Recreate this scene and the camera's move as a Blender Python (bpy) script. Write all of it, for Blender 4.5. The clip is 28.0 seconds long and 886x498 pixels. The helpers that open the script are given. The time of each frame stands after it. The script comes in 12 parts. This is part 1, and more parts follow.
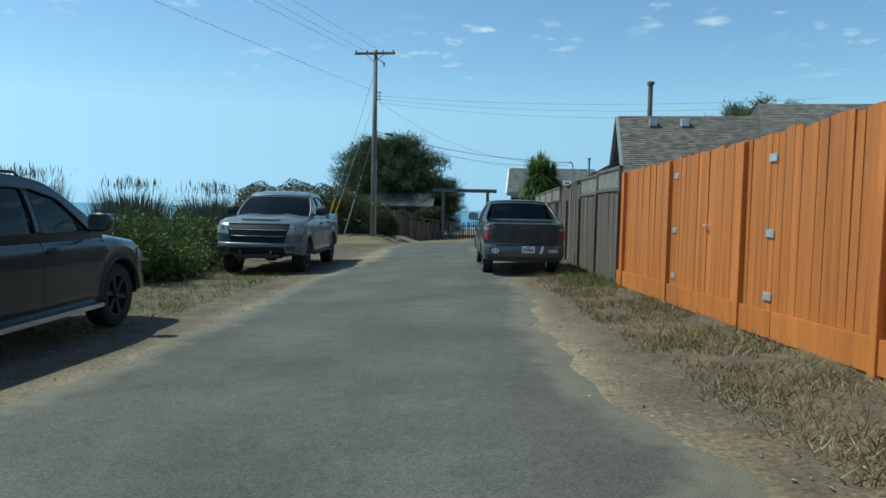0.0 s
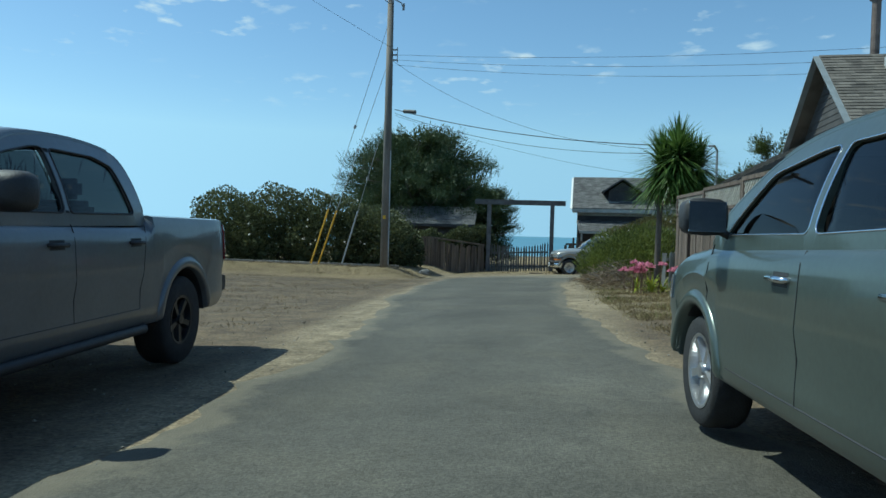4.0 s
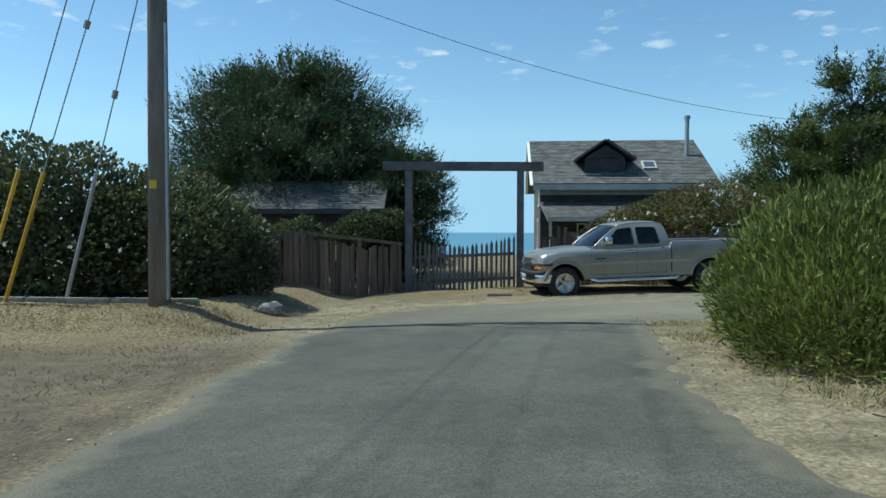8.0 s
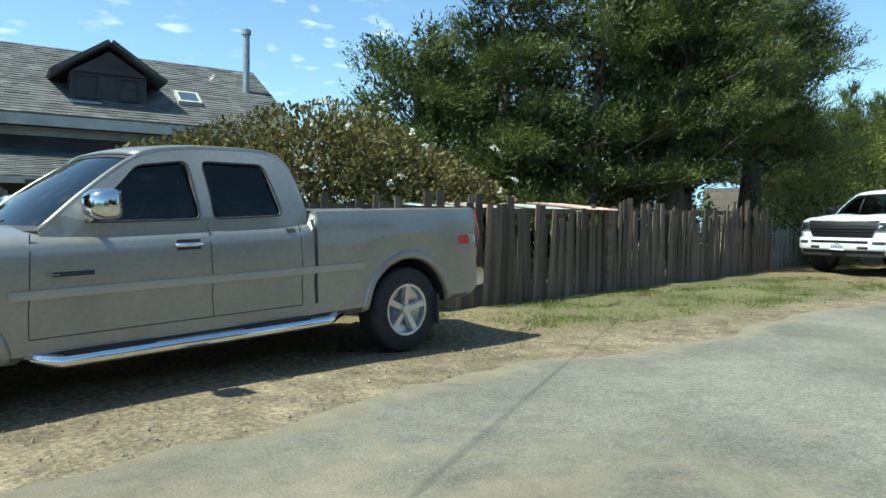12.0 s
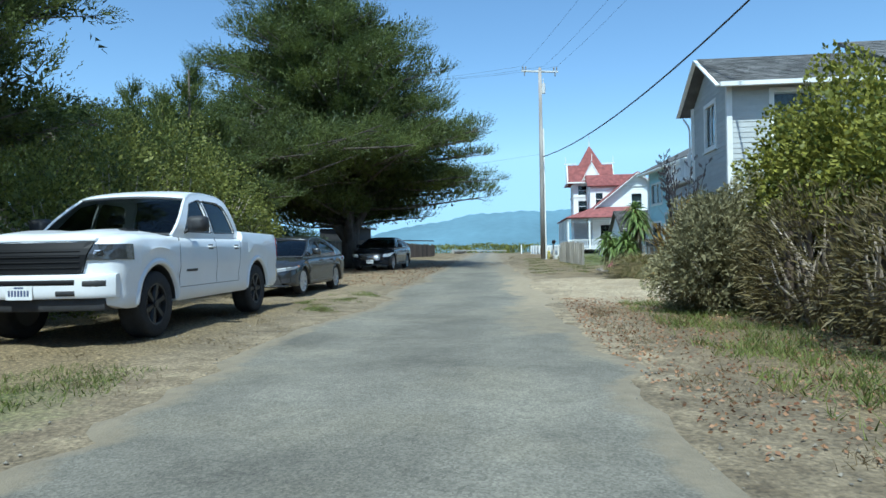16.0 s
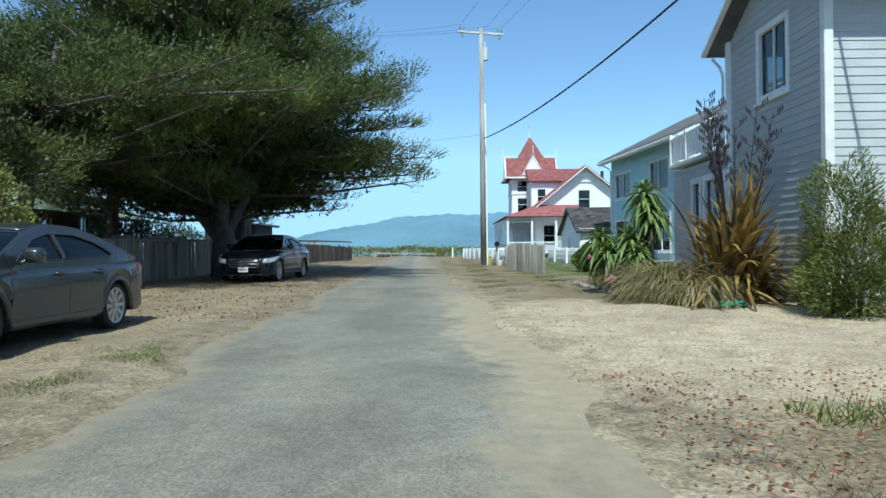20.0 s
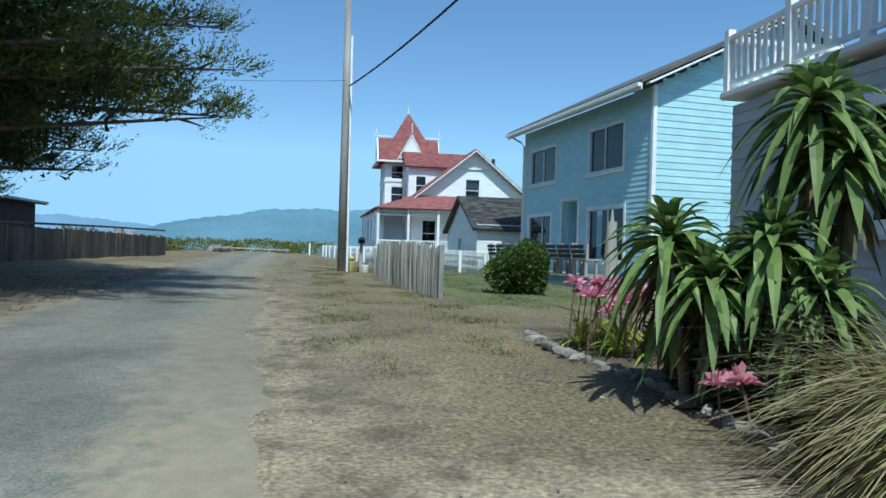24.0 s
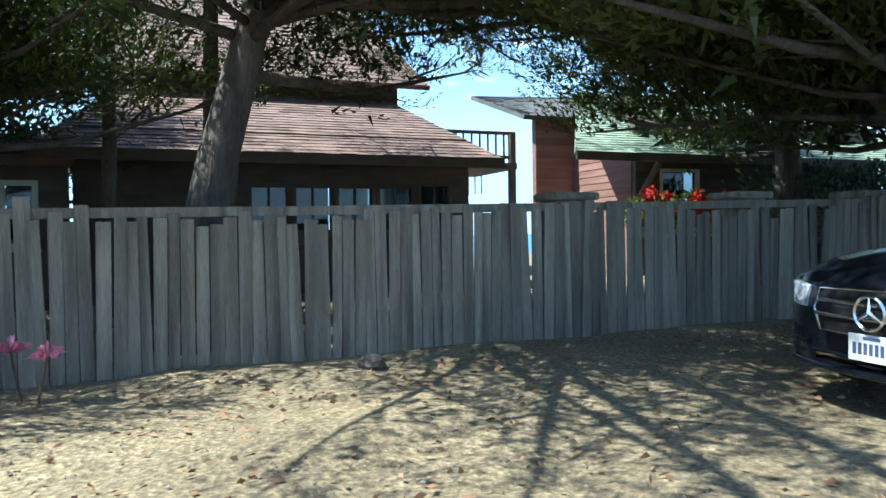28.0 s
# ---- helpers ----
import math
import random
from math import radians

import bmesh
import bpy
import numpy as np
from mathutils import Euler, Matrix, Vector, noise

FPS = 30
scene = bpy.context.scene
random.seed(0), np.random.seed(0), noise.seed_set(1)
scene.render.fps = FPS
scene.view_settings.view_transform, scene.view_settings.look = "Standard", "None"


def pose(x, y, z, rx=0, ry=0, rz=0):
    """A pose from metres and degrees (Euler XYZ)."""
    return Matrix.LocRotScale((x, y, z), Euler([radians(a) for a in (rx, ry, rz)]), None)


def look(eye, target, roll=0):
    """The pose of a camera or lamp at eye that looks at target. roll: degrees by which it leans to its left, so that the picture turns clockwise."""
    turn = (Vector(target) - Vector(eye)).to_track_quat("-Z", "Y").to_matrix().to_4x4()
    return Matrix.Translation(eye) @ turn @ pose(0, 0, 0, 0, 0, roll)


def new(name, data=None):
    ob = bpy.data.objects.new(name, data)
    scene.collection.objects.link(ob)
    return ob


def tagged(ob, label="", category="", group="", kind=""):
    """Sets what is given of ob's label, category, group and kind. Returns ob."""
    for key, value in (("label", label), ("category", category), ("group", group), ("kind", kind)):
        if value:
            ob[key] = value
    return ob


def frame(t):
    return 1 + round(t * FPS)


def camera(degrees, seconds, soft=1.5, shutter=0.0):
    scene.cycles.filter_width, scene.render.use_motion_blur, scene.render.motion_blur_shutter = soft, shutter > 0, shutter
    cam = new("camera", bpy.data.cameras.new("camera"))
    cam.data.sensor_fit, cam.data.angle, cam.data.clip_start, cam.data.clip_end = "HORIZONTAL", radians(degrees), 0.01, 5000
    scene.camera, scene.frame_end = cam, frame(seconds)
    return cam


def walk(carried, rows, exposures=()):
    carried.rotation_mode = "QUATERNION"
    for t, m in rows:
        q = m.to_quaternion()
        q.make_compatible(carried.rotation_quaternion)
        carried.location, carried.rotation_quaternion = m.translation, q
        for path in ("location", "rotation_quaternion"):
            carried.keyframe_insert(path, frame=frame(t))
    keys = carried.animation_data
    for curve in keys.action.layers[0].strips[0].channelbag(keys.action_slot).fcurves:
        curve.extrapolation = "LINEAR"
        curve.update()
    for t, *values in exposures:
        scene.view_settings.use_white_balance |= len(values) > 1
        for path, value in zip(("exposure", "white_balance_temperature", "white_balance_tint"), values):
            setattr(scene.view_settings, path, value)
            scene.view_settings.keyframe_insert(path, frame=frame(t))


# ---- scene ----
cam = camera(64.7, 28.0)
PATH = [
    (0, (0.757, 2.012, 1.336), (0.461, 3.987, 1.212), 1.2),
    (0.5, (0.44, 3.896, 1.278), (0.14, 5.871, 1.175), 1.0),
    (1, (0.157, 5.727, 1.21), (-0.153, 7.701, 1.136), 1.0),
    (1.5, (-0.125, 7.482, 1.179), (-0.439, 9.455, 1.09), 1.6),
    (2, (-0.442, 9.244, 1.125), (-0.784, 11.213, 1.047), 1.6),
    (2.5, (-0.773, 10.973, 1.084), (-1.137, 12.939, 1.013), 1.5),
    (3, (-1.148, 12.709, 1.027), (-1.54, 14.669, 0.963), 1.6),
    (3.5, (-1.454, 14.482, 0.995), (-1.876, 16.436, 0.937), 1.7),
    (5.5, (-2.956, 22.308, 0.874), (-3.217, 24.291, 0.825), 0.8),
    (6, (-3.205, 24.256, 0.84), (-3.435, 26.242, 0.794), 0.8),
    (6.5, (-3.434, 26.171, 0.807), (-3.64, 28.16, 0.757), 1.1),
    (7, (-3.639, 28.187, 0.791), (-3.831, 30.177, 0.731), 1.1),
    (7.5, (-3.802, 30.119, 0.777), (-3.988, 32.109, 0.704), 1.1),
    (8, (-4.016, 32.001, 0.691), (-4.194, 33.992, 0.63), 0.1),
    (8.5, (-4.205, 33.847, 0.688), (-4.385, 35.838, 0.628), 0.6),
    (9, (-4.404, 35.61, 0.685), (-4.57, 37.602, 0.622), 0.8),
    (9.5, (-4.488, 37.364, 0.591), (-4.613, 39.359, 0.518), 1.5),
    (10, (-4.468, 39.067, 0.487), (-4.434, 41.066, 0.423), 1.1),
    (10.5, (-4.158, 40.612, 0.423), (-3.907, 42.594, 0.35), 0.4),
    (11, (-3.675, 41.9, 0.38), (-3.145, 43.826, 0.298), 0.1),
    (11.5, (-2.996, 43.073, 0.351), (-2.184, 44.898, 0.249), -0.8),
    (12, (-2.159, 44.178, 0.309), (-1.075, 45.857, 0.227), 0.7),
    (12.5, (-1.24, 44.948, 0.3), (0.089, 46.442, 0.299), 0.5),
    (13, (-0.083, 45.515, 0.325), (1.415, 46.84, 0.335), 1.9),
    (13.5, (1.145, 45.956, 0.346), (2.812, 47.061, 0.347), 0.9),
    (15.5, (5.329, 46.722, 0.218), (7.304, 47.032, 0.23), -1.4),
    (16, (6.215, 46.867, 0.239), (8.203, 47.083, 0.241), -1.0),
    (16.5, (7.185, 46.94, 0.252), (9.178, 47.106, 0.257), -1.3),
    (17, (8.158, 46.986, 0.247), (10.154, 47.114, 0.255), -1.3),
    (17.5, (9.14, 47.036, 0.256), (11.138, 47.136, 0.262), -1.3),
    (18, (10.125, 47.069, 0.25), (12.123, 47.148, 0.262), -1.4),
    (18.5, (11.232, 47.156, 0.265), (13.231, 47.22, 0.286), -1.3),
    (19, (12.619, 47.25, 0.236), (14.618, 47.296, 0.238), -1.0),
    (19.5, (13.994, 47.281, 0.229), (15.994, 47.307, 0.231), -0.8),
    (20, (15.501, 47.315, 0.252), (17.501, 47.322, 0.259), -0.6),
    (20.5, (17.035, 47.305, 0.3), (19.035, 47.291, 0.302), -0.6),
    (21, (18.395, 47.312, 0.299), (20.395, 47.266, 0.3), -0.1),
    (21.5, (19.754, 47.264, 0.284), (21.751, 47.167, 0.283), 0.2),
    (23.5, (25.458, 46.543, 0.342), (27.426, 46.187, 0.331), 2.2),
    (24, (26.922, 46.321, 0.361), (28.889, 45.956, 0.365), 1.6),
    (24.5, (28.295, 46.201, 0.379), (30.268, 45.876, 0.39), 3.0),
    (25, (29.549, 46.199, 0.397), (31.541, 46.017, 0.394), 1.9),
    (25.5, (30.779, 46.429, 0.394), (32.773, 46.58, 0.382), 0.7),
    (26, (31.569, 46.994, 0.46), (33.47, 47.615, 0.458), -0.0),
    (26.5, (32.186, 47.756, 0.468), (33.877, 48.824, 0.483), -0.5),
    (26.8, (32.483, 48.371, 0.456), (34.0, 49.675, 0.444), 0.9),
    (27, (32.679, 48.794, 0.444), (34.063, 50.238, 0.414), 1.2),
    (27.5, (32.871, 49.778, 0.473), (33.927, 51.475, 0.419), 0.9),
    (28, (32.857, 50.63, 0.466), (33.579, 52.494, 0.415), -0.8),
]
EXPOSURES = [(t, stops, k, tint) for t, stops, k, tint in ((0, 0.1, 5800, -10), (3, 0.05, 5750, -12), (6, 0.1, 5800, -10), (9, 0.35, 5900, -8), (10, 0.5, 6000, -8), (11, 0.5, 6050, -8), (13, 1.05, 6200, -8), (16, 0.38, 5450, -4), (20, 0.36, 5600, -4), (24, 0.06, 5350, -4), (26, -0.05, 5550, -4), (27, 0.68, 5800, -2), (28, 1.45, 5600, -2))]
walk(cam, [(t, look(eye, target, roll)) for t, eye, target, roll in PATH], EXPOSURES)


# ---- world, sun ----
SUN_EL, SUN_FROM = radians(57.5), Vector((-0.63, 0.05, 1.0)).normalized()
world = bpy.data.worlds.new("sky")
scene.world = world
world.use_nodes = True
wn, wl = world.node_tree.nodes, world.node_tree.links
wn.clear()
w_out, w_bg = wn.new("ShaderNodeOutputWorld"), wn.new("ShaderNodeBackground")
w_sky, w_tc = wn.new("ShaderNodeTexSky"), wn.new("ShaderNodeTexCoord")
w_sky.sky_type, w_sky.sun_disc = "NISHITA", False
w_sky.sun_elevation, w_sky.sun_rotation = SUN_EL, math.atan2(SUN_FROM.x, SUN_FROM.y)
w_sky.altitude, w_sky.air_density, w_sky.dust_density, w_sky.ozone_density = 20, 1.0, 0.35, 3.0
w_sep, w_com, w_max = wn.new("ShaderNodeSeparateXYZ"), wn.new("ShaderNodeCombineXYZ"), wn.new("ShaderNodeMath")
w_max.operation = "MAXIMUM"
w_max.inputs[1].default_value = 0.13
wl.new(w_tc.outputs["Generated"], w_sep.inputs[0])
wl.new(w_sep.outputs["Z"], w_max.inputs[0])
wl.new(w_sep.outputs["X"], w_com.inputs["X"])
wl.new(w_sep.outputs["Y"], w_com.inputs["Y"])
wl.new(w_max.outputs[0], w_com.inputs["Z"])
wl.new(w_com.outputs[0], w_sky.inputs["Vector"])
# small fair-weather clouds over the sea side
w_div = wn.new("ShaderNodeVectorMath")
w_div.operation = "DIVIDE"
w_zz = wn.new("ShaderNodeCombineXYZ")
w_pad = wn.new("ShaderNodeMath")
w_pad.operation, w_pad.inputs[1].default_value = "ADD", 0.12
wl.new(w_max.outputs[0], w_pad.inputs[0])
for k in "XYZ":
    wl.new(w_pad.outputs[0], w_zz.inputs[k])
wl.new(w_com.outputs[0], w_div.inputs[0])
wl.new(w_zz.outputs[0], w_div.inputs[1])
w_n1, w_n2 = wn.new("ShaderNodeTexNoise"), wn.new("ShaderNodeTexNoise")
w_n1.inputs["Scale"].default_value, w_n1.inputs["Detail"].default_value = 8.0, 5.0
w_n2.inputs["Scale"].default_value, w_n2.inputs["Detail"].default_value = 1.3, 2.0
wl.new(w_div.outputs[0], w_n1.inputs["Vector"])
wl.new(w_div.outputs[0], w_n2.inputs["Vector"])
w_r1, w_r2, w_r3 = [wn.new("ShaderNodeMapRange") for _ in range(3)]
for n, a, b in ((w_r1, 0.58, 0.76), (w_r2, 0.44, 0.60), (w_r3, 0.45, 0.85)):
    n.inputs["From Min"].default_value, n.inputs["From Max"].default_value = a, b
wl.new(w_n1.outputs["Fac"], w_r1.inputs["Value"])
wl.new(w_n2.outputs["Fac"], w_r2.inputs["Value"])
wl.new(w_sep.outputs["Y"], w_r3.inputs["Value"])
w_m1, w_m2 = wn.new("ShaderNodeMath"), wn.new("ShaderNodeMath")
w_m1.operation = w_m2.operation = "MULTIPLY"
wl.new(w_r1.outputs[0], w_m1.inputs[0])
wl.new(w_r2.outputs[0], w_m1.inputs[1])
wl.new(w_m1.outputs[0], w_m2.inputs[0])
wl.new(w_r3.outputs[0], w_m2.inputs[1])
w_mix = wn.new("ShaderNodeMix")
w_mix.data_type = "RGBA"
w_mix.inputs["B"].default_value = (6.0, 6.3, 6.6, 1)
w_r4, w_m3 = wn.new("ShaderNodeMapRange"), wn.new("ShaderNodeMath")
w_r4.inputs["From Min"].default_value, w_r4.inputs["From Max"].default_value = 0.15, 0.24
w_m3.operation = "MULTIPLY"
wl.new(w_sep.outputs["Z"], w_r4.inputs["Value"])
wl.new(w_m2.outputs[0], w_m3.inputs[0])
wl.new(w_r4.outputs[0], w_m3.inputs[1])
wl.new(w_m3.outputs[0], w_mix.inputs["Factor"])
wl.new(w_sky.outputs[0], w_mix.inputs["A"])
wl.new(w_mix.outputs["Result"], w_bg.inputs["Color"])
w_bg.inputs["Strength"].default_value = 0.125
wl.new(w_bg.outputs[0], w_out.inputs[0])
sun = new("sun", bpy.data.lights.new("sun", "SUN"))
sun.data.energy, sun.data.angle, sun.data.color = 4.2, radians(0.53), (1.0, 0.96, 0.88)
sun.matrix_world = look(SUN_FROM * 60, (0, 0, 0))


# ---- materials ----
MATS = {}


def mat(name, color, rough=0.8, var=0.25, scale=6.0, fine=60.0, bump=0.25, metal=0.0, tint=None, coat=0.0, rand=0.12, spec=0.5, space="Object", emit=0.0, stretch=None):
    """A surface with variation at two scales, a fine relief and a small change from piece to piece."""
    if name in MATS:
        return MATS[name]
    m = bpy.data.materials.new(name)
    m.use_nodes = True
    n, l = m.node_tree.nodes, m.node_tree.links
    b = n["Principled BSDF"]
    b.inputs["Roughness"].default_value, b.inputs["Metallic"].default_value = rough, metal
    b.inputs["Coat Weight"].default_value, b.inputs["Coat Roughness"].default_value = coat, 0.05
    b.inputs["Specular IOR Level"].default_value = spec
    tc, info = n.new("ShaderNodeTexCoord"), n.new("ShaderNodeObjectInfo")
    add, mul = n.new("ShaderNodeVectorMath"), n.new("ShaderNodeMath")
    mul.operation, mul.inputs[1].default_value = "MULTIPLY", 37.0
    l.new(info.outputs["Random"], mul.inputs[0])
    if stretch:
        mp = n.new("ShaderNodeMapping")
        mp.inputs["Scale"].default_value = stretch
        l.new(tc.outputs[space], mp.inputs["Vector"])
        l.new(mp.outputs[0], add.inputs[0])
    else:
        l.new(tc.outputs[space], add.inputs[0])
    l.new(mul.outputs[0], add.inputs[1])
    n1, n2 = n.new("ShaderNodeTexNoise"), n.new("ShaderNodeTexNoise")
    n1.inputs["Scale"].default_value, n1.inputs["Detail"].default_value = scale, 5.0
    n2.inputs["Scale"].default_value, n2.inputs["Detail"].default_value = fine, 3.0
    l.new(add.outputs[0], n1.inputs["Vector"])
    l.new(add.outputs[0], n2.inputs["Vector"])
    c2 = tint or [min(1, c * (1 + var * 1.6)) for c in color]
    c1 = [c * (1 - var) for c in color]
    ramp = n.new("ShaderNodeMapRange")
    ramp.inputs["From Min"].default_value, ramp.inputs["From Max"].default_value = 0.3, 0.7
    l.new(n1.outputs["Fac"], ramp.inputs["Value"])
    mix = n.new("ShaderNodeMix")
    mix.data_type = "RGBA"
    mix.inputs["A"].default_value, mix.inputs["B"].default_value = (*c1, 1), (*c2, 1)
    l.new(ramp.outputs[0], mix.inputs["Factor"])
    hsv = n.new("ShaderNodeHueSaturation")
    vr = n.new("ShaderNodeMapRange")
    vr.inputs["To Min"].default_value, vr.inputs["To Max"].default_value = 1 - rand, 1 + rand
    l.new(info.outputs["Random"], vr.inputs["Value"])
    f2 = n.new("ShaderNodeMapRange")
    f2.inputs["From Min"].default_value, f2.inputs["From Max"].default_value = 0.3, 0.7
    f2.inputs["To Min"].default_value, f2.inputs["To Max"].default_value = 1 - var * 0.5, 1 + var * 0.5
    l.new(n2.outputs["Fac"], f2.inputs["Value"])
    vm = n.new("ShaderNodeMath")
    vm.operation = "MULTIPLY"
    l.new(vr.outputs[0], vm.inputs[0])
    l.new(f2.outputs[0], vm.inputs[1])
    l.new(vm.outputs[0], hsv.inputs["Value"])
    l.new(mix.outputs["Result"], hsv.inputs["Color"])
    l.new(hsv.outputs[0], b.inputs["Base Color"])
    if bump:
        bp = n.new("ShaderNodeBump")
        bp.inputs["Strength"].default_value, bp.inputs["Distance"].default_value = bump, 0.02
        l.new(n2.outputs["Fac"], bp.inputs["Height"])
        l.new(bp.outputs[0], b.inputs["Normal"])
    if emit:
        b.inputs["Emission Color"].default_value, b.inputs["Emission Strength"].default_value = (*color, 1), emit
    MATS[name] = m
    return m


def leaf_mat(name, dark, light, rough=0.55, trans=0.25, scale=0.9, grain=0.65):
    """Leaves: colour by leaf and by patch, with some light coming through."""
    if name in MATS:
        return MATS[name]
    m = bpy.data.materials.new(name)
    m.use_nodes = True
    n, l = m.node_tree.nodes, m.node_tree.links
    b, out = n["Principled BSDF"], n["Material Output"]
    b.inputs["Roughness"].default_value = rough
    b.inputs["Specular IOR Level"].default_value = 0.3
    geo, tc, no = n.new("ShaderNodeNewGeometry"), n.new("ShaderNodeTexCoord"), n.new("ShaderNodeTexNoise")
    no.inputs["Scale"].default_value, no.inputs["Detail"].default_value = scale, 3.0
    l.new(tc.outputs["Object"], no.inputs["Vector"])
    ad = n.new("ShaderNodeMath")
    ad.operation = "ADD"
    gr = n.new("ShaderNodeMath")
    gr.operation = "MULTIPLY"
    gr.inputs[1].default_value = grain
    l.new(geo.outputs["Random Per Island"], gr.inputs[0])
    l.new(gr.outputs[0], ad.inputs[0])
    l.new(no.outputs["Fac"], ad.inputs[1])
    r = n.new("ShaderNodeMapRange")
    half = 0.15 + 0.35 * grain
    r.inputs["From Min"].default_value, r.inputs["From Max"].default_value = 0.5 + 0.5 * grain - half, 0.5 + 0.5 * grain + half
    l.new(ad.outputs[0], r.inputs["Value"])
    mix = n.new("ShaderNodeMix")
    mix.data_type = "RGBA"
    mix.inputs["A"].default_value, mix.inputs["B"].default_value = (*dark, 1), (*light, 1)
    l.new(r.outputs[0], mix.inputs["Factor"])
    l.new(mix.outputs["Result"], b.inputs["Base Color"])
    tr, ms = n.new("ShaderNodeBsdfTranslucent"), n.new("ShaderNodeMixShader")
    ms.inputs[0].default_value = trans
    l.new(mix.outputs["Result"], tr.inputs["Color"])
    l.new(b.outputs[0], ms.inputs[1])
    l.new(tr.outputs[0], ms.inputs[2])
    l.new(ms.outputs[0], out.inputs[0])
    MATS[name] = m
    return m


def glass_mat(name, tint, rough=0.03, clear=0.5):
    if name in MATS:
        return MATS[name]
    m = bpy.data.materials.new(name)
    m.use_nodes = True
    n, l = m.node_tree.nodes, m.node_tree.links
    n.remove(n["Principled BSDF"])
    gl, tr, fr, mx = n.new("ShaderNodeBsdfGlossy"), n.new("ShaderNodeBsdfTransparent"), n.new("ShaderNodeMath"), n.new("ShaderNodeMixShader")
    lw, pw = n.new("ShaderNodeLayerWeight"), n.new("ShaderNodeMath")
    lw.inputs["Blend"].default_value = 0.5
    pw.operation, pw.inputs[1].default_value = "POWER", 5.0
    fr.operation, fr.inputs[1].default_value, fr.inputs[2].default_value = "MULTIPLY_ADD", 0.9, 0.045
    l.new(lw.outputs["Facing"], pw.inputs[0])
    l.new(pw.outputs[0], fr.inputs[0])
    gl.inputs["Roughness"].default_value = rough
    tr.inputs["Color"].default_value = (*[clear * t for t in tint], 1)
    l.new(fr.outputs[0], mx.inputs[0])
    l.new(tr.outputs[0], mx.inputs[1])
    l.new(gl.outputs[0], mx.inputs[2])
    l.new(mx.outputs[0], n["Material Output"].inputs[0])
    MATS[name] = m
    return m


# ---- building helpers ----
def mesh_of(name, verts, faces, material, smooth=False):
    me = bpy.data.meshes.new(name)
    me.from_pydata([tuple(v) for v in verts], [], [tuple(f) for f in faces])
    me.update()
    if material:
        me.materials.append(material)
    if smooth:
        me.polygons.foreach_set("use_smooth", [True] * len(me.polygons))
    return me


def thing(name, label, category, m=None, group="", kind=""):
    ob = new(name)
    ob.empty_display_size = 0.2
    if m is not None:
        ob.matrix_basis = m
    return tagged(ob, label, category, group, kind)


def solid(name, me, label="", category="", m=None, group="", kind=""):
    ob = new(name, me)
    if m is not None:
        ob.matrix_basis = m
    return tagged(ob, label, category, group, kind)


def part(name, bm, material, parent, label="", smooth=False, m=None):
    """One mesh object under a thing or a part, from a bmesh or from ready mesh data."""
    if isinstance(bm, bmesh.types.BMesh):
        me = bpy.data.meshes.new(name)
        bm.normal_update()
        bm.to_mesh(me)
        bm.free()
        me.materials.append(material)
        if smooth:
            me.polygons.foreach_set("use_smooth", [True] * len(me.polygons))
    else:
        me = bm
    ob = new(name, me)
    ob.parent = parent
    if m is not None:
        ob.matrix_basis = m
    if label:
        ob["label"] = label
    return ob


def box(bm, x0, x1, y0, y1, z0, z1, bevel=0.0, m=None):
    vs = [bm.verts.new((x, y, z)) for x in (x0, x1) for y in (y0, y1) for z in (z0, z1)]
    fs = [bm.faces.new([vs[i] for i in f]) for f in ((0, 1, 3, 2), (4, 6, 7, 5), (0, 4, 5, 1), (2, 3, 7, 6), (0, 2, 6, 4), (1, 5, 7, 3))]
    if m is not None:
        for v in vs:
            v.co = m @ v.co
    if bevel:
        es = list({e for f in fs for e in f.edges})
        bmesh.ops.bevel(bm, geom=es, offset=bevel, segments=2, affect="EDGES", clamp_overlap=True)
    return bm


def one_box(x0, x1, y0, y1, z0, z1, bevel=0.0):
    return box(bmesh.new(), x0, x1, y0, y1, z0, z1, bevel)


def box_mesh(name, sx, sy, sz, material, bevel=0.004):
    """A board standing on its origin, centred in x and y, with worn edges."""
    b = one_box(-sx / 2, sx / 2, -sy / 2, sy / 2, 0, sz, bevel)
    me = bpy.data.meshes.new(name)
    b.to_mesh(me)
    b.free()
    me.materials.append(material)
    return me


def tube(bm, pts, radii, n=8, cap=True):
    """A round limb through the points."""
    pts = [Vector(p) for p in pts]
    if not hasattr(radii, "__len__"):
        radii = [radii] * len(pts)
    rings, ref = [], Vector((0.31, 0.2, 0.93))
    for i, p in enumerate(pts):
        d = (pts[min(i + 1, len(pts) - 1)] - pts[max(i - 1, 0)]).normalized()
        if abs(d.dot(ref)) > 0.95:
            ref = Vector((0.9, 0.1, 0.2))
        a = d.cross(ref).normalized()
        b = d.cross(a)
        rings.append([bm.verts.new(p + radii[i] * (math.cos(2 * math.pi * k / n) * a + math.sin(2 * math.pi * k / n) * b)) for k in range(n)])
    for r0, r1 in zip(rings, rings[1:]):
        for k in range(n):
            bm.faces.new((r0[k], r0[(k + 1) % n], r1[(k + 1) % n], r1[k]))
    if cap:
        bm.faces.new(rings[0][::-1])
        bm.faces.new(rings[-1])
    return bm


def poly(bm, pts):
    return bm.faces.new([bm.verts.new(p) for p in pts])


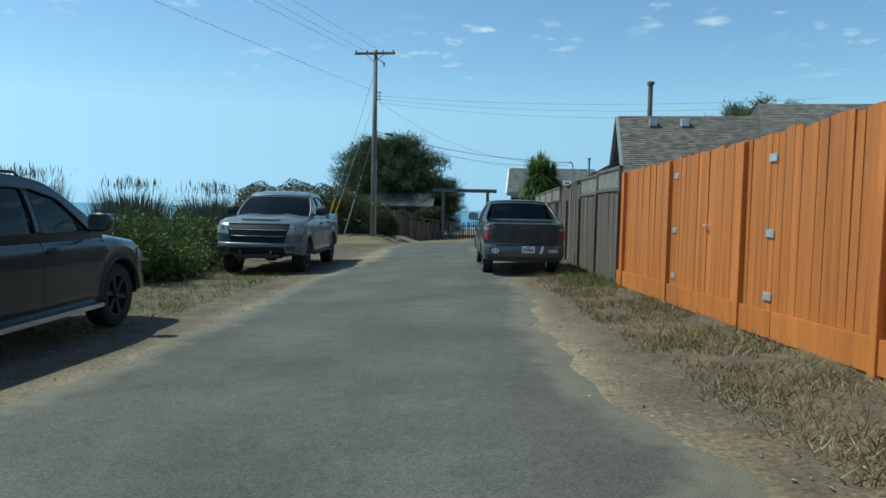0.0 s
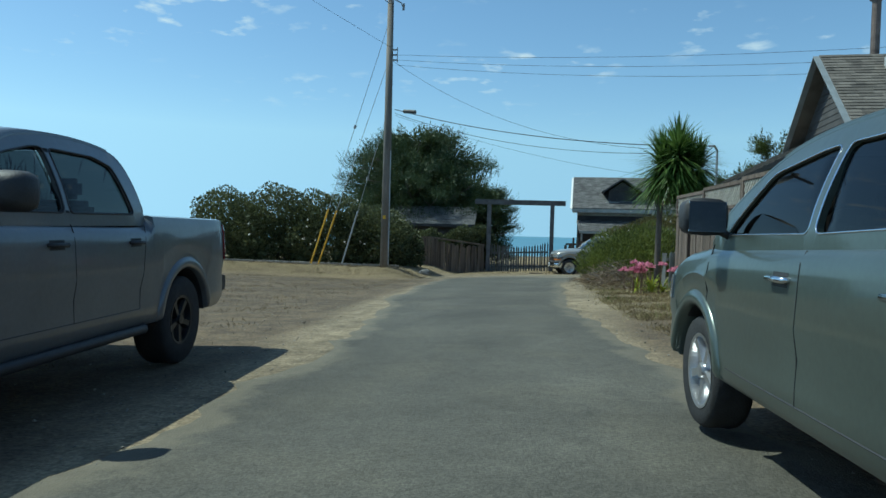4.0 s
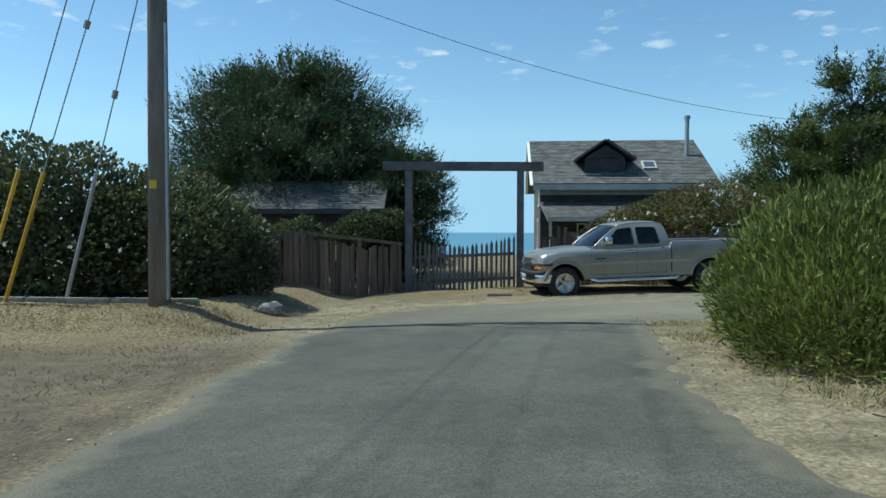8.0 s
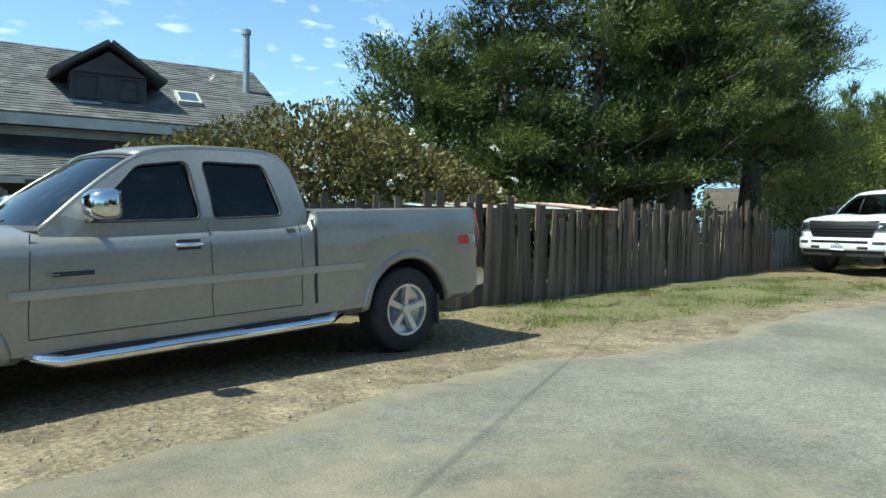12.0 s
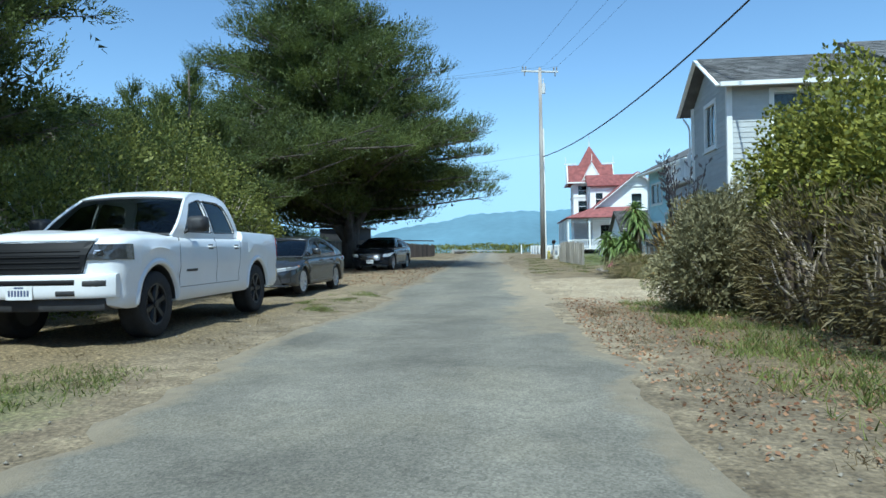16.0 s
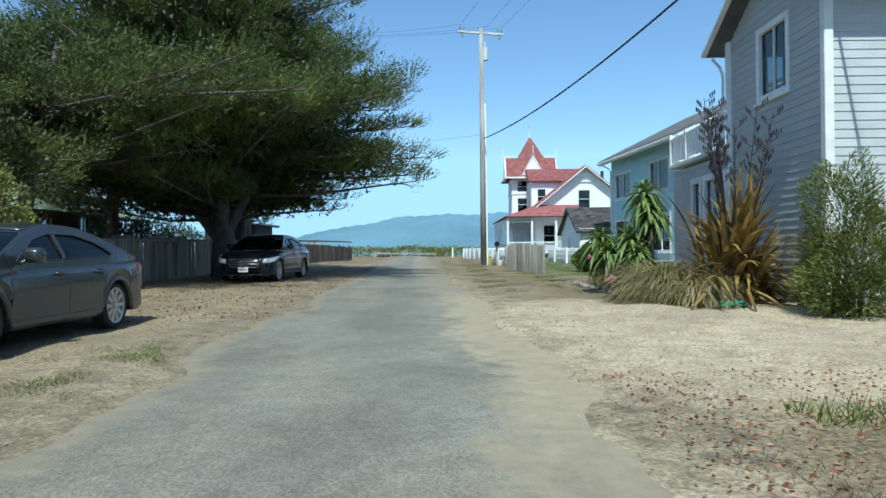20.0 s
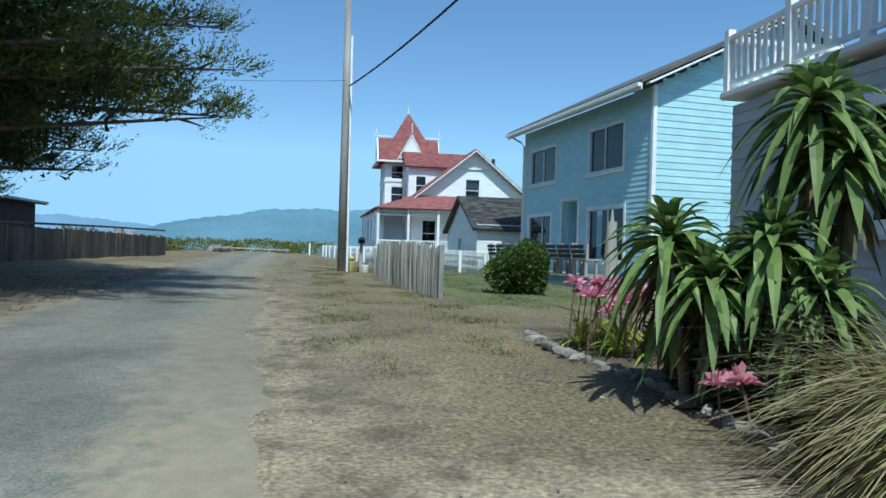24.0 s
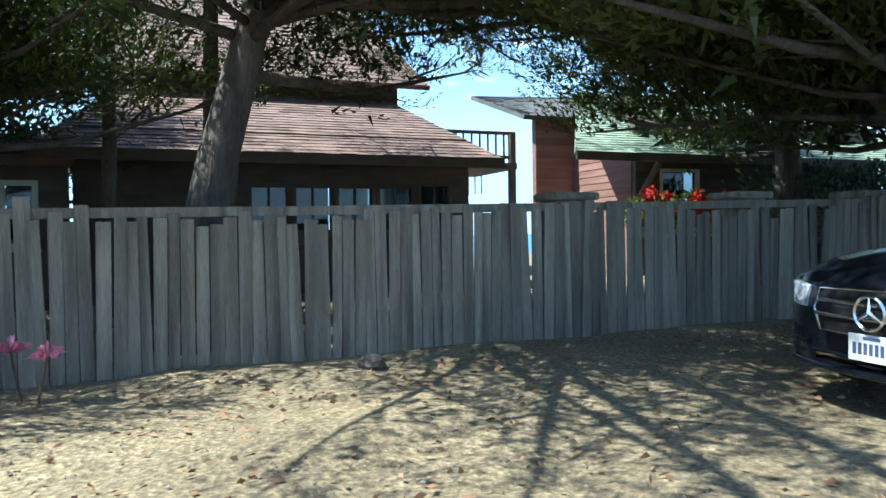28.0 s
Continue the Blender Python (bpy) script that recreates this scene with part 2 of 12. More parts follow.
def slab(bm, pts, thick):
    """A plate with the outline pts (in order) and that thickness along its normal."""
    pts = [Vector(p) for p in pts]
    nrm = (pts[1] - pts[0]).cross(pts[2] - pts[0]).normalized() * thick
    a, b = [bm.verts.new(p) for p in pts], [bm.verts.new(p - nrm) for p in pts]
    bm.faces.new(a)
    bm.faces.new(b[::-1])
    for i in range(len(a)):
        j = (i + 1) % len(a)
        bm.faces.new((a[i], b[i], b[j], a[j]))
    return bm


def ss(v, a, b):
    u = np.clip((np.asarray(v, float) - a) / (b - a), 0, 1)
    return u * u * (3 - 2 * u)


def ground_z(x, y):
    """The height of the ground: two streets on a bluff over the sea."""
    x, y = np.asarray(x, float), np.asarray(y, float)
    base = np.interp(y, [-20, 2, 9, 13, 22, 32, 39, 42, 45, 48, 60], [0.8, 0.17, -0.05, -0.14, -0.30, -0.48, -0.68, -0.79, -0.95, -1.05, -1.1])
    c = 0.76 - 0.142 * (np.minimum(y, 46) - 2)
    g1 = base + 0.042 * np.clip(x - c, -5, 5) + 0.45 * ss(-x, 8.0, 9.4) * ss(y, 41.5, 42.8)
    g2 = np.interp(x, [-8, 0, 8, 15, 22, 28, 35, 40, 52, 60, 90], [-0.95, -0.9, -0.9, -0.89, -0.9, -0.83, -0.76, -0.70, -0.53, -0.45, -0.35])
    g2 = g2 + 0.09 * ss(y, 49, 51.5) * ss(x, 3, 12) + 0.07 * ss(-y, -45.5, -43) * ss(x, 20, 30)
    w = ss(x, -4.5, 4) * np.where(x < 20, ss(y, 38, 45), 1.0)
    w = np.maximum(w, np.where(x >= 12, ss(x, 12, 20), 0))
    return g1 * (1 - w) + g2 * w


def gz(x, y):
    return float(ground_z(x, y))


def on_ground(x, y, turn=0.0, dz=0.0):
    return pose(x, y, gz(x, y) + dz, 0, 0, turn)


RNG = np.random.default_rng(7)


# ---- ground, road, sea, hills ----
def ground_mat():
    m = bpy.data.materials.new("dry_verge")
    m.use_nodes = True
    n, l = m.node_tree.nodes, m.node_tree.links
    b = n["Principled BSDF"]
    b.inputs["Roughness"].default_value = 0.95
    tc, at = n.new("ShaderNodeTexCoord"), n.new("ShaderNodeAttribute")
    at.attribute_name = "zone"
    sep = n.new("ShaderNodeSeparateColor")
    l.new(at.outputs["Color"], sep.inputs[0])

    def noise_node(s, d=5.0):
        k = n.new("ShaderNodeTexNoise")
        k.inputs["Scale"].default_value, k.inputs["Detail"].default_value = s, d
        l.new(tc.outputs["Object"], k.inputs["Vector"])
        return k
    big, mid, fine, pebble = noise_node(0.55), noise_node(3.2, 10), noise_node(26, 9), n.new("ShaderNodeTexVoronoi")
    mid.inputs["Roughness"].default_value = 0.62
    pebble.inputs["Scale"].default_value = 46
    l.new(tc.outputs["Object"], pebble.inputs["Vector"])

    def blend(a, c, fac):
        k = n.new("ShaderNodeMix")
        k.data_type = "RGBA"
        for s, v in (("A", a), ("B", c)):
            if isinstance(v, tuple):
                k.inputs[s].default_value = (*v, 1)
            else:
                l.new(v, k.inputs[s])
        l.new(fac, k.inputs["Factor"])
        return k.outputs["Result"]

    def rng(v, lo, hi):
        k = n.new("ShaderNodeMapRange")
        k.inputs["From Min"].default_value, k.inputs["From Max"].default_value = lo, hi
        l.new(v, k.inputs["Value"])
        return k.outputs[0]

    def edge(zone, noise_out, width=0.25):
        """A zone whose border is broken by noise."""
        k = n.new("ShaderNodeMath")
        k.operation = "ADD"
        l.new(zone, k.inputs[0])
        l.new(noise_out, k.inputs[1])
        return rng(k.outputs[0], 1.0 - width, 1.0 + width)
    soil = blend((0.14, 0.108, 0.066), (0.27, 0.215, 0.135), rng(mid.outputs["Fac"], 0.35, 0.65))
    sand = blend((0.29, 0.225, 0.14), (0.46, 0.375, 0.25), rng(mid.outputs["Fac"], 0.3, 0.7))
    straw = blend((0.115, 0.084, 0.043), (0.235, 0.178, 0.092), rng(fine.outputs["Fac"], 0.35, 0.65))
    green = blend((0.065, 0.085, 0.025), (0.15, 0.16, 0.055), rng(fine.outputs["Fac"], 0.35, 0.65))
    c = blend(soil, sand, edge(sep.outputs["Green"], mid.outputs["Fac"]))
    c = blend(c, straw, edge(sep.outputs["Red"], mid.outputs["Fac"], 0.3))
    c = blend(c, green, edge(sep.outputs["Blue"], mid.outputs["Fac"], 0.3))
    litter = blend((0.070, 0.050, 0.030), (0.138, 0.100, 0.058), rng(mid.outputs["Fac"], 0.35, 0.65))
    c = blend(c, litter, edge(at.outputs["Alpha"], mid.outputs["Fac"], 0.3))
    hs = n.new("ShaderNodeHueSaturation")
    vv = n.new("ShaderNodeMapRange")
    vv.inputs["From Min"].default_value, vv.inputs["From Max"].default_value = 0.3, 0.7
    vv.inputs["To Min"].default_value, vv.inputs["To Max"].default_value = 0.66, 1.34
    l.new(fine.outputs["Fac"], vv.inputs["Value"])
    # single stones, lighter and darker
    stone, bigr, m1, m2 = n.new("ShaderNodeMapRange"), n.new("ShaderNodeMapRange"), n.new("ShaderNodeMath"), n.new("ShaderNodeMath")
    ps = n.new("ShaderNodeSeparateColor")
    l.new(pebble.outputs["Color"], ps.inputs[0])
    stone.inputs["To Min"].default_value, stone.inputs["To Max"].default_value = 0.80, 1.22
    l.new(ps.outputs["Red"], stone.inputs["Value"])
    bigr.inputs["From Min"].default_value, bigr.inputs["From Max"].default_value = 0.35, 0.65
    bigr.inputs["To Min"].default_value, bigr.inputs["To Max"].default_value = 0.84, 1.16
    l.new(big.outputs["Fac"], bigr.inputs["Value"])
    m1.operation = m2.operation = "MULTIPLY"
    l.new(vv.outputs[0], m1.inputs[0])
    l.new(stone.outputs[0], m1.inputs[1])
    l.new(m1.outputs[0], m2.inputs[0])
    l.new(bigr.outputs[0], m2.inputs[1])
    l.new(m2.outputs[0], hs.inputs["Value"])
    l.new(c, hs.inputs["Color"])
    l.new(hs.outputs[0], b.inputs["Base Color"])
    ad = n.new("ShaderNodeMath")
    ad.operation = "ADD"
    l.new(fine.outputs["Fac"], ad.inputs[0])
    l.new(mid.outputs["Fac"], ad.inputs[1])
    bp = n.new("ShaderNodeBump")
    bp.inputs["Strength"].default_value, bp.inputs["Distance"].default_value = 0.55, 0.05
    l.new(ad.outputs[0], bp.inputs["Height"])
    l.new(bp.outputs[0], b.inputs["Normal"])
    return m


def axis(lo, a, b, hi, fine, grow):
    mid = list(np.arange(a, b + 1e-6, fine))
    up, s = [], fine
    while (up[-1] if up else b) < hi:
        s *= grow
        up.append((up[-1] if up else b) + s)
    dn, s = [], fine
    while (dn[-1] if dn else a) > lo:
        s *= grow
        dn.append((dn[-1] if dn else a) - s)
    return np.array(dn[::-1] + mid + up)


def wob(x, y, s=0.35):
    return 0.5 * np.sin(x * s * 1.3 + 1.7 * np.sin(y * s)) + 0.5 * np.sin(y * s * 1.7 + 1.3 * np.sin(x * s * 0.8))


def road_dist(x, y):
    """How far a place lies outside the asphalt (below zero: on it)."""
    c1 = np.where(y < 30, -1.25 - 0.142 * (y - 10), -4.1 - 0.05 * (y - 30))
    d1 = np.maximum(np.abs(x - c1) - 2.35, y - 48)
    near = np.interp(x, (-4, 0.5, 4, 10, 18, 26, 34, 44, 66, 96), (42.8, 44.2, 45.1, 45.6, 46.1, 46.3, 46.7, 47.6, 48.6, 49.6))
    far = np.interp(x, (-4, 0, 3, 8.4, 12, 18, 32, 48, 66, 96), (47.3, 48.4, 48.9, 49.5, 49.75, 49.95, 50.2, 50.6, 51.2, 52.0))
    d2 = np.maximum(np.maximum(near - y, y - far), -4 - x)
    return np.minimum(d1, d2)


gx = axis(-500, -24, 98, 700, 0.5, 1.16)
gy = axis(-600, -6, 66, 300, 0.5, 1.16)
GX, GY = np.meshgrid(gx, gy, indexing="ij")
GZ = ground_z(GX, GY)
NEAR = ss(road_dist(GX, GY), 0.1, 1.6)
GZ = GZ + NEAR * 0.035 * wob(GX, GY, 1.9) + NEAR * 0.02 * wob(GX + 5, GY, 5.1)
sea_side = np.maximum(np.maximum(ss(GY, 77, 97), ss(-GX, 40, 62)), ss(GX, 112, 140))
GZ = GZ * (1 - sea_side) - 32 * sea_side
nx, ny = GX.shape
idx = np.arange(nx * ny).reshape(nx, ny)
faces = np.stack([idx[:-1, :-1], idx[1:, :-1], idx[1:, 1:], idx[:-1, 1:]], -1).reshape(-1, 4)
g_me = mesh_of("ground", np.stack([GX, GY, GZ], -1).reshape(-1, 3), faces.tolist(), ground_mat(), True)
za = g_me.color_attributes.new("zone", "FLOAT_COLOR", "POINT")
GD = road_dist(GX, GY)
straw = ss(GD, 0.3, 1.4) * 0.85
straw = np.where((GX > 20) & (GY < 48.5), 0.24 + 0.40 * ss(GD, 0.3, 2.2), straw)
straw = np.where((GX < -5) & (GY < 42), ss(GD, 0.9, 2.2) * 0.92, straw)
sandy = 0.98 * ss(10 - np.hypot((GX - 25) * 0.62, (GY - 44.4) * 1.9), 0, 3.5) * ss(31.8 - GX, 0, 3.0) * ss(GX, 18.5, 22)
sandy = np.maximum(sandy, 0.55 * ss(GY, 50.2, 51.4) * ss(GX, 19, 22) * ss(60 - GX, 0, 8))
sandy = np.maximum(sandy, 0.22 * ss(GX + 9, 0, 2) * ss(4 - GX, 0, 3) * ss(GY, 44, 46))
sandy = sandy * (0.6 + 0.4 * ss(GD, 0.1, 1.2))
sandy = np.maximum(sandy, 0.24 * ss(GD, 0.3, 2.0) * ss(GX, 36, 41) * ss(75 - GX, 0, 10) * ss(GY, 43.6, 44.6) * ss(49 - GY, 0, 1))
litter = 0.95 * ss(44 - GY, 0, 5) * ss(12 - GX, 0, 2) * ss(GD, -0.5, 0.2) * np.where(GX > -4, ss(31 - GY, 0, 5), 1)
green = 0.55 * ss(GY, 49.4, 50.6) * ss(GX, 1.5, 4.5) * ss(13.5 - GX, 0, 3)
green = np.maximum(green, 0.55 * ss(46 - GY, 1.2, 2.8) * ss(GX, 9, 12) * ss(19 - GX, 0, 3))
green = np.maximum(green, 0.7 * ss(44.0 - GY, 0, 0.8) * ss(GX, 38.5, 40))
green = np.maximum(green, 0.60 * ss(-3.2 - GX - 0.1 * GY, 0.2, 1.2) * ss(24 - GY, 0, 3))
bed = ss(GX, 29.3, 30) * ss(36.6 - GX, 0, 0.8) * ss(43.7 - GY, 0, 0.25)
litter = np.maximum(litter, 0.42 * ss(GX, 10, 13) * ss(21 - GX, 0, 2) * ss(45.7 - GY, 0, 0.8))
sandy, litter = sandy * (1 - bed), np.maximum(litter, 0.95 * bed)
sandy = np.maximum(sandy, 0.38 * ss(1.1 - GD, 0, 0.9) * ss(GX, 9, 14) * ss(48.5 - GY, 0, 1))
straw = np.where(sandy > 0.3, 0.12 + 0.5 * straw * (sandy < 0.6), straw)
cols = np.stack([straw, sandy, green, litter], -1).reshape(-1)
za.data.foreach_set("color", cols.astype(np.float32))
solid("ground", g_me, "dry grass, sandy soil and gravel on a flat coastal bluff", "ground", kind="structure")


def asphalt_mat():
    m = mat("asphalt", (0.180, 0.167, 0.133), 0.9, 0.22, 0.6, 70, 0.5, rand=0.0)
    n, l = m.node_tree.nodes, m.node_tree.links
    b = n["Principled BSDF"]
    tc = n.new("ShaderNodeTexCoord")
    dust, crack, grit = n.new("ShaderNodeTexNoise"), n.new("ShaderNodeTexVoronoi"), n.new("ShaderNodeTexVoronoi")
    dust.inputs["Scale"].default_value, dust.inputs["Detail"].default_value = 0.9, 7
    crack.feature, crack.inputs["Scale"].default_value = "DISTANCE_TO_EDGE", 0.35
    grit.inputs["Scale"].default_value = 70
    wv = n.new("ShaderNodeVectorMath")
    wv.operation = "ADD"
    wn_ = n.new("ShaderNodeTexNoise")
    wn_.inputs["Scale"].default_value = 2.0
    l.new(tc.outputs["Object"], wn_.inputs["Vector"])
    l.new(tc.outputs["Object"], wv.inputs[0])
    l.new(wn_.outputs["Color"], wv.inputs[1])
    for k, v in ((dust, tc.outputs["Object"]), (crack, wv.outputs[0]), (grit, tc.outputs["Object"])):
        l.new(v, k.inputs["Vector"])
    src = b.inputs["Base Color"].links[0].from_socket
    dr = n.new("ShaderNodeMapRange")
    dr.inputs["From Min"].default_value, dr.inputs["From Max"].default_value, dr.inputs["To Max"].default_value = 0.50, 0.64, 0.42
    l.new(dust.outputs["Fac"], dr.inputs["Value"])
    m1 = n.new("ShaderNodeMix")
    m1.data_type = "RGBA"
    m1.inputs["B"].default_value = (0.25, 0.225, 0.165, 1)
    l.new(dr.outputs[0], m1.inputs["Factor"])
    l.new(src, m1.inputs["A"])
    cr = n.new("ShaderNodeMapRange")
    cr.inputs["From Min"].default_value, cr.inputs["From Max"].default_value = 0.0, 0.006
    cr.inputs["To Min"].default_value, cr.inputs["To Max"].default_value = 0.8, 1.0
    l.new(crack.outputs["Distance"], cr.inputs["Value"])
    gr = n.new("ShaderNodeMapRange")
    gs = n.new("ShaderNodeSeparateColor")
    l.new(grit.outputs["Color"], gs.inputs[0])
    gr.inputs["To Min"].default_value, gr.inputs["To Max"].default_value = 0.72, 1.28
    l.new(gs.outputs["Red"], gr.inputs["Value"])
    mm = n.new("ShaderNodeMath")
    mm.operation = "MULTIPLY"
    l.new(cr.outputs[0], mm.inputs[0])
    l.new(gr.outputs[0], mm.inputs[1])
    # sand and grit washed over the ragged edges
    at = n.new("ShaderNodeAttribute")
    at.attribute_name = "edge"
    sp0 = n.new("ShaderNodeSeparateColor")
    l.new(at.outputs["Color"], sp0.inputs[0])
    en = n.new("ShaderNodeTexNoise")
    en.inputs["Scale"].default_value, en.inputs["Detail"].default_value = 2.6, 12
    en.inputs["Roughness"].default_value = 0.68
    l.new(tc.outputs["Object"], en.inputs["Vector"])
    ea, er = n.new("ShaderNodeMath"), n.new("ShaderNodeMapRange")
    ea.operation = "ADD"
    l.new(sp0.outputs["Red"], ea.inputs[0])
    l.new(en.outputs["Fac"], ea.inputs[1])
    er.inputs["From Min"].default_value, er.inputs["From Max"].default_value, er.inputs["To Max"].default_value = 0.92, 1.16, 0.95
    l.new(ea.outputs[0], er.inputs["Value"])
    m2 = n.new("ShaderNodeMix")
    m2.data_type = "RGBA"
    wc = n.new("ShaderNodeMix")
    wc.data_type = "RGBA"
    wc.inputs["A"].default_value, wc.inputs["B"].default_value = (0.16, 0.138, 0.098, 1), (0.25, 0.208, 0.142, 1)
    l.new(sp0.outputs["Green"], wc.inputs["Factor"])
    ws = n.new("ShaderNodeMix")
    ws.data_type = "RGBA"
    ws.inputs["B"].default_value = (0.36, 0.29, 0.19, 1)
    l.new(at.outputs["Alpha"], ws.inputs["Factor"])
    l.new(wc.outputs["Result"], ws.inputs["A"])
    l.new(ws.outputs["Result"], m2.inputs["B"])
    leg, wash = n.new("ShaderNodeMapRange"), n.new("ShaderNodeMath")
    leg.inputs["To Min"].default_value, leg.inputs["To Max"].default_value = 0.7, 0.92
    l.new(sp0.outputs["Green"], leg.inputs["Value"])
    wash.operation = "MULTIPLY"
    l.new(er.outputs[0], wash.inputs[0])
    l.new(leg.outputs[0], wash.inputs[1])
    l.new(wash.outputs[0], m2.inputs["Factor"])
    base_in = m2.inputs["A"]
    # the first lane has newer, darker asphalt than the cross lane
    sp, fr = n.new("ShaderNodeSeparateColor"), n.new("ShaderNodeMapRange")
    l.new(at.outputs["Color"], sp.inputs[0])
    l.new(sp.outputs["Green"], fr.inputs["Value"])
    fr.inputs["To Min"].default_value, fr.inputs["To Max"].default_value = 0.40, 0.92
    mv = n.new("ShaderNodeMath")
    mv.operation = "MULTIPLY"
    l.new(mm.outputs[0], mv.inputs[0])
    l.new(fr.outputs[0], mv.inputs[1])
    hs = n.new("ShaderNodeHueSaturation")
    l.new(mv.outputs[0], hs.inputs["Value"])
    l.new(m1.outputs["Result"], hs.inputs["Color"])
    l.new(hs.outputs[0], base_in)
    fleck, fr2, fm = n.new("ShaderNodeHueSaturation"), n.new("ShaderNodeMapRange"), n.new("ShaderNodeMath")
    mid = n.new("ShaderNodeTexNoise")
    mid.inputs["Scale"].default_value, mid.inputs["Detail"].default_value, mid.inputs["Roughness"].default_value = 5.0, 10, 0.7
    l.new(tc.outputs["Object"], mid.inputs["Vector"])
    fr2.inputs["From Min"].default_value, fr2.inputs["From Max"].default_value = 0.3, 0.7
    fr2.inputs["To Min"].default_value, fr2.inputs["To Max"].default_value = 0.82, 1.18
    l.new(mid.outputs["Fac"], fr2.inputs["Value"])
    track = n.new("ShaderNodeMapRange")
    track.inputs["To Min"].default_value, track.inputs["To Max"].default_value = 0.95, 1.07
    l.new(sp0.outputs["Blue"], track.inputs["Value"])
    fm.operation = "MULTIPLY"
    l.new(fr2.outputs[0], fm.inputs[0])
    l.new(track.outputs[0], fm.inputs[1])
    l.new(fm.outputs[0], fleck.inputs["Value"])
    l.new(m2.outputs["Result"], fleck.inputs["Color"])
    l.new(fleck.outputs[0], b.inputs["Base Color"])
    return m


def edge_line(pts, step=0.22, amp=0.10, seed=0.0):
    """A smooth line through the points with a ragged edge."""
    p = np.array(pts, float)
    s = np.concatenate([[0], np.cumsum(np.hypot(*np.diff(p, axis=0).T))])
    u = np.linspace(0, s[-1], max(2, int(s[-1] / step)))
    x, y = np.interp(u, s, p[:, 0]), np.interp(u, s, p[:, 1])
    k = np.ones(7) / 7
    x[3:-3], y[3:-3] = np.convolve(x, k, "valid"), np.convolve(y, k, "valid")
    rng = np.random.default_rng(int(seed * 10))
    w = np.zeros(len(u))
    for share, size in ((1.0, 15), (0.7, 5), (0.5, 2)):
        k = np.ones(size) / size
        w += amp * share * np.convolve(rng.normal(size=len(u) + size - 1), k, "valid") * math.sqrt(size)
    w = np.clip(w, -2.2 * amp, 2.2 * amp)
    tx, ty = np.gradient(x), np.gradient(y)
    n = np.hypot(tx, ty) + 1e-9
    return np.stack([x - ty / n * w, y + tx / n * w], 1)


def road_strip(name, left, right, label, material, lift=0.014, across=26):
    n = max(len(left), len(right))
    q = np.linspace(0, 1, n)
    a = np.stack([np.interp(q, np.linspace(0, 1, len(left)), left[:, i]) for i in (0, 1)], 1)
    b = np.stack([np.interp(q, np.linspace(0, 1, len(right)), right[:, i]) for i in (0, 1)], 1)
    u = np.linspace(0, 1, across)[None, :, None]
    p = a[:, None] * (1 - u) + b[:, None] * u
    z = ground_z(p[..., 0], p[..., 1]) + lift + 0.02 * np.sin(np.pi * u[..., 0])
    z[:, 0] -= 0.03
    z[:, -1] -= 0.03
    v = np.concatenate([p, z[..., None]], -1).reshape(-1, 3)
    i = np.arange(n * across).reshape(n, across)
    f = np.stack([i[:-1, :-1], i[1:, :-1], i[1:, 1:], i[:-1, 1:]], -1).reshape(-1, 4)[:, ::-1]
    me = mesh_of(name, v, f.tolist(), material, True)
    wide = np.linalg.norm(a - b, axis=1)[:, None]
    uu = np.linspace(0, 1, across)[None, :]
    d = np.minimum(uu * wide / 0.9, (1 - uu) * wide / np.where(a[:, :1] > 12, 2.4, 0.9))
    e = np.clip(1 - d, 0, 1)
    # grit carried over the bend by turning wheels
    e = np.maximum(e, 0.92 * np.exp(-((p[..., 0] + 4.5) / 6.5) ** 2 - ((p[..., 1] - 45.6) / 4.2) ** 2)).reshape(-1)
    tracks = (np.exp(-((uu - 0.3) / 0.1) ** 2) + np.exp(-((uu - 0.7) / 0.1) ** 2) + 0 * wide).reshape(-1)
    # pale sand from the drive
    drive = (ss(p[..., 0], 17, 22) * ss(34 - p[..., 0], 0, 4) * ss(uu, 0.45, 0.8)).reshape(-1)
    ca = me.color_attributes.new("edge", "FLOAT_COLOR", "POINT")
    ca.data.foreach_set("color", np.stack([e, ss(p[..., 0].reshape(-1) + 0.35 * (p[..., 1].reshape(-1) - 46), -7, 3), tracks, drive], 1).reshape(-1).astype(np.float32))
    return solid(name, me, label, "road", kind="structure")


ASPHALT = asphalt_mat()
road_strip("road", edge_line([(-1.2, -22), (-2.0, -6), (-3.0, 6), (-3.5, 11), (-4.2, 17), (-4.9, 24), (-5.7, 29), (-6.4, 35), (-6.9, 40), (-7.0, 44), (-6.0, 46.6), (-3, 47.6), (0, 48.4), (3, 48.9), (8.4, 49.5), (12, 49.75), (18, 49.95), (32, 50.2), (48, 50.6), (66, 51.2), (96, 52.0)], seed=0.3),
           edge_line([(5.0, -22), (2.9, -6), (1.6, 6), (0.95, 9.5), (0.5, 14), (0, 18), (-1.0, 23), (-1.75, 27), (-2.2, 32), (-2.5, 37), (-2.45, 40), (-1.6, 42.6), (0.5, 44.2), (4, 45.1), (10, 45.6), (18, 46.1), (26, 46.3), (34, 46.7), (44, 47.6), (66, 48.6), (96, 49.6)], seed=1.7),
           "narrow worn grey asphalt lane with sandy ragged edges", ASPHALT)
sea_m = mat("sea_water", (0.055, 0.17, 0.23), 0.35, 0.15, 0.02, 0.6, 0.35, rand=0, spec=0.5)
sb = bmesh.new()
box(sb, -3600, 3600, -3200, 3600, -27, -24)
sb_me = bpy.data.meshes.new("water")
sb.to_mesh(sb_me)
sb.free()
sb_me.materials.append(sea_m)
solid("water", sb_me, "calm blue ocean under a hazy horizon", "sea", kind="structure")
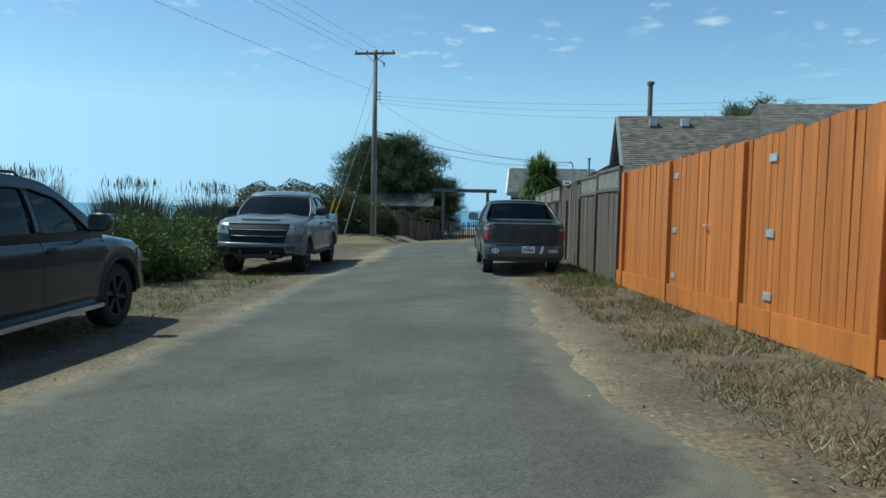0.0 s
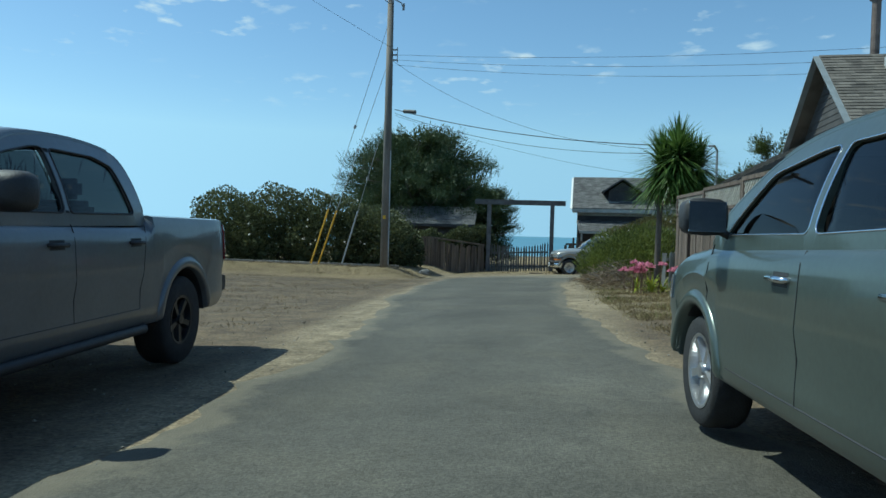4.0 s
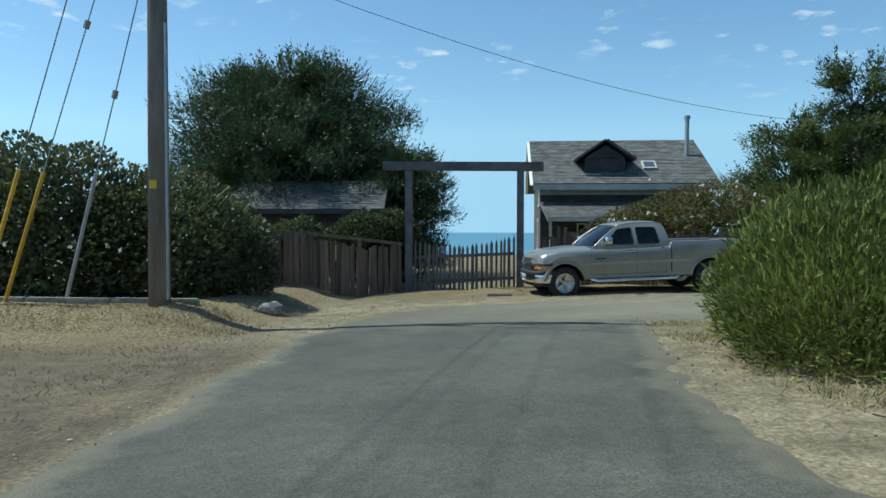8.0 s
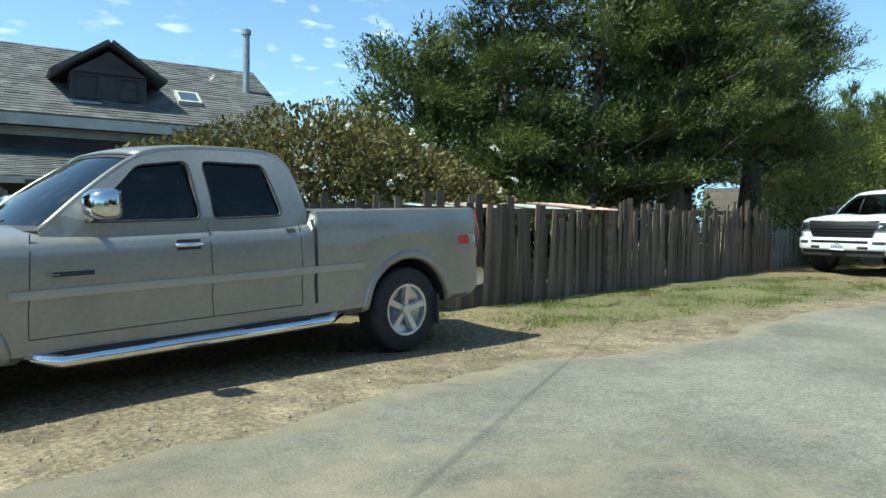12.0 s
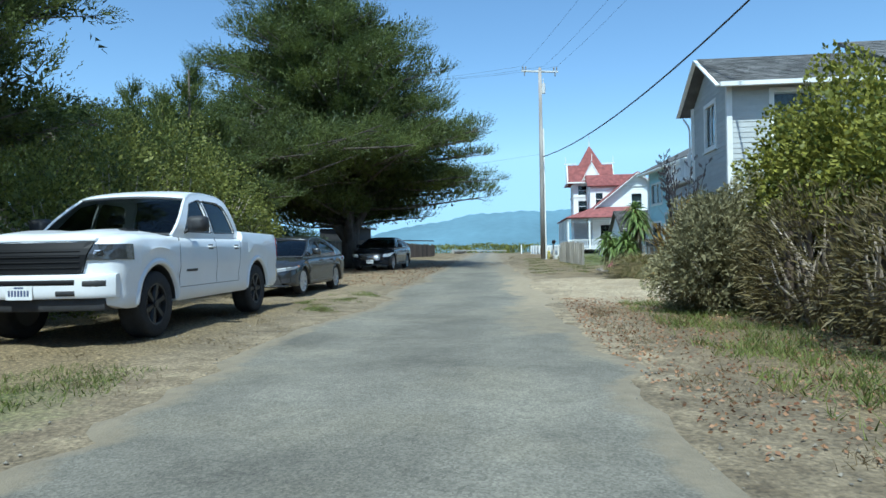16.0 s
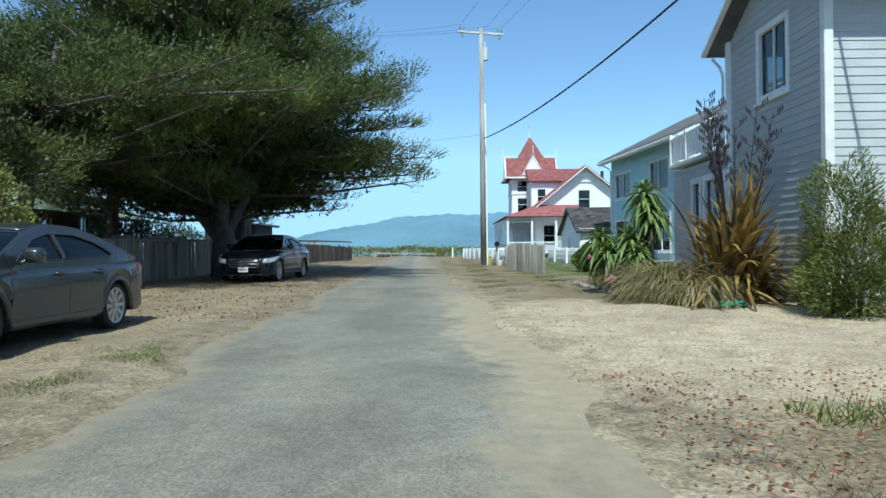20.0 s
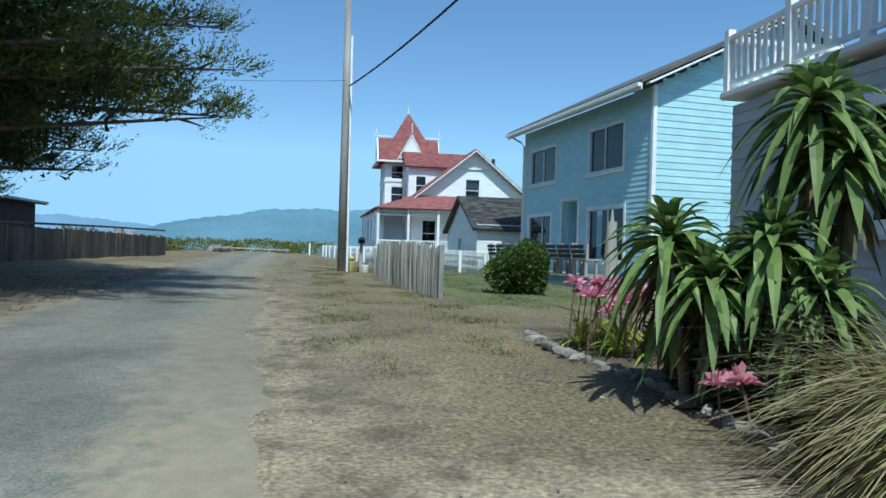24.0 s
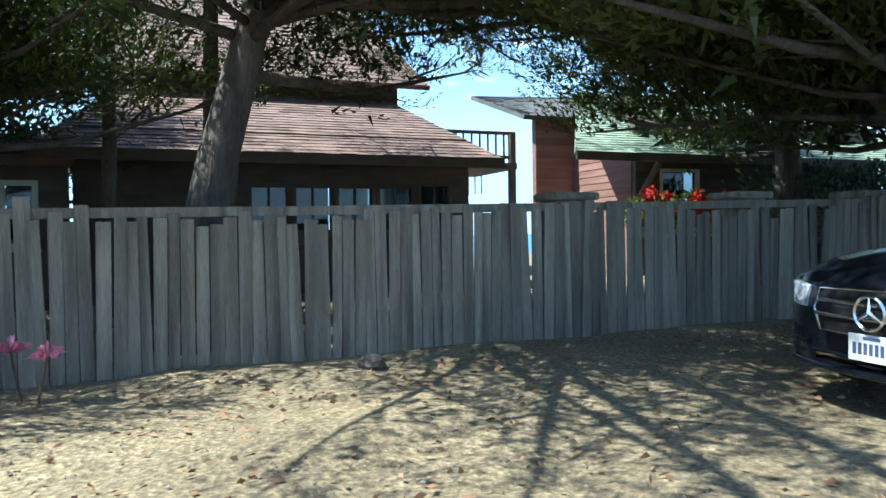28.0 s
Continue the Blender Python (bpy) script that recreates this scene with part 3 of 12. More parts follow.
# distance haze is put into the hills' blue colour and a faint glow
hill_m = mat("haze_painted_hill", (0.085, 0.155, 0.195), 0.95, 0.16, 0.006, 0.05, 0.0, rand=0, emit=0.42)
far_m = mat("haze_painted_far_hill", (0.115, 0.19, 0.27), 0.95, 0.10, 0.006, 0.05, 0.0, rand=0, emit=0.52)


def ridge(name, x, ys, zs, material, depth):
    y = np.linspace(ys[-1], ys[0], 420)
    z = np.interp(y, ys[::-1], zs[::-1])
    z = z + np.minimum(z * 0.03, 2.0) * (np.sin(y * 0.045) + 0.6 * np.sin(y * 0.17 + 1)) + np.abs(np.sin(y * 0.9) * np.sin(y * 0.33)) * 1.6
    rows = [(x - depth * k, y, z * (1 - k) ** 0.8 - 30 * k) for k in (0, 0.25, 0.5, 0.8, 1.0)]
    v = np.concatenate([np.stack([np.full_like(y, a), b, c], 1) for a, b, c in rows])
    i = np.arange(len(v)).reshape(len(rows), -1)
    f = np.stack([i[:-1, :-1], i[:-1, 1:], i[1:, 1:], i[1:, :-1]], -1).reshape(-1, 4)
    solid(name, mesh_of(name, v, f.tolist(), material, True), "blue hazy wooded coastal hills across the bay", "hill", kind="structure")


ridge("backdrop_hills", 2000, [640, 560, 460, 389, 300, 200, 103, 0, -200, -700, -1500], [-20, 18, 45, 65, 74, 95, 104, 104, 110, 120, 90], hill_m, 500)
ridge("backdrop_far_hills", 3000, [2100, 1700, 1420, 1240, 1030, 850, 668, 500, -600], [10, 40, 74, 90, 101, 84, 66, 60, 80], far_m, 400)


# ---- plants: makers ----
def quads_mesh(name, q, material):
    """Loose four-cornered leaves from an array (n, 4, 3)."""
    n = len(q)
    me = bpy.data.meshes.new(name)
    me.vertices.add(4 * n)
    me.vertices.foreach_set("co", q.reshape(-1).astype(np.float32))
    me.loops.add(4 * n)
    me.loops.foreach_set("vertex_index", np.arange(4 * n, dtype=np.int32))
    me.polygons.add(n)
    me.polygons.foreach_set("loop_start", np.arange(0, 4 * n, 4, dtype=np.int32))
    me.update(calc_edges=True)
    me.materials.append(material)
    return me


def tris_mesh(name, q, material):
    """Loose three-cornered leaflets or blades from an array (n, 3, 3)."""
    n = len(q)
    me = bpy.data.meshes.new(name)
    me.vertices.add(3 * n)
    me.vertices.foreach_set("co", q.reshape(-1).astype(np.float32))
    me.loops.add(3 * n)
    me.loops.foreach_set("vertex_index", np.arange(3 * n, dtype=np.int32))
    me.polygons.add(n)
    me.polygons.foreach_set("loop_start", np.arange(0, 3 * n, 3, dtype=np.int32))
    me.update(calc_edges=True)
    me.materials.append(material)
    return me


def unit(v):
    return v / (np.linalg.norm(v, axis=-1, keepdims=True) + 1e-9)


def face_to(d, rng, nrm, loose):
    """The width directions of leaves along d that face nrm, more or less."""
    k = unit(rng.normal(size=d.shape))
    return unit(np.cross(d, k if nrm is None else unit(nrm) + loose * k))


def leaf_quads(p, d, length, width, rng, wide=0.45, nrm=None, loose=1.1):
    """Diamond leaves at p that point along d."""
    n = len(p)
    d = unit(d)
    w = face_to(d, rng, nrm, loose)
    L = (length * rng.uniform(0.6, 1.3, n))[:, None]
    W = (width * rng.uniform(0.6, 1.3, n))[:, None]
    m = p + d * L * wide
    droop = np.zeros((n, 3))
    droop[:, 2] = -0.12 * L[:, 0]
    return np.stack([p, m + w * W / 2, p + d * L + droop, m - w * W / 2], 1)


def leaf_tris(p, d, length, width, rng, nrm=None, loose=0.5):
    """Pointed leaflets at p that lie along d."""
    n = len(p)
    d = unit(d)
    w = face_to(d, rng, nrm, loose)
    L = (length * rng.uniform(0.6, 1.3, n))[:, None]
    W = (width * rng.uniform(0.6, 1.3, n))[:, None]
    return np.stack([p + w * W / 2, p + d * L, p - w * W / 2], 1)


def lump(p, s, seed=0.0):
    return np.sin(p[:, 0] * s + seed) * np.sin(p[:, 1] * s * 1.13 + 2 * seed) + np.sin(p[:, 2] * s * 1.2 + seed) * np.sin((p[:, 0] + p[:, 1]) * s * 0.8)


def crown_points(blobs, n, rng, rough=0.16, shell=(0.62, 1.0), floor=None):
    vol = np.array([b[3] * b[4] + b[4] * b[5] + b[3] * b[5] for b in blobs])
    out_p, out_d = [], []
    for b, k in zip(blobs, np.maximum(1, (n * vol / vol.sum()).astype(int))):
        d = unit(rng.normal(size=(k, 3)))
        r = shell[1] - (shell[1] - shell[0]) * rng.random(k) ** 1.7
        c, s = np.array(b[:3]), np.array(b[3:6])
        base = c + d * s
        r = r * (1 + rough * lump(base, 2.1 / max(0.4, min(s)), b[0]) + rough * 0.6 * lump(base, 5.0 / max(0.4, min(s)), b[1]))
        p = c + d * s * r[:, None]
        out_p.append(p)
        out_d.append(unit(d / s))
    p, d = np.concatenate(out_p), np.concatenate(out_d)
    if floor is not None:
        keep = p[:, 2] > floor
        p, d = p[keep], d[keep]
    return p, d


def bushy(name, blobs, n, leaf, width, material, seed, up=0.3, rough=0.16, floor=None, spread=0.9, shell=(0.62, 1.0)):
    rng = np.random.default_rng(seed)
    p, face = crown_points(blobs, n, rng, rough, shell, floor)
    face = face + np.array((0, 0, 0.25))
    d = face + spread * rng.normal(size=face.shape) * 0.6
    d[:, 2] += up
    return quads_mesh(name, leaf_quads(p, d, leaf, width, rng, nrm=face), material)


BARK = mat("bark", (0.115, 0.095, 0.08), 0.95, 0.35, 5, 40, 0.9, stretch=(1, 1, 0.25))
BARK_GREY = mat("grey_bark", (0.20, 0.175, 0.15), 0.95, 0.3, 5, 40, 0.8, stretch=(1, 1, 0.25))
TWIG = mat("dry_twigs", (0.30, 0.25, 0.19), 0.95, 0.3, 9, 50, 0.2)
CYPRESS = leaf_mat("cypress_sprays", (0.045, 0.066, 0.018), (0.16, 0.19, 0.042), trans=0.25, grain=0.3)
# darker copy of the sprays: the shade inside a crown, put into the colour
CYPRESS_CORE_SHADE = leaf_mat("shade_toned_inner_sprays", (0.03, 0.046, 0.016), (0.10, 0.12, 0.034), trans=0.15, grain=0.3)
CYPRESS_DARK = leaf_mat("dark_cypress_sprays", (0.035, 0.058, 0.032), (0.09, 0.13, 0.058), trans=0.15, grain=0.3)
CYPRESS_DRY = leaf_mat("dry_cypress_sprays", (0.07, 0.06, 0.026), (0.19, 0.15, 0.06), trans=0.1)
HEDGE = leaf_mat("hedge_leaves", (0.05, 0.062, 0.031), (0.165, 0.175, 0.075))
OLIVE = leaf_mat("olive_leaves", (0.06, 0.08, 0.018), (0.28, 0.285, 0.062))
SILVER = leaf_mat("silver_leaves", (0.10, 0.095, 0.045), (0.40, 0.36, 0.19))
IVY = leaf_mat("ivy_leaves", (0.07, 0.095, 0.018), (0.38, 0.36, 0.06))
RUSSET = leaf_mat("russet_leaves", (0.06, 0.065, 0.022), (0.225, 0.185, 0.065))
SHRUB = leaf_mat("needle_shrub", (0.05, 0.068, 0.018), (0.26, 0.29, 0.065))
STRAW = leaf_mat("straw_blades", (0.20, 0.155, 0.07), (0.46, 0.38, 0.20), trans=0.2)
DRYWEED = leaf_mat("dry_weed_blades", (0.085, 0.062, 0.032), (0.25, 0.19, 0.098), trans=0.15)
GREENGRASS = leaf_mat("green_blades", (0.06, 0.085, 0.02), (0.24, 0.27, 0.07), trans=0.25)
REED = leaf_mat("reed_blades", (0.045, 0.058, 0.042), (0.15, 0.165, 0.12), trans=0.15)
PINK = leaf_mat("pink_petals", (0.60, 0.16, 0.28), (0.85, 0.42, 0.52), trans=0.35)
RED = leaf_mat("red_petals", (0.55, 0.02, 0.02), (0.80, 0.07, 0.04), trans=0.3)
WHITEP = leaf_mat("white_petals", (0.62, 0.60, 0.55), (0.85, 0.82, 0.75), trans=0.3)
STRAP = leaf_mat("strap_leaves", (0.03, 0.07, 0.016), (0.19, 0.28, 0.07), rough=0.4)
FLAX = leaf_mat("flax_leaves", (0.06, 0.045, 0.026), (0.46, 0.31, 0.08), rough=0.42)


def bush(name, label, x, y, blobs, n, leaf, width, material, seed, category="bush", twigs=14, m_twig=None, up=0.3, rough=0.16, spread=0.9, group=""):
    """A bush: bare branching stems under a crown of many small leaves. Blobs are relative to its foot."""
    z0 = gz(x, y)
    ob = thing(name, label, category, pose(x, y, z0), group)
    part("crown", bushy("crown", blobs, n, leaf, width, material, seed, up, rough, 0.01, spread), None, ob)
    if n > 15000 and material is not SHRUB:
        part("inner_foliage", bushy("inner_foliage", blobs, n // 9, leaf * 1.9, width * 2.2, material, seed + 2, up, rough, 0.02, 1.6, (0.35, 0.86)), None, ob)
    rng = np.random.default_rng(seed + 1)
    bm = bmesh.new()
    for i in range(twigs):
        b = blobs[i % len(blobs)]
        a, e = rng.uniform(0, 6.28), rng.uniform(0.25, 0.8)
        tip = Vector((b[0] + math.cos(a) * b[3] * e, b[1] + math.sin(a) * b[4] * e, b[2] + b[5] * rng.uniform(0.0, 0.6)))
        foot = Vector((b[0] * 0.7 + rng.normal() * 0.08, b[1] * 0.7 + rng.normal() * 0.08, -0.03))
        mid = foot.lerp(tip, 0.5) + Vector((rng.normal() * 0.08, rng.normal() * 0.08, 0.1))
        tube(bm, [foot, mid, tip], [0.035, 0.022, 0.008], 5)
    part("stem", bm, m_twig or BARK, ob, smooth=True)
    return ob


def plumes(p, d, length, width, rng, n=11, flat=0.5, leaflet=0.30, lay=0.75, nrm=None):
    """Feathery sprays: short leaflets all along a stalk that bends up, shorter towards the tip."""
    d = unit(d)
    k = len(p)
    side = unit(np.cross(d, unit(rng.normal(size=(k, 3)) * 0.4 + np.array((0, 0, 1.0)))))
    over = np.cross(side, d)
    L = length * rng.uniform(0.6, 1.3, k)
    out = []
    for i in range(n):
        t = (i + rng.random(k)) / n
        foot = p + d * (L * t)[:, None] + rng.normal(size=(k, 3)) * 0.012
        foot[:, 2] += L * 0.22 * t * t
        a = rng.uniform(0, 2 * math.pi, k)
        e = d * (lay if i < n - 1 else 2.5) + side * np.cos(a)[:, None] + over * (flat * np.sin(a))[:, None]
        e[:, 2] += 0.2
        out.append(leaf_tris(foot, e, length * leaflet * (1.15 - 0.55 * i / n), width, rng, nrm))
    return np.concatenate(out)


def cypress(name, label, x, y, trunk, limbs, seed, material, per=170, leaf=0.42, width=0.03, group="", dens=1.0, core=0.4, tufts=8, forks=(), upright=0.55):
    """A Monterey cypress: leaning trunk, limbs that sweep out and up, flat sprays with gaps between.
    trunk: points relative to the foot. limbs: rows (start height share, azimuth, reach, rise, plate width)."""
    ob = thing(name, label, "tree", pose(x, y, gz(x, y) - 0.05), group)
    rng = np.random.default_rng(seed)
    tp = [Vector(p) for p in trunk]
    r0 = 0.022 * tp[-1].z + 0.10
    bm = bmesh.new()
    rad = [r0 * (1.35 if i == 0 else 1) * (1 - 0.85 * i / (len(tp) - 1)) + 0.03 for i in range(len(tp))]
    tube(bm, tp, rad, 12)
    part("trunk", bm, BARK, ob, smooth=True)
    for fk in forks:
        bm = bmesh.new()
        f = smooth_line(fk, 3)
        tube(bm, f, [r0 * (0.72 - 0.6 * i / (len(f) - 1)) for i in range(len(f))], 9)
        part("forked_limb", bm, BARK, ob, smooth=True)

    def on_trunk(u):
        k = u * (len(tp) - 1)
        i = min(int(k), len(tp) - 2)
        return tp[i].lerp(tp[i + 1], k - i)
    lb = bmesh.new()
    P, D, N = [], [], []
    for u, az, reach, rise, plate in limbs:
        s = on_trunk(u)
        dirv = Vector((math.cos(az), math.sin(az), 0))
        e = s + dirv * reach + Vector((0, 0, rise))
        m1 = s.lerp(e, 0.45) + Vector((rng.normal() * 0.15, rng.normal() * 0.15, -0.10 * rise + 0.12 * reach * rng.uniform(-0.3, 0.7)))
        r = 0.016 + 0.012 * reach
        tube(lb, [s, m1, e], [r, r * 0.6, r * 0.15], 6)
        side = np.array((-dirv.y, dirv.x, 0))
        a1, a2, a3 = np.array(s), np.array(m1), np.array(e)
        nb = max(4, int(0.6 * reach * per / 150) + 2)
        for j in range(nb):
            t = 0.25 + 0.75 * (j + rng.random()) / nb
            root = (1 - t) ** 2 * a1 + 2 * t * (1 - t) * a2 + t * t * a3
            sg = 0.0 if j == nb - 1 else (1 if j % 2 else -1)
            d = np.array(dirv) * 0.75 + side * sg * rng.uniform(0.5, 1.0) + rng.normal(size=3) * 0.15
            d[2] += rng.uniform(-0.28, 0.36)
            d = d / np.linalg.norm(d)
            Lb = plate * rng.uniform(0.35, 0.6) * (1.15 - 0.5 * t)
            k = int((4 + 6.0 * Lb) * dens)
            u = rng.random(k) ** 0.7
            c = root + d * (Lb * u)[:, None] + rng.normal(size=(k, 3)) * np.array((0.09, 0.09, 0.075))
            c[:, 2] += 0.16 * Lb * u * u
            dd = d + rng.normal(size=(k, 3)) * 0.22
            dd[:, 2] += 0.22 + 0.45 * (u > 0.8)
            P.append(c)
            D.append(dd)
            N.append(np.array((0, 0, 0.8)) + d * 0.4 + np.zeros((k, 3)))
            tip = root + d * Lb * 0.9 + np.array((0, 0, 0.14 * Lb))
            tube(lb, [root, tip], [r * 0.35, r * 0.08], 4)
        # dense upswept tufts towards the limb's end
        for t in ((1.0, 0.92, 0.83, 0.74, 0.64, 0.53, 0.42) if reach > 4.5 else (1.0, 0.84, 0.68, 0.5) if reach > 2.2 else (1.0, 0.8)):
            c = (1 - t) ** 2 * a1 + 2 * t * (1 - t) * a2 + t * t * a3
            if t < 1:
                c = c + side * plate * rng.uniform(-0.55, 0.55) + np.array((0, 0, 0.15 * plate * rng.random()))
            R = plate * rng.uniform(0.24, 0.40)
            k = int(12 + 46 * R * dens)
            v = unit(rng.normal(size=(k, 3)))
            v[:, 2] = np.abs(v[:, 2]) * np.where(rng.random(k) < 0.8, 1, -0.5)
            P.append(c + v * (R * rng.uniform(0.25, 0.95, k))[:, None] * np.array((1, 1, upright)))
            N.append(v * np.array((1, 1, 1 / upright)) + np.array(dirv) * 0.3)
            D.append(v * np.array((0.6, 0.6, 0.35)) + np.array(dirv) * 0.6 + rng.normal(size=3) * 0.25 + np.array((0, 0, 0.15 + 0.6 * upright)))
    part("bough", lb, BARK, ob, smooth=True)
    P, D, N = np.concatenate(P), np.concatenate(D), np.concatenate(N)
    part("crown", tris_mesh("crown", plumes(P, D, leaf * 0.95, width * 0.9, rng, tufts, 0.7, 0.24, 1.1, N), material), None, ob)
    if core <= 0:
        return ob
    # the inner sprays that close the crown; its inner shade is in their darker green
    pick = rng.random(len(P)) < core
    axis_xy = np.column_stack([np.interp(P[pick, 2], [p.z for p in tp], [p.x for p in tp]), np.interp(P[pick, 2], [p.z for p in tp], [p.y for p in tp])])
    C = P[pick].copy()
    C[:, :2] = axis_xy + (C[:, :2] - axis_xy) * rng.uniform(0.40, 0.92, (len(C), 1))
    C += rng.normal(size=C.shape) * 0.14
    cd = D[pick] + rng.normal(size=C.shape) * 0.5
    part("inner_foliage", tris_mesh("inner_foliage", plumes(C, cd, leaf * 1.1, width * 2.2, rng, 5, 1.0, 0.42, nrm=N[pick]), CYPRESS_CORE_SHADE), None, ob)
    return ob


def dome_limbs(rng, n, lo, hi, reach, rise, plate, full=0.4, span=0.58):
    """Limbs evenly round the trunk whose ends lie on a dome."""
    out = []
    for i in range(n):
        u = lo + (hi - lo) * (i + rng.random()) / n
        k = math.sqrt(max(0.06, 1 - ((u - full) / span) ** 2)) if u > full else 1.0
        out.append((u, i * 2.39996 + rng.normal() * 0.12, reach * k * rng.uniform(0.72, 1.04), rise * rng.uniform(0.2, 1.2), plate * rng.uniform(0.8, 1.2)))
    return out


def ring_limbs(rng, n, lo, hi, reach, rise, plate, az=None, top_taper=0.75):
    """Limbs all round the trunk, shorter towards the top."""
    out = []
    for i in range(n):
        u = lo + (hi - lo) * (i + rng.random()) / n
        a = rng.uniform(0, 2 * math.pi) if az is None else az[0] + rng.uniform(-az[1], az[1])
        k = 1 - top_taper * (u - lo) / (hi - lo + 1e-6)
        out.append((u, a, reach * k * rng.uniform(0.65, 1.1), rise * rng.uniform(0.2, 1.2), plate * (0.5 + 0.5 * k) * rng.uniform(0.8, 1.2)))
    return out


def blades(name, label, pts, height, width, material, seed, lean=0.35, category="grass", kind="stuff", per=1, spread=0.05):
    """Grass: single blades that stand on the ground at the given places."""
    rng = np.random.default_rng(seed)
    p = np.repeat(np.array(pts, float), per, axis=0)
    p[:, :2] += rng.normal(size=(len(p), 2)) * spread
    z = ground_z(p[:, 0], p[:, 1]) - 0.01
    p = np.column_stack([p[:, 0], p[:, 1], z])
    d = rng.normal(size=p.shape) * lean
    d[:, 2] = 1
    return solid(name, tris_mesh(name, leaf_tris(p, d, height, width, rng), material), label, category, kind=kind)


def arching(p0, az, length, rise, droop, width, n, rng):
    """A strap leaf: n quads from the foot up and over."""
    d = np.array((math.cos(az), math.sin(az), 0.0))
    s = np.array((-d[1], d[0], 0.0))
    t = np.linspace(0, 1, n + 1)
    c = np.array(p0) + d * (length * (0.35 * t + 0.65 * t ** 2))[:, None] + np.array((0, 0, 1.0)) * (rise * t - droop * t ** 2.4)[:, None]
    w = width * np.minimum(1, 0.35 + 3 * t) * (1 - t ** 3) + 0.004
    a, b = c + s * (w / 2)[:, None], c - s * (w / 2)[:, None]
    return np.stack([a[:-1], a[1:], b[1:], b[:-1]], 1)


# ---- vehicles: makers ----
TYRE = mat("tyre_rubber", (0.022, 0.022, 0.023), 0.85, 0.2, 12, 80, 0.3)
ALLOY = mat("alloy_rim", (0.55, 0.55, 0.56), 0.32, 0.08, 10, 60, 0.05, metal=0.9)
DARK_RIM = mat("black_rim", (0.03, 0.03, 0.032), 0.4, 0.1, 10, 60, 0.05, metal=0.5)
CHROME = mat("chrome", (0.75, 0.75, 0.76), 0.12, 0.04, 10, 60, 0.0, metal=1.0)
TRIM = mat("black_plastic", (0.028, 0.028, 0.03), 0.6, 0.15, 10, 80, 0.15)
INTERIOR = mat("car_interior", (0.045, 0.043, 0.042), 0.85, 0.2, 6, 60, 0.2)
SEATM = mat("seat_cloth", (0.12, 0.11, 0.10), 0.9, 0.15, 8, 90, 0.2)
TINTED = glass_mat("tinted_glass", (0.75, 0.85, 0.85), 0.02, 0.24)
PRIVACY = glass_mat("privacy_glass", (0.8, 0.85, 0.85), 0.02, 0.10)
LAMP = mat("headlamp_lens", (0.22, 0.235, 0.25), 0.08, 0.15, 20, 90, 0.1, coat=1.0)
AMBER = mat("amber_lens", (0.55, 0.17, 0.04), 0.15, 0.1, 20, 90, 0.1, coat=1.0)
REDLENS = mat("red_lens", (0.20, 0.012, 0.014), 0.12, 0.12, 20, 90, 0.1, coat=1.0)
PLATE = mat("number_plate", (0.72, 0.73, 0.72), 0.5, 0.06, 20, 60, 0.0)
PLATE_INK = mat("plate_ink", (0.06, 0.08, 0.16), 0.6, 0.1, 20, 60, 0.0)


def lathe(bm, profile, n):
    rings = []
    for k in range(n):
        a = 2 * math.pi * k / n
        rings.append([bm.verts.new((r * math.cos(a), y, r * math.sin(a))) for r, y in profile])
    for k in range(n):
        r0, r1 = rings[k], rings[(k + 1) % n]
        for i in range(len(profile) - 1):
            bm.faces.new((r0[i], r0[i + 1], r1[i + 1], r1[i]))
    return bm


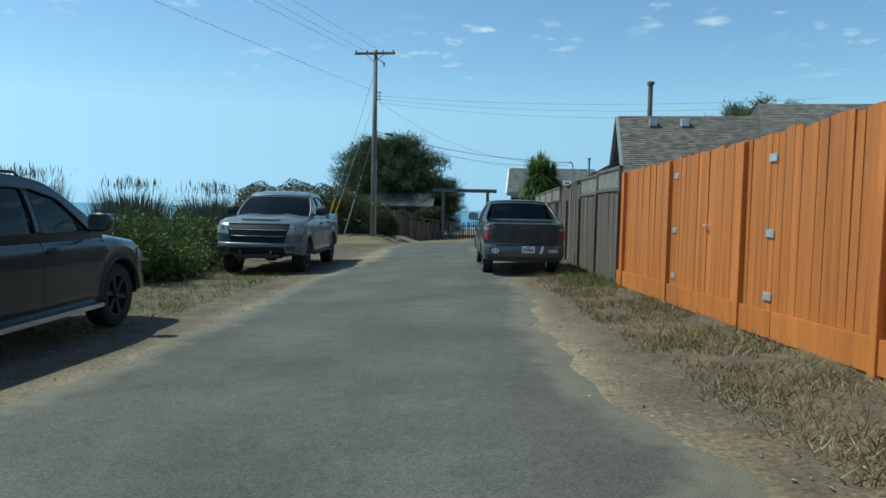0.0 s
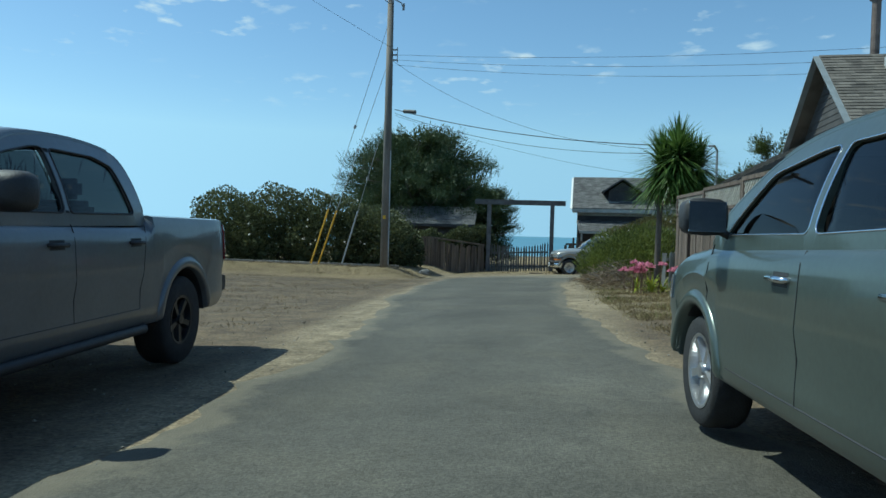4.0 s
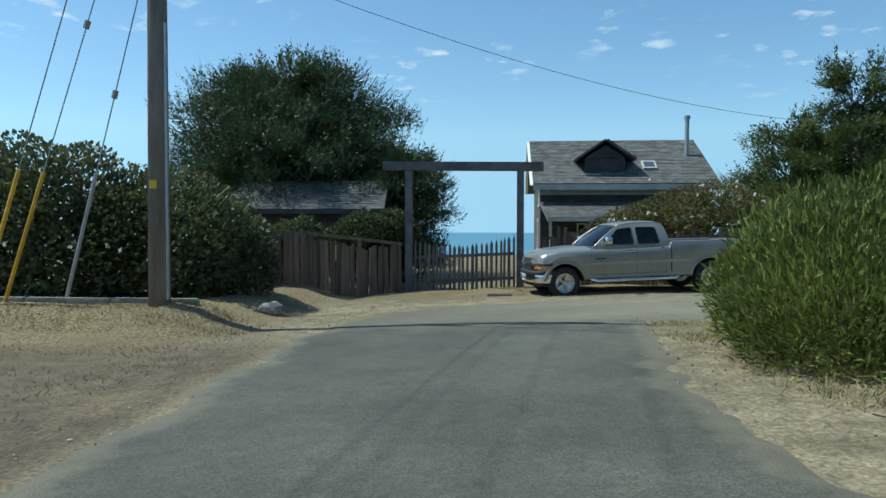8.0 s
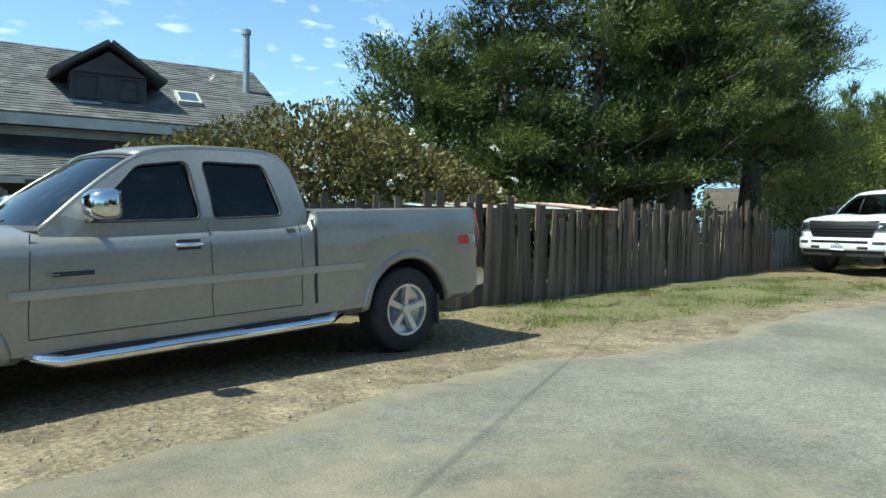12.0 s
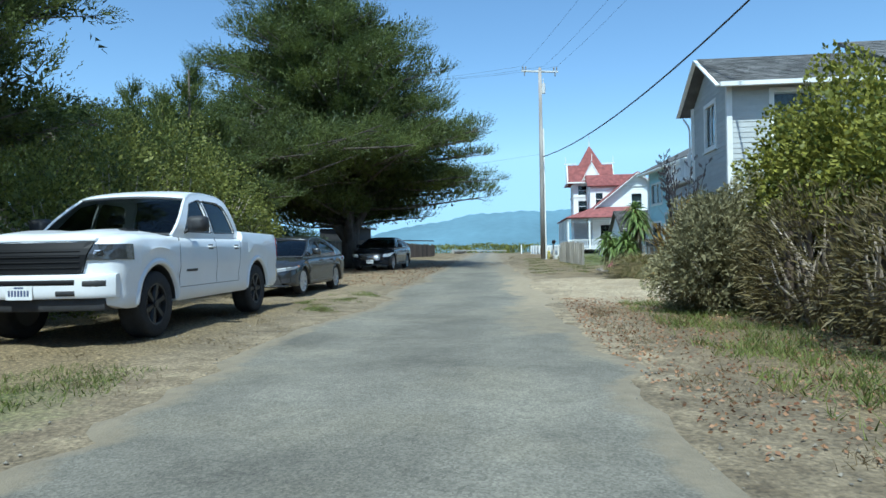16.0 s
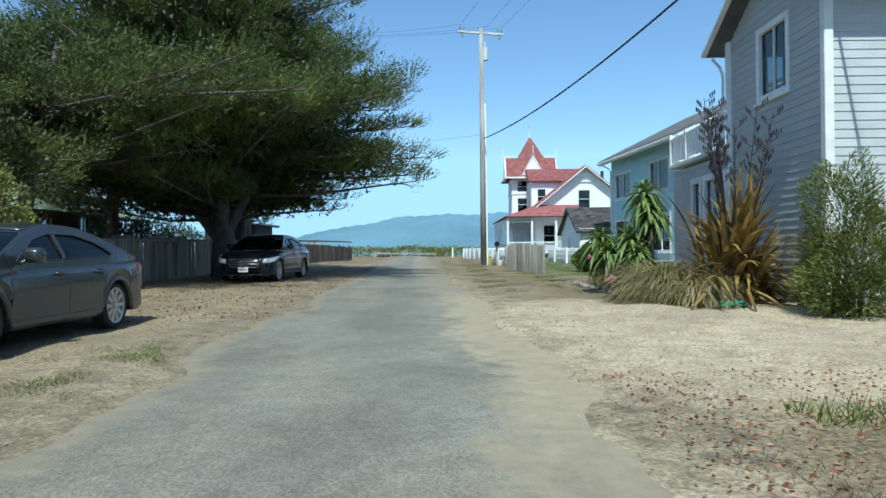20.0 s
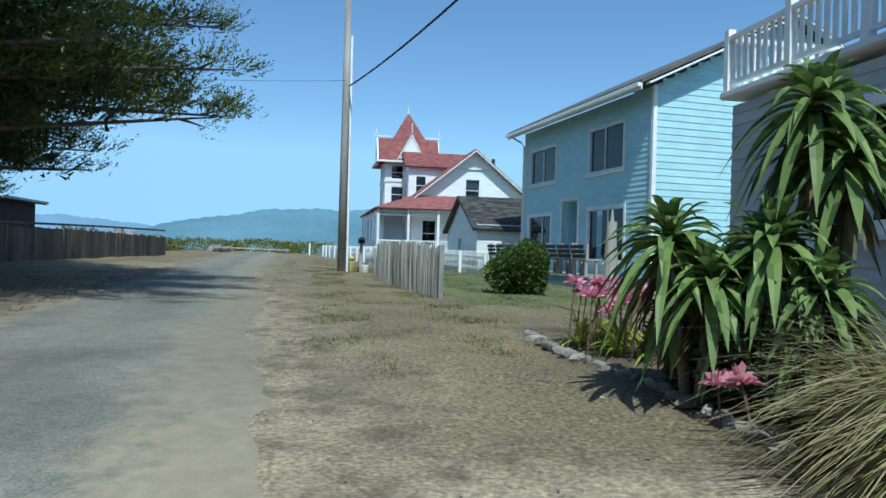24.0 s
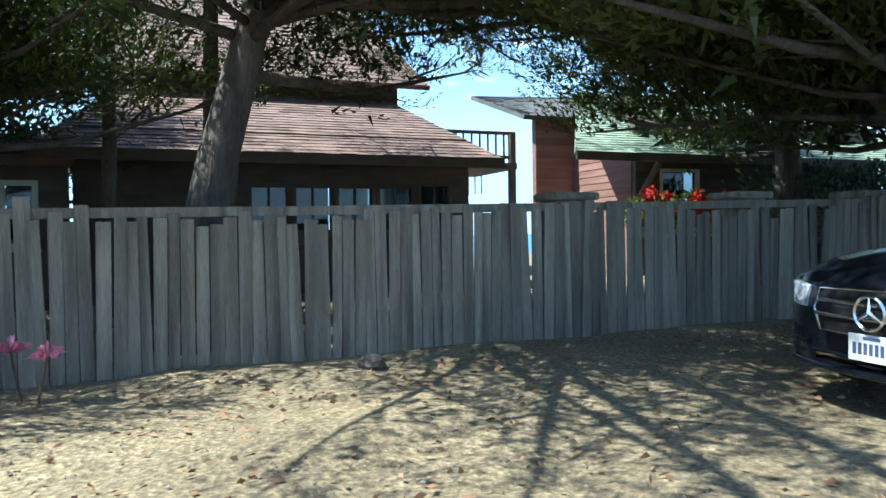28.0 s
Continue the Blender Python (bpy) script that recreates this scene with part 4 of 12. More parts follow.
def wheel_meshes(r, w, rim_share, spokes, rim_m, split=False):
    rr = r * rim_share
    t = lathe(bmesh.new(), [(rr, -w / 2 + 0.015), (r - 0.03, -w / 2), (r - 0.008, -w / 2 + 0.03), (r, -w / 4), (r - 0.006, -0.01), (r - 0.006, 0.01), (r, w / 4), (r - 0.008, w / 2 - 0.03), (r - 0.03, w / 2), (rr, w / 2 - 0.015)], 36)
    tm = bpy.data.meshes.new("tyre")
    t.normal_update()
    t.to_mesh(tm)
    t.free()
    tm.materials.append(TYRE)
    tm.polygons.foreach_set("use_smooth", [True] * len(tm.polygons))
    b = lathe(bmesh.new(), [(rr + 0.002, w / 2 - 0.01), (rr - 0.02, w / 2 - 0.014), (rr - 0.03, w / 2 - 0.07), (0.05, w / 2 - 0.12), (0.001, w / 2 - 0.12)], 36)
    lathe(b, [(rr + 0.002, -w / 2 + 0.02), (0.001, -w / 2 + 0.02)], 24)
    for k in range(spokes):
        a = 2 * math.pi * k / spokes
        for off in ((-0.11, 0.11) if split else (0.0,)):
            wd = rr * (0.07 if split else 0.17)
            m = Matrix.Rotation(-a - off, 4, "Y")
            y1 = w / 2 - 0.02
            v0 = [m @ Vector(p) for p in ((0.03, y1 - 0.05, -wd * 0.8), (rr - 0.012, y1 - 0.045, -wd), (rr - 0.012, y1 - 0.045, wd), (0.03, y1 - 0.05, wd * 0.8))]
            v1 = [m @ Vector(p) for p in ((0.03, y1 - 0.012, -wd * 0.5), (rr - 0.012, y1, -wd * 0.72), (rr - 0.012, y1, wd * 0.72), (0.03, y1 - 0.012, wd * 0.5))]
            a0, a1 = [b.verts.new(p) for p in v0], [b.verts.new(p) for p in v1]
            b.faces.new(a1)
            for i in range(4):
                b.faces.new((a0[i], a0[(i + 1) % 4], a1[(i + 1) % 4], a1[i]))
    lathe(b, [(0.001, w / 2 - 0.01), (0.045, w / 2 - 0.012), (0.055, w / 2 - 0.05)], 16)
    rm = bpy.data.meshes.new("rim")
    b.normal_update()
    b.to_mesh(rm)
    b.free()
    rm.materials.append(rim_m)
    return tm, rm


class Body:
    """The shape of a car body: x forward, y to its left, z up, the origin on the ground between the axles."""

    def __init__(self, wb, width, front, rear, wr, top, sill, bed=None, nose=0.10, nose_len=0.5, tail=0.05, tail_len=0.4, tuck=0.05, arch=1.16, waist=0.0, bow=0.10, rbow=0.05, corner=0.20, rcorner=0.12):
        self.wb, self.hw, self.xf, self.xr, self.wr = wb, width / 2, wb / 2 + front, -wb / 2 - rear, wr
        self.top, self.sill, self.bed = top, sill, bed
        self.nose, self.nl, self.tail, self.tl, self.tuck, self.ra, self.waist = nose, nose_len, tail, tail_len, tuck, wr * arch, waist
        self.bow, self.rbow, self.cf, self.cr = bow, rbow, corner, rcorner

    def half(self, x):
        k = 1.0
        if x > self.xf - self.nl:
            k -= self.nose * ((x - self.xf + self.nl) / self.nl) ** 2.2
        if x < self.xr + self.tl:
            k -= self.tail * ((self.xr + self.tl - x) / self.tl) ** 2.2
        h = self.hw * k
        for u, c in (((x - self.xf + self.cf) / self.cf, self.cf), ((self.xr + self.cr - x) / self.cr, self.cr)):
            if u > 0:
                h -= c * 0.8 * (1 - math.sqrt(max(0.0, 1 - min(u, 1.0) ** 2)))
        return h

    def zt(self, x):
        return float(np.interp(x, [p[0] for p in self.top], [p[1] for p in self.top]))

    def bend(self, x, y):
        """Both ends are bowed as seen from above."""
        if x > self.xf - 0.9:
            return x - self.bow * ((x - self.xf + 0.9) / 0.9) ** 2 * (y / self.hw) ** 2
        if x < self.xr + 0.6:
            return x + self.rbow * ((self.xr + 0.6 - x) / 0.6) ** 2 * (y / self.hw) ** 2
        return x

    def end_x(self, y, z, end=1):
        """Where the front (end 1) or the rear (end -1) lies at a height and a distance from the middle."""
        x = self.xf if end > 0 else self.xr
        for i in range(110):
            xx = x - end * 0.008 * i
            if self.half(xx) * 0.985 >= abs(y) and self.zt(xx) >= z:
                break
        return self.bend(xx, y)

    def bottom(self, x):
        z = self.sill
        for xw in (self.wb / 2, -self.wb / 2):
            d = abs(x - xw)
            if d < self.ra:
                z = max(z, self.wr + math.sqrt(self.ra ** 2 - d * d))
        e = max(0, (x - self.xf + 0.35) / 0.35, (self.xr + 0.35 - x) / 0.35)
        return z + 0.08 * e * e

    def section(self, x):
        hw, zb, zt = self.half(x), self.bottom(x), self.zt(x)
        zb = min(zb, zt - 0.10)
        h = zt - zb
        sh = [(0, zt), (hw * 0.50, zt - 0.003), (hw * 0.78, zt - 0.012), (hw * 0.90, zt - 0.030), (hw * 0.955, zt - min(0.062, 0.2 * h)), (hw * 0.982, zt - min(0.10, 0.3 * h)), (hw * (1 - self.waist * 0.3), zt - min(0.18, 0.42 * h)),
              (hw * 1.004, zb + 0.52 * h), (hw * (1 - self.waist * 0.6), zb + 0.36 * h), (hw * (1 - self.waist * 0.4), zb + 0.20 * h), (hw * 0.985, zb + 0.06 * h), (hw * (1 - self.tuck), zb), (0, zb)]
        if self.bed and self.bed[0] + 0.06 < x < self.bed[1]:
            fl = self.bed[2]
            sh[0], sh[1], sh[2], sh[3], sh[4] = (0, fl), (hw * 0.84, fl), (hw * 0.855, zt - 0.012), (hw * 0.905, zt), (hw * 0.955, zt - 0.012)
        return sh

    def build(self):
        xs = set(np.linspace(self.xr, self.xf, 46))
        for xw in (self.wb / 2, -self.wb / 2):
            xs |= set(xw + self.ra * np.cos(np.linspace(0, math.pi, 23)) * 0.9999)
        if self.bed:
            xs |= {self.bed[0] + 0.055, self.bed[0] + 0.065, self.bed[1] - 0.002, self.bed[1] + 0.002}
        for k in np.linspace(0, math.pi / 2, 9):
            xs |= {self.xf - self.cf * (1 - math.sin(k)), self.xr + self.cr * (1 - math.sin(k))}
        xs |= {p[0] for p in self.top if self.xr < p[0] < self.xf} | {self.xf - 0.02, self.xr + 0.02}
        xs = sorted(xs)
        xs = [x for i, x in enumerate(xs) if i == 0 or x - xs[i - 1] > 0.0008]
        bm = bmesh.new()
        rings = []
        for x in xs:
            s = self.section(x)
            e = 1.0
            if x > self.xf - 0.06:
                e = 1 - 0.04 * ((x - self.xf + 0.06) / 0.06) ** 2
            if x < self.xr + 0.06:
                e = 1 - 0.04 * ((self.xr + 0.06 - x) / 0.06) ** 2
            zc = (s[0][1] + s[-1][1]) / 2 if not self.bed else (s[5][1] + s[-1][1]) / 2
            pts = [(y * e, zc + (z - zc) * e) for y, z in s]
            ring = [bm.verts.new((self.bend(x, y), y, z)) for y, z in pts] + [bm.verts.new((self.bend(x, y), -y, z)) for y, z in pts[-2:0:-1]]
            rings.append(ring)
        for a, b in zip(rings, rings[1:]):
            for i in range(len(a)):
                j = (i + 1) % len(a)
                bm.faces.new((a[i], a[j], b[j], b[i]))
        for ring, flip in ((rings[0], False), (rings[-1], True)):
            n = len(ring)
            for i in range(n // 2):
                f = [ring[i], ring[i + 1], ring[(n - i - 1) % n], ring[(n - i) % n]]
                f = [v for k, v in enumerate(f) if v not in f[:k]]
                if len(f) > 2:
                    bm.faces.new(f[::-1] if flip else f)
        bmesh.ops.recalc_face_normals(bm, faces=bm.faces)
        for f in bm.faces:
            f.smooth = True
        for e in bm.edges:
            if len(e.link_faces) == 2 and e.calc_face_angle(0) > 0.6:
                e.smooth = False
        return bm

    def side(self, x, z):
        s = self.section(x)[4:]
        zs, ys = [p[1] for p in s][::-1], [p[0] for p in s][::-1]
        return float(np.interp(z, zs, ys))

    def patch(self, x0, x1, z0, z1, out=0.006, sgn=1, nx=8, nz=4):
        """A thin plate that follows the side of the body and turns round its corners."""
        bm = bmesh.new()
        g = []
        for i in range(nx + 1):
            x = x0 + (x1 - x0) * i / nx
            col = []
            for j in range(nz + 1):
                lo = z0[0] + (z0[1] - z0[0]) * i / nx if isinstance(z0, tuple) else z0
                hi = z1[0] + (z1[1] - z1[0]) * i / nx if isinstance(z1, tuple) else z1
                z = lo + (hi - lo) * j / nz
                y = self.side(x, z)
                xo = out if x > self.xf - self.cf else (-out if x < self.xr + self.cr else 0.0)
                col.append((bm.verts.new((self.bend(x, y) + xo, sgn * (y + out), z)), bm.verts.new((self.bend(x, y), sgn * (y - 0.012), z))))
            g.append(col)
        for i in range(nx):
            for j in range(nz):
                f = [g[i][j][0], g[i + 1][j][0], g[i + 1][j + 1][0], g[i][j + 1][0]]
                bm.faces.new(f if sgn < 0 else f[::-1])
        rim = [g[i][0] for i in range(nx + 1)] + [g[nx][j] for j in range(1, nz + 1)] + [g[i][nz] for i in range(nx - 1, -1, -1)] + [g[0][j] for j in range(nz - 1, 0, -1)]
        for a, b in zip(rim, rim[1:] + rim[:1]):
            bm.faces.new((a[0], b[0], b[1], a[1]))
        bmesh.ops.recalc_face_normals(bm, faces=bm.faces)
        return bm

    def panel(self, corners, out=0.012, end=1, ny=10, nz=5, depth=0.03):
        """A plate on the front or rear between four corners (y, z): lower right, lower left, upper left, upper right."""
        c = [Vector(p) for p in corners]
        bm = bmesh.new()
        g = []
        for i in range(ny + 1):
            col = []
            for j in range(nz + 1):
                u, v = i / ny, j / nz
                q = c[0].lerp(c[1], u).lerp(c[3].lerp(c[2], u), v)
                x = self.end_x(q.x, q.y, end)
                r = 0.3 if (i in (0, ny) and j in (0, nz)) else 1.0
                col.append((bm.verts.new((x + end * out * r, q.x, q.y)), bm.verts.new((x - end * depth, q.x, q.y))))
            g.append(col)
        for i in range(ny):
            for j in range(nz):
                for q in (0, 1):
                    bm.faces.new((g[i][j][q], g[i + 1][j][q], g[i + 1][j + 1][q], g[i][j + 1][q]))
        rim = [g[i][0] for i in range(ny + 1)] + [g[ny][j] for j in range(1, nz + 1)] + [g[i][nz] for i in range(ny - 1, -1, -1)] + [g[0][j] for j in range(nz - 1, 0, -1)]
        for a, b in zip(rim, rim[1:] + rim[:1]):
            bm.faces.new((a[0], b[0], b[1], a[1]))
        bmesh.ops.recalc_face_normals(bm, faces=bm.faces)
        return bm

    def cross_bar(self, y0, y1, z0, z1, out=0.04, end=1, depth=0.10, ny=22, round_=0.5):
        """A bar with rounded edges that follows the front or rear and wraps round its corners."""
        bm = bmesh.new()
        rows = []
        h, zm = (z1 - z0) / 2, (z0 + z1) / 2
        for i in range(ny + 1):
            y = y0 + (y1 - y0) * i / ny
            x = self.end_x(min(abs(y), self.half(self.xf - 0.55 if end > 0 else self.xr + 0.4) * 0.97), zm, end)
            row = []
            for k in range(10):
                a = math.pi * (k / 9 - 0.5)
                row.append(bm.verts.new((x + end * (out * (1 - round_ + round_ * math.cos(a)) if 0 < k < 9 else 0.0), y, zm + h * math.copysign(abs(math.sin(a)) ** 0.6, a))))
            row.append(bm.verts.new((x - end * depth, y, z1)))
            row.append(bm.verts.new((x - end * depth, y, z0)))
            rows.append(row)
        for a, b in zip(rows, rows[1:]):
            for i in range(12):
                j = (i + 1) % 12
                bm.faces.new((a[i], a[j], b[j], b[i]))
        bm.faces.new(rows[0])
        bm.faces.new(rows[-1][::-1])
        bmesh.ops.recalc_face_normals(bm, faces=bm.faces)
        for f in bm.faces:
            f.smooth = True
        for e in bm.edges:
            if len(e.link_faces) == 2 and e.calc_face_angle(0) > 0.7:
                e.smooth = False
        return bm

    def lid(self, x0, x1, share, lift=0.012, dome=0.0):
        """Bonnet or boot lid: a plate over the top that is a little proud, with rolled edges."""
        bm = bmesh.new()
        nx, ny = 16, 14
        g = []
        for i in range(nx + 1):
            x = x0 + (x1 - x0) * i / nx
            w = self.half(x) * (share[0] + (share[1] - share[0]) * i / nx)
            row = []
            for j in range(ny + 1):
                v = 2 * j / ny - 1
                edge = lift if 0 < j < ny and 0 < i < nx else -0.012
                ridge = dome * math.exp(-((abs(v) - 0.55) / 0.22) ** 2) + dome * 0.5 * (1 - v * v)
                row.append(bm.verts.new((self.bend(x, v * w), v * w, self.zt(x) - 0.016 * abs(v) ** 3 + edge + ridge * (0.4 + 0.6 * math.sin(math.pi * min(1, i / nx + 0.25))))))
            g.append(row)
        for a, b in zip(g, g[1:]):
            for j in range(ny):
                bm.faces.new((a[j], a[j + 1], b[j + 1], b[j]))
        bmesh.ops.recalc_face_normals(bm, faces=bm.faces)
        for f in bm.faces:
            f.smooth = True
        return bm


def smooth_line(pts, n=4):
    """Points along a soft curve through the given ones."""
    p = [Vector(q) for q in pts]
    p = [p[0] * 2 - p[1]] + p + [p[-1] * 2 - p[-2]]
    out = []
    for i in range(1, len(p) - 2):
        for k in range(n):
            t = k / n
            a, b, c, d = p[i - 1:i + 3]
            out.append(0.5 * (2 * b + (c - a) * t + (2 * a - 5 * b + 4 * c - d) * t * t + (3 * b - a - 3 * c + d) * t ** 3))
    return out + [p[-2]]


def rounded(pts, r=0.04, n=4):
    """A closed outline with its corners rounded off."""
    out = []
    m = len(pts)
    for i in range(m):
        a, b, c = (Vector(pts[(i + k) % m]) for k in (-1, 0, 1))
        u, v = a - b, c - b
        q = min(r, 0.45 * u.length, 0.45 * v.length)
        u, v = b + u.normalized() * q, b + v.normalized() * q
        for k in range(n + 1):
            t = k / n
            out.append(u * (1 - t) ** 2 + b * 2 * t * (1 - t) + v * t * t)
    return out


def dense(loop, step=0.06):
    out = []
    for a, b in zip(loop, loop[1:] + loop[:1]):
        k = max(1, int((b - a).length / step))
        out += [a.lerp(b, i / k) for i in range(k)]
    return out


def cab(ob, paint, rail, roof, belt, yb, yr, wins, glass, ws_glass=None, rear=None, rear_margin=0.08, seat_x=(0.2, -0.7), roof_mat=None, crown=0.04, pillar=(), seal=0.008, seal_m=None, screen_bow=0.13):
    """The upper cab. rail: the outline (x, z) of its side from the foot of the windscreen over the roof to the rear foot;
    roof: which of its points begin and end the roof; belt: the line (x, z) under the windows; wins: outlines of the side windows;
    rear: foot and top of the rear window where it stands off the rail."""
    k = 5
    line = smooth_line([(*p,) for p in rail], k)
    i0, i1 = roof[0] * k, roof[1] * k
    z_top = max(p.y for p in line)
    bx, bz = [p[0] for p in belt], [p[1] for p in belt]
    xa, xd = line[0].x, line[-1].x

    def y_at(x, z):
        zb = float(np.interp(x, bx, bz))
        t = min(1.0, max(0.0, (z - zb) / (z_top - zb)))
        y = yb - (yb - yr) * t ** 1.45
        e = (x - (xa - 0.35)) / 0.35
        f = ((xd + 0.35) - x) / 0.35
        return y - (0.03 * e * e if e > 0 else 0) - (0.03 * f * f if f > 0 else 0)

    def lay(q, sg, out=0.0):
        return Vector((q.x, sg * (y_at(q.x, q.y) + out), q.y))
    outline = dense(line[:] + [Vector((x, float(np.interp(x, bx, bz)) - 0.05)) for x in np.linspace(xd, xa, 14)])
    for sg in (1, -1):
        bm = bmesh.new()
        for loop in [outline] + [dense(rounded(w, 0.05)) for w in wins]:
            vs = [bm.verts.new((q.x, 0, q.y)) for q in loop]
            for a, b in zip(vs, vs[1:] + vs[:1]):
                bm.edges.new((a, b))
        bmesh.ops.triangle_fill(bm, edges=bm.edges[:], use_beauty=True, use_dissolve=False, normal=(0, 1, 0))
        for v in bm.verts:
            v.co = lay(Vector((v.co.x, v.co.z)), sg, 0.006)
        bmesh.ops.recalc_face_normals(bm, faces=bm.faces)
        if sum(f.normal.y * f.calc_area() for f in bm.faces) * sg < 0:
            bmesh.ops.reverse_faces(bm, faces=bm.faces[:])
        bmesh.ops.solidify(bm, geom=bm.faces[:], thickness=0.035)
        part("side_frame", bm, paint, ob)
        rb = bmesh.new()
        tube(rb, [lay(q, sg, -0.016) for q in line], 0.024, 8)
        part("roof_rail", rb, paint, ob, smooth=True)
        for w in wins:
            loop = dense(rounded(w, 0.05), 0.03)
            gb = bmesh.new()
            x0, x1 = min(q.x for q in loop) + 0.002, max(q.x for q in loop) - 0.002
            rows = []
            for i in range(13):
                x = x0 + (x1 - x0) * i / 12
                zs = [a.y + (b.y - a.y) * (x - a.x) / (b.x - a.x) for a, b in zip(loop, loop[1:] + loop[:1]) if (a.x - x) * (b.x - x) <= 0 and a.x != b.x]
                lo, hi = min(zs), max(zs)
                rows.append([gb.verts.new(lay(Vector((x, lo + (hi - lo) * j / 5)), sg, -0.014)) for j in range(6)])
            for a, b in zip(rows, rows[1:]):
                for j in range(5):
                    gb.faces.new((a[j], b[j], b[j + 1], a[j + 1]))
            part("side_window", gb, glass, ob, smooth=True)
            sb_ = bmesh.new()
            ring = [lay(q, sg, 0.004) for q in loop]
            tube(sb_, ring + ring[:2], seal, 5, False)
            part("window_seal", sb_, seal_m or TRIM, ob, smooth=True)
        for q in pillar:
            pb = bmesh.new()
            vs = [pb.verts.new(lay(Vector(p), sg, 0.0095)) for p in q]
            pb.faces.new(vs if sg < 0 else vs[::-1])
            bmesh.ops.solidify(pb, geom=pb.faces[:], thickness=0.004)
            part("pillar_cover", pb, TRIM, ob)

    def skin(pts, v0, v1, bow, lift=0.0, t0=0.0, t1=1.0, ny=12, inset=0.0):
        """Rows across the car from side to side along part of the outline."""
        bm = bmesh.new()
        rows = []
        m = len(pts) - 1
        for i in range(m + 1):
            t = (t0 + (t1 - t0) * i / m) * m
            a = min(int(t), m - 1)
            q = pts[a].lerp(pts[a + 1], t - a)
            y = y_at(q.x, q.y) - inset
            bw = bow(t / m)
            row = []
            for j in range(ny + 1):
                v = v0 + (v1 - v0) * j / ny
                row.append(bm.verts.new((q.x + bw[0] * (1 - v * v), y * v, q.y + bw[1] * (1 - abs(v) ** 2.5) + lift)))
            rows.append(row)
        for a, b in zip(rows, rows[1:]):
            for j in range(ny):
                bm.faces.new((a[j], a[j + 1], b[j + 1], b[j]))
        return bm
    sb = screen_bow
    r_bow = lambda t: (sb * 0.55 * max(0, 1 - 4 * t) - 0.06 * max(0, 4 * t - 3), crown)
    rf = skin(line[i0:i1 + 1], -1, 1, r_bow, 0.004)
    bmesh.ops.recalc_face_normals(rf, faces=rf.faces)
    bmesh.ops.solidify(rf, geom=rf.faces[:], thickness=-0.02)
    part("roof", rf, roof_mat or paint, ob, smooth=True)
    w_bow = lambda t: (sb * (1 - 0.45 * t), crown * t)
    part("windscreen", skin(line[:i0 + 1], -0.97, 0.97, w_bow, 0.0, 0.02, 0.985, inset=0.01), ws_glass or glass, ob, smooth=True)
    for nm, spans in (("windscreen_surround", ((-1, -0.955, 0, 1), (0.955, 1, 0, 1), (-0.955, 0.955, 0.955, 1.0), (-0.955, 0.955, 0.0, 0.06))),):
        for v0, v1, t0, t1 in spans:
            part(nm, skin(line[:i0 + 1], v0, v1, w_bow, 0.004, t0, t1, ny=2 if v1 - v0 < 0.1 else 12), TRIM, ob, smooth=True)
    back = [Vector(rear[1]).lerp(Vector(rear[0]), i / 6) for i in range(7)] if rear else line[i1:]
    b_bow = lambda t: (-0.06, crown * (1 - t))
    rm = rear_margin
    part("rear_window", skin(back, -1 + rm, 1 - rm, b_bow, 0.0, 0.08, 0.90, inset=0.01), glass, ob, smooth=True)
    for v0, v1, t0, t1 in ((-1, -1 + rm, 0, 1), (1 - rm, 1, 0, 1), (-1 + rm, 1 - rm, 0, 0.08), (-1 + rm, 1 - rm, 0.90, 1.0)):
        part("rear_surround", skin(back, v0, v1, b_bow, 0.003, t0, t1, ny=3 if v1 - v0 < 0.3 else 12), paint, ob, smooth=True)
    # inside: dashboard, cabin floor, seats with headrests, steering wheel
    zb = min(bz)
    part("dashboard", one_box(xa - 0.75, xa - 0.20, -yb * 0.90, yb * 0.90, zb - 0.02, zb + 0.03, 0.02), INTERIOR, ob)
    part("cabin_floor", one_box((rear[0][0] if rear else xd) + 0.08, xa - 0.1, -yb * 0.94, yb * 0.94, zb - 0.025, zb + 0.008), INTERIOR, ob)
    for sx in seat_x:
        for sy in (yb * 0.48, -yb * 0.48):
            st = bmesh.new()
            box(st, sx - 0.10, sx + 0.06, sy - 0.24, sy + 0.24, zb, zb + 0.16, 0.05)
            box(st, sx - 0.10, sx + 0.0, sy - 0.13, sy + 0.13, zb + 0.17, zb + 0.34, 0.04)
            part("seat", st, SEATM, ob, smooth=True)
    wh = bmesh.new()
    lathe(wh, [(0.17, 0.0), (0.185, 0.012), (0.20, 0.0), (0.185, -0.012), (0.17, 0.0)], 20)
    part("steering_wheel", wh, INTERIOR, ob, smooth=True, m=pose(xa - 0.72, yb * 0.46, zb + 0.06, 0, 0, 90) @ Matrix.Rotation(radians(-25), 4, "X"))


def add_wheels(ob, B, w, rim_share, spokes, rim_m, split=False, inset=0.045):
    tm, rm = wheel_meshes(B.wr, w, rim_share, spokes, rim_m, split=split)
    for xw in (B.wb / 2, -B.wb / 2):
        for sg in (1, -1):
            m = pose(xw, sg * (B.hw - w / 2 - inset), B.wr, 0, RNG.uniform(0, 60) if sg > 0 else RNG.uniform(0, 60), 0 if sg > 0 else 180)
            t = part("wheel", tm, None, ob, m=m)
            part("rim", rm, None, t, "alloy rim" if rim_m is ALLOY else "black rim")
    ch = bmesh.new()
    box(ch, B.xr + 0.35, B.xf - 0.35, -B.hw * 0.62, B.hw * 0.62, B.sill - 0.02, B.wr * 2.0, 0.03)
    part("underbody", ch, TRIM, ob)


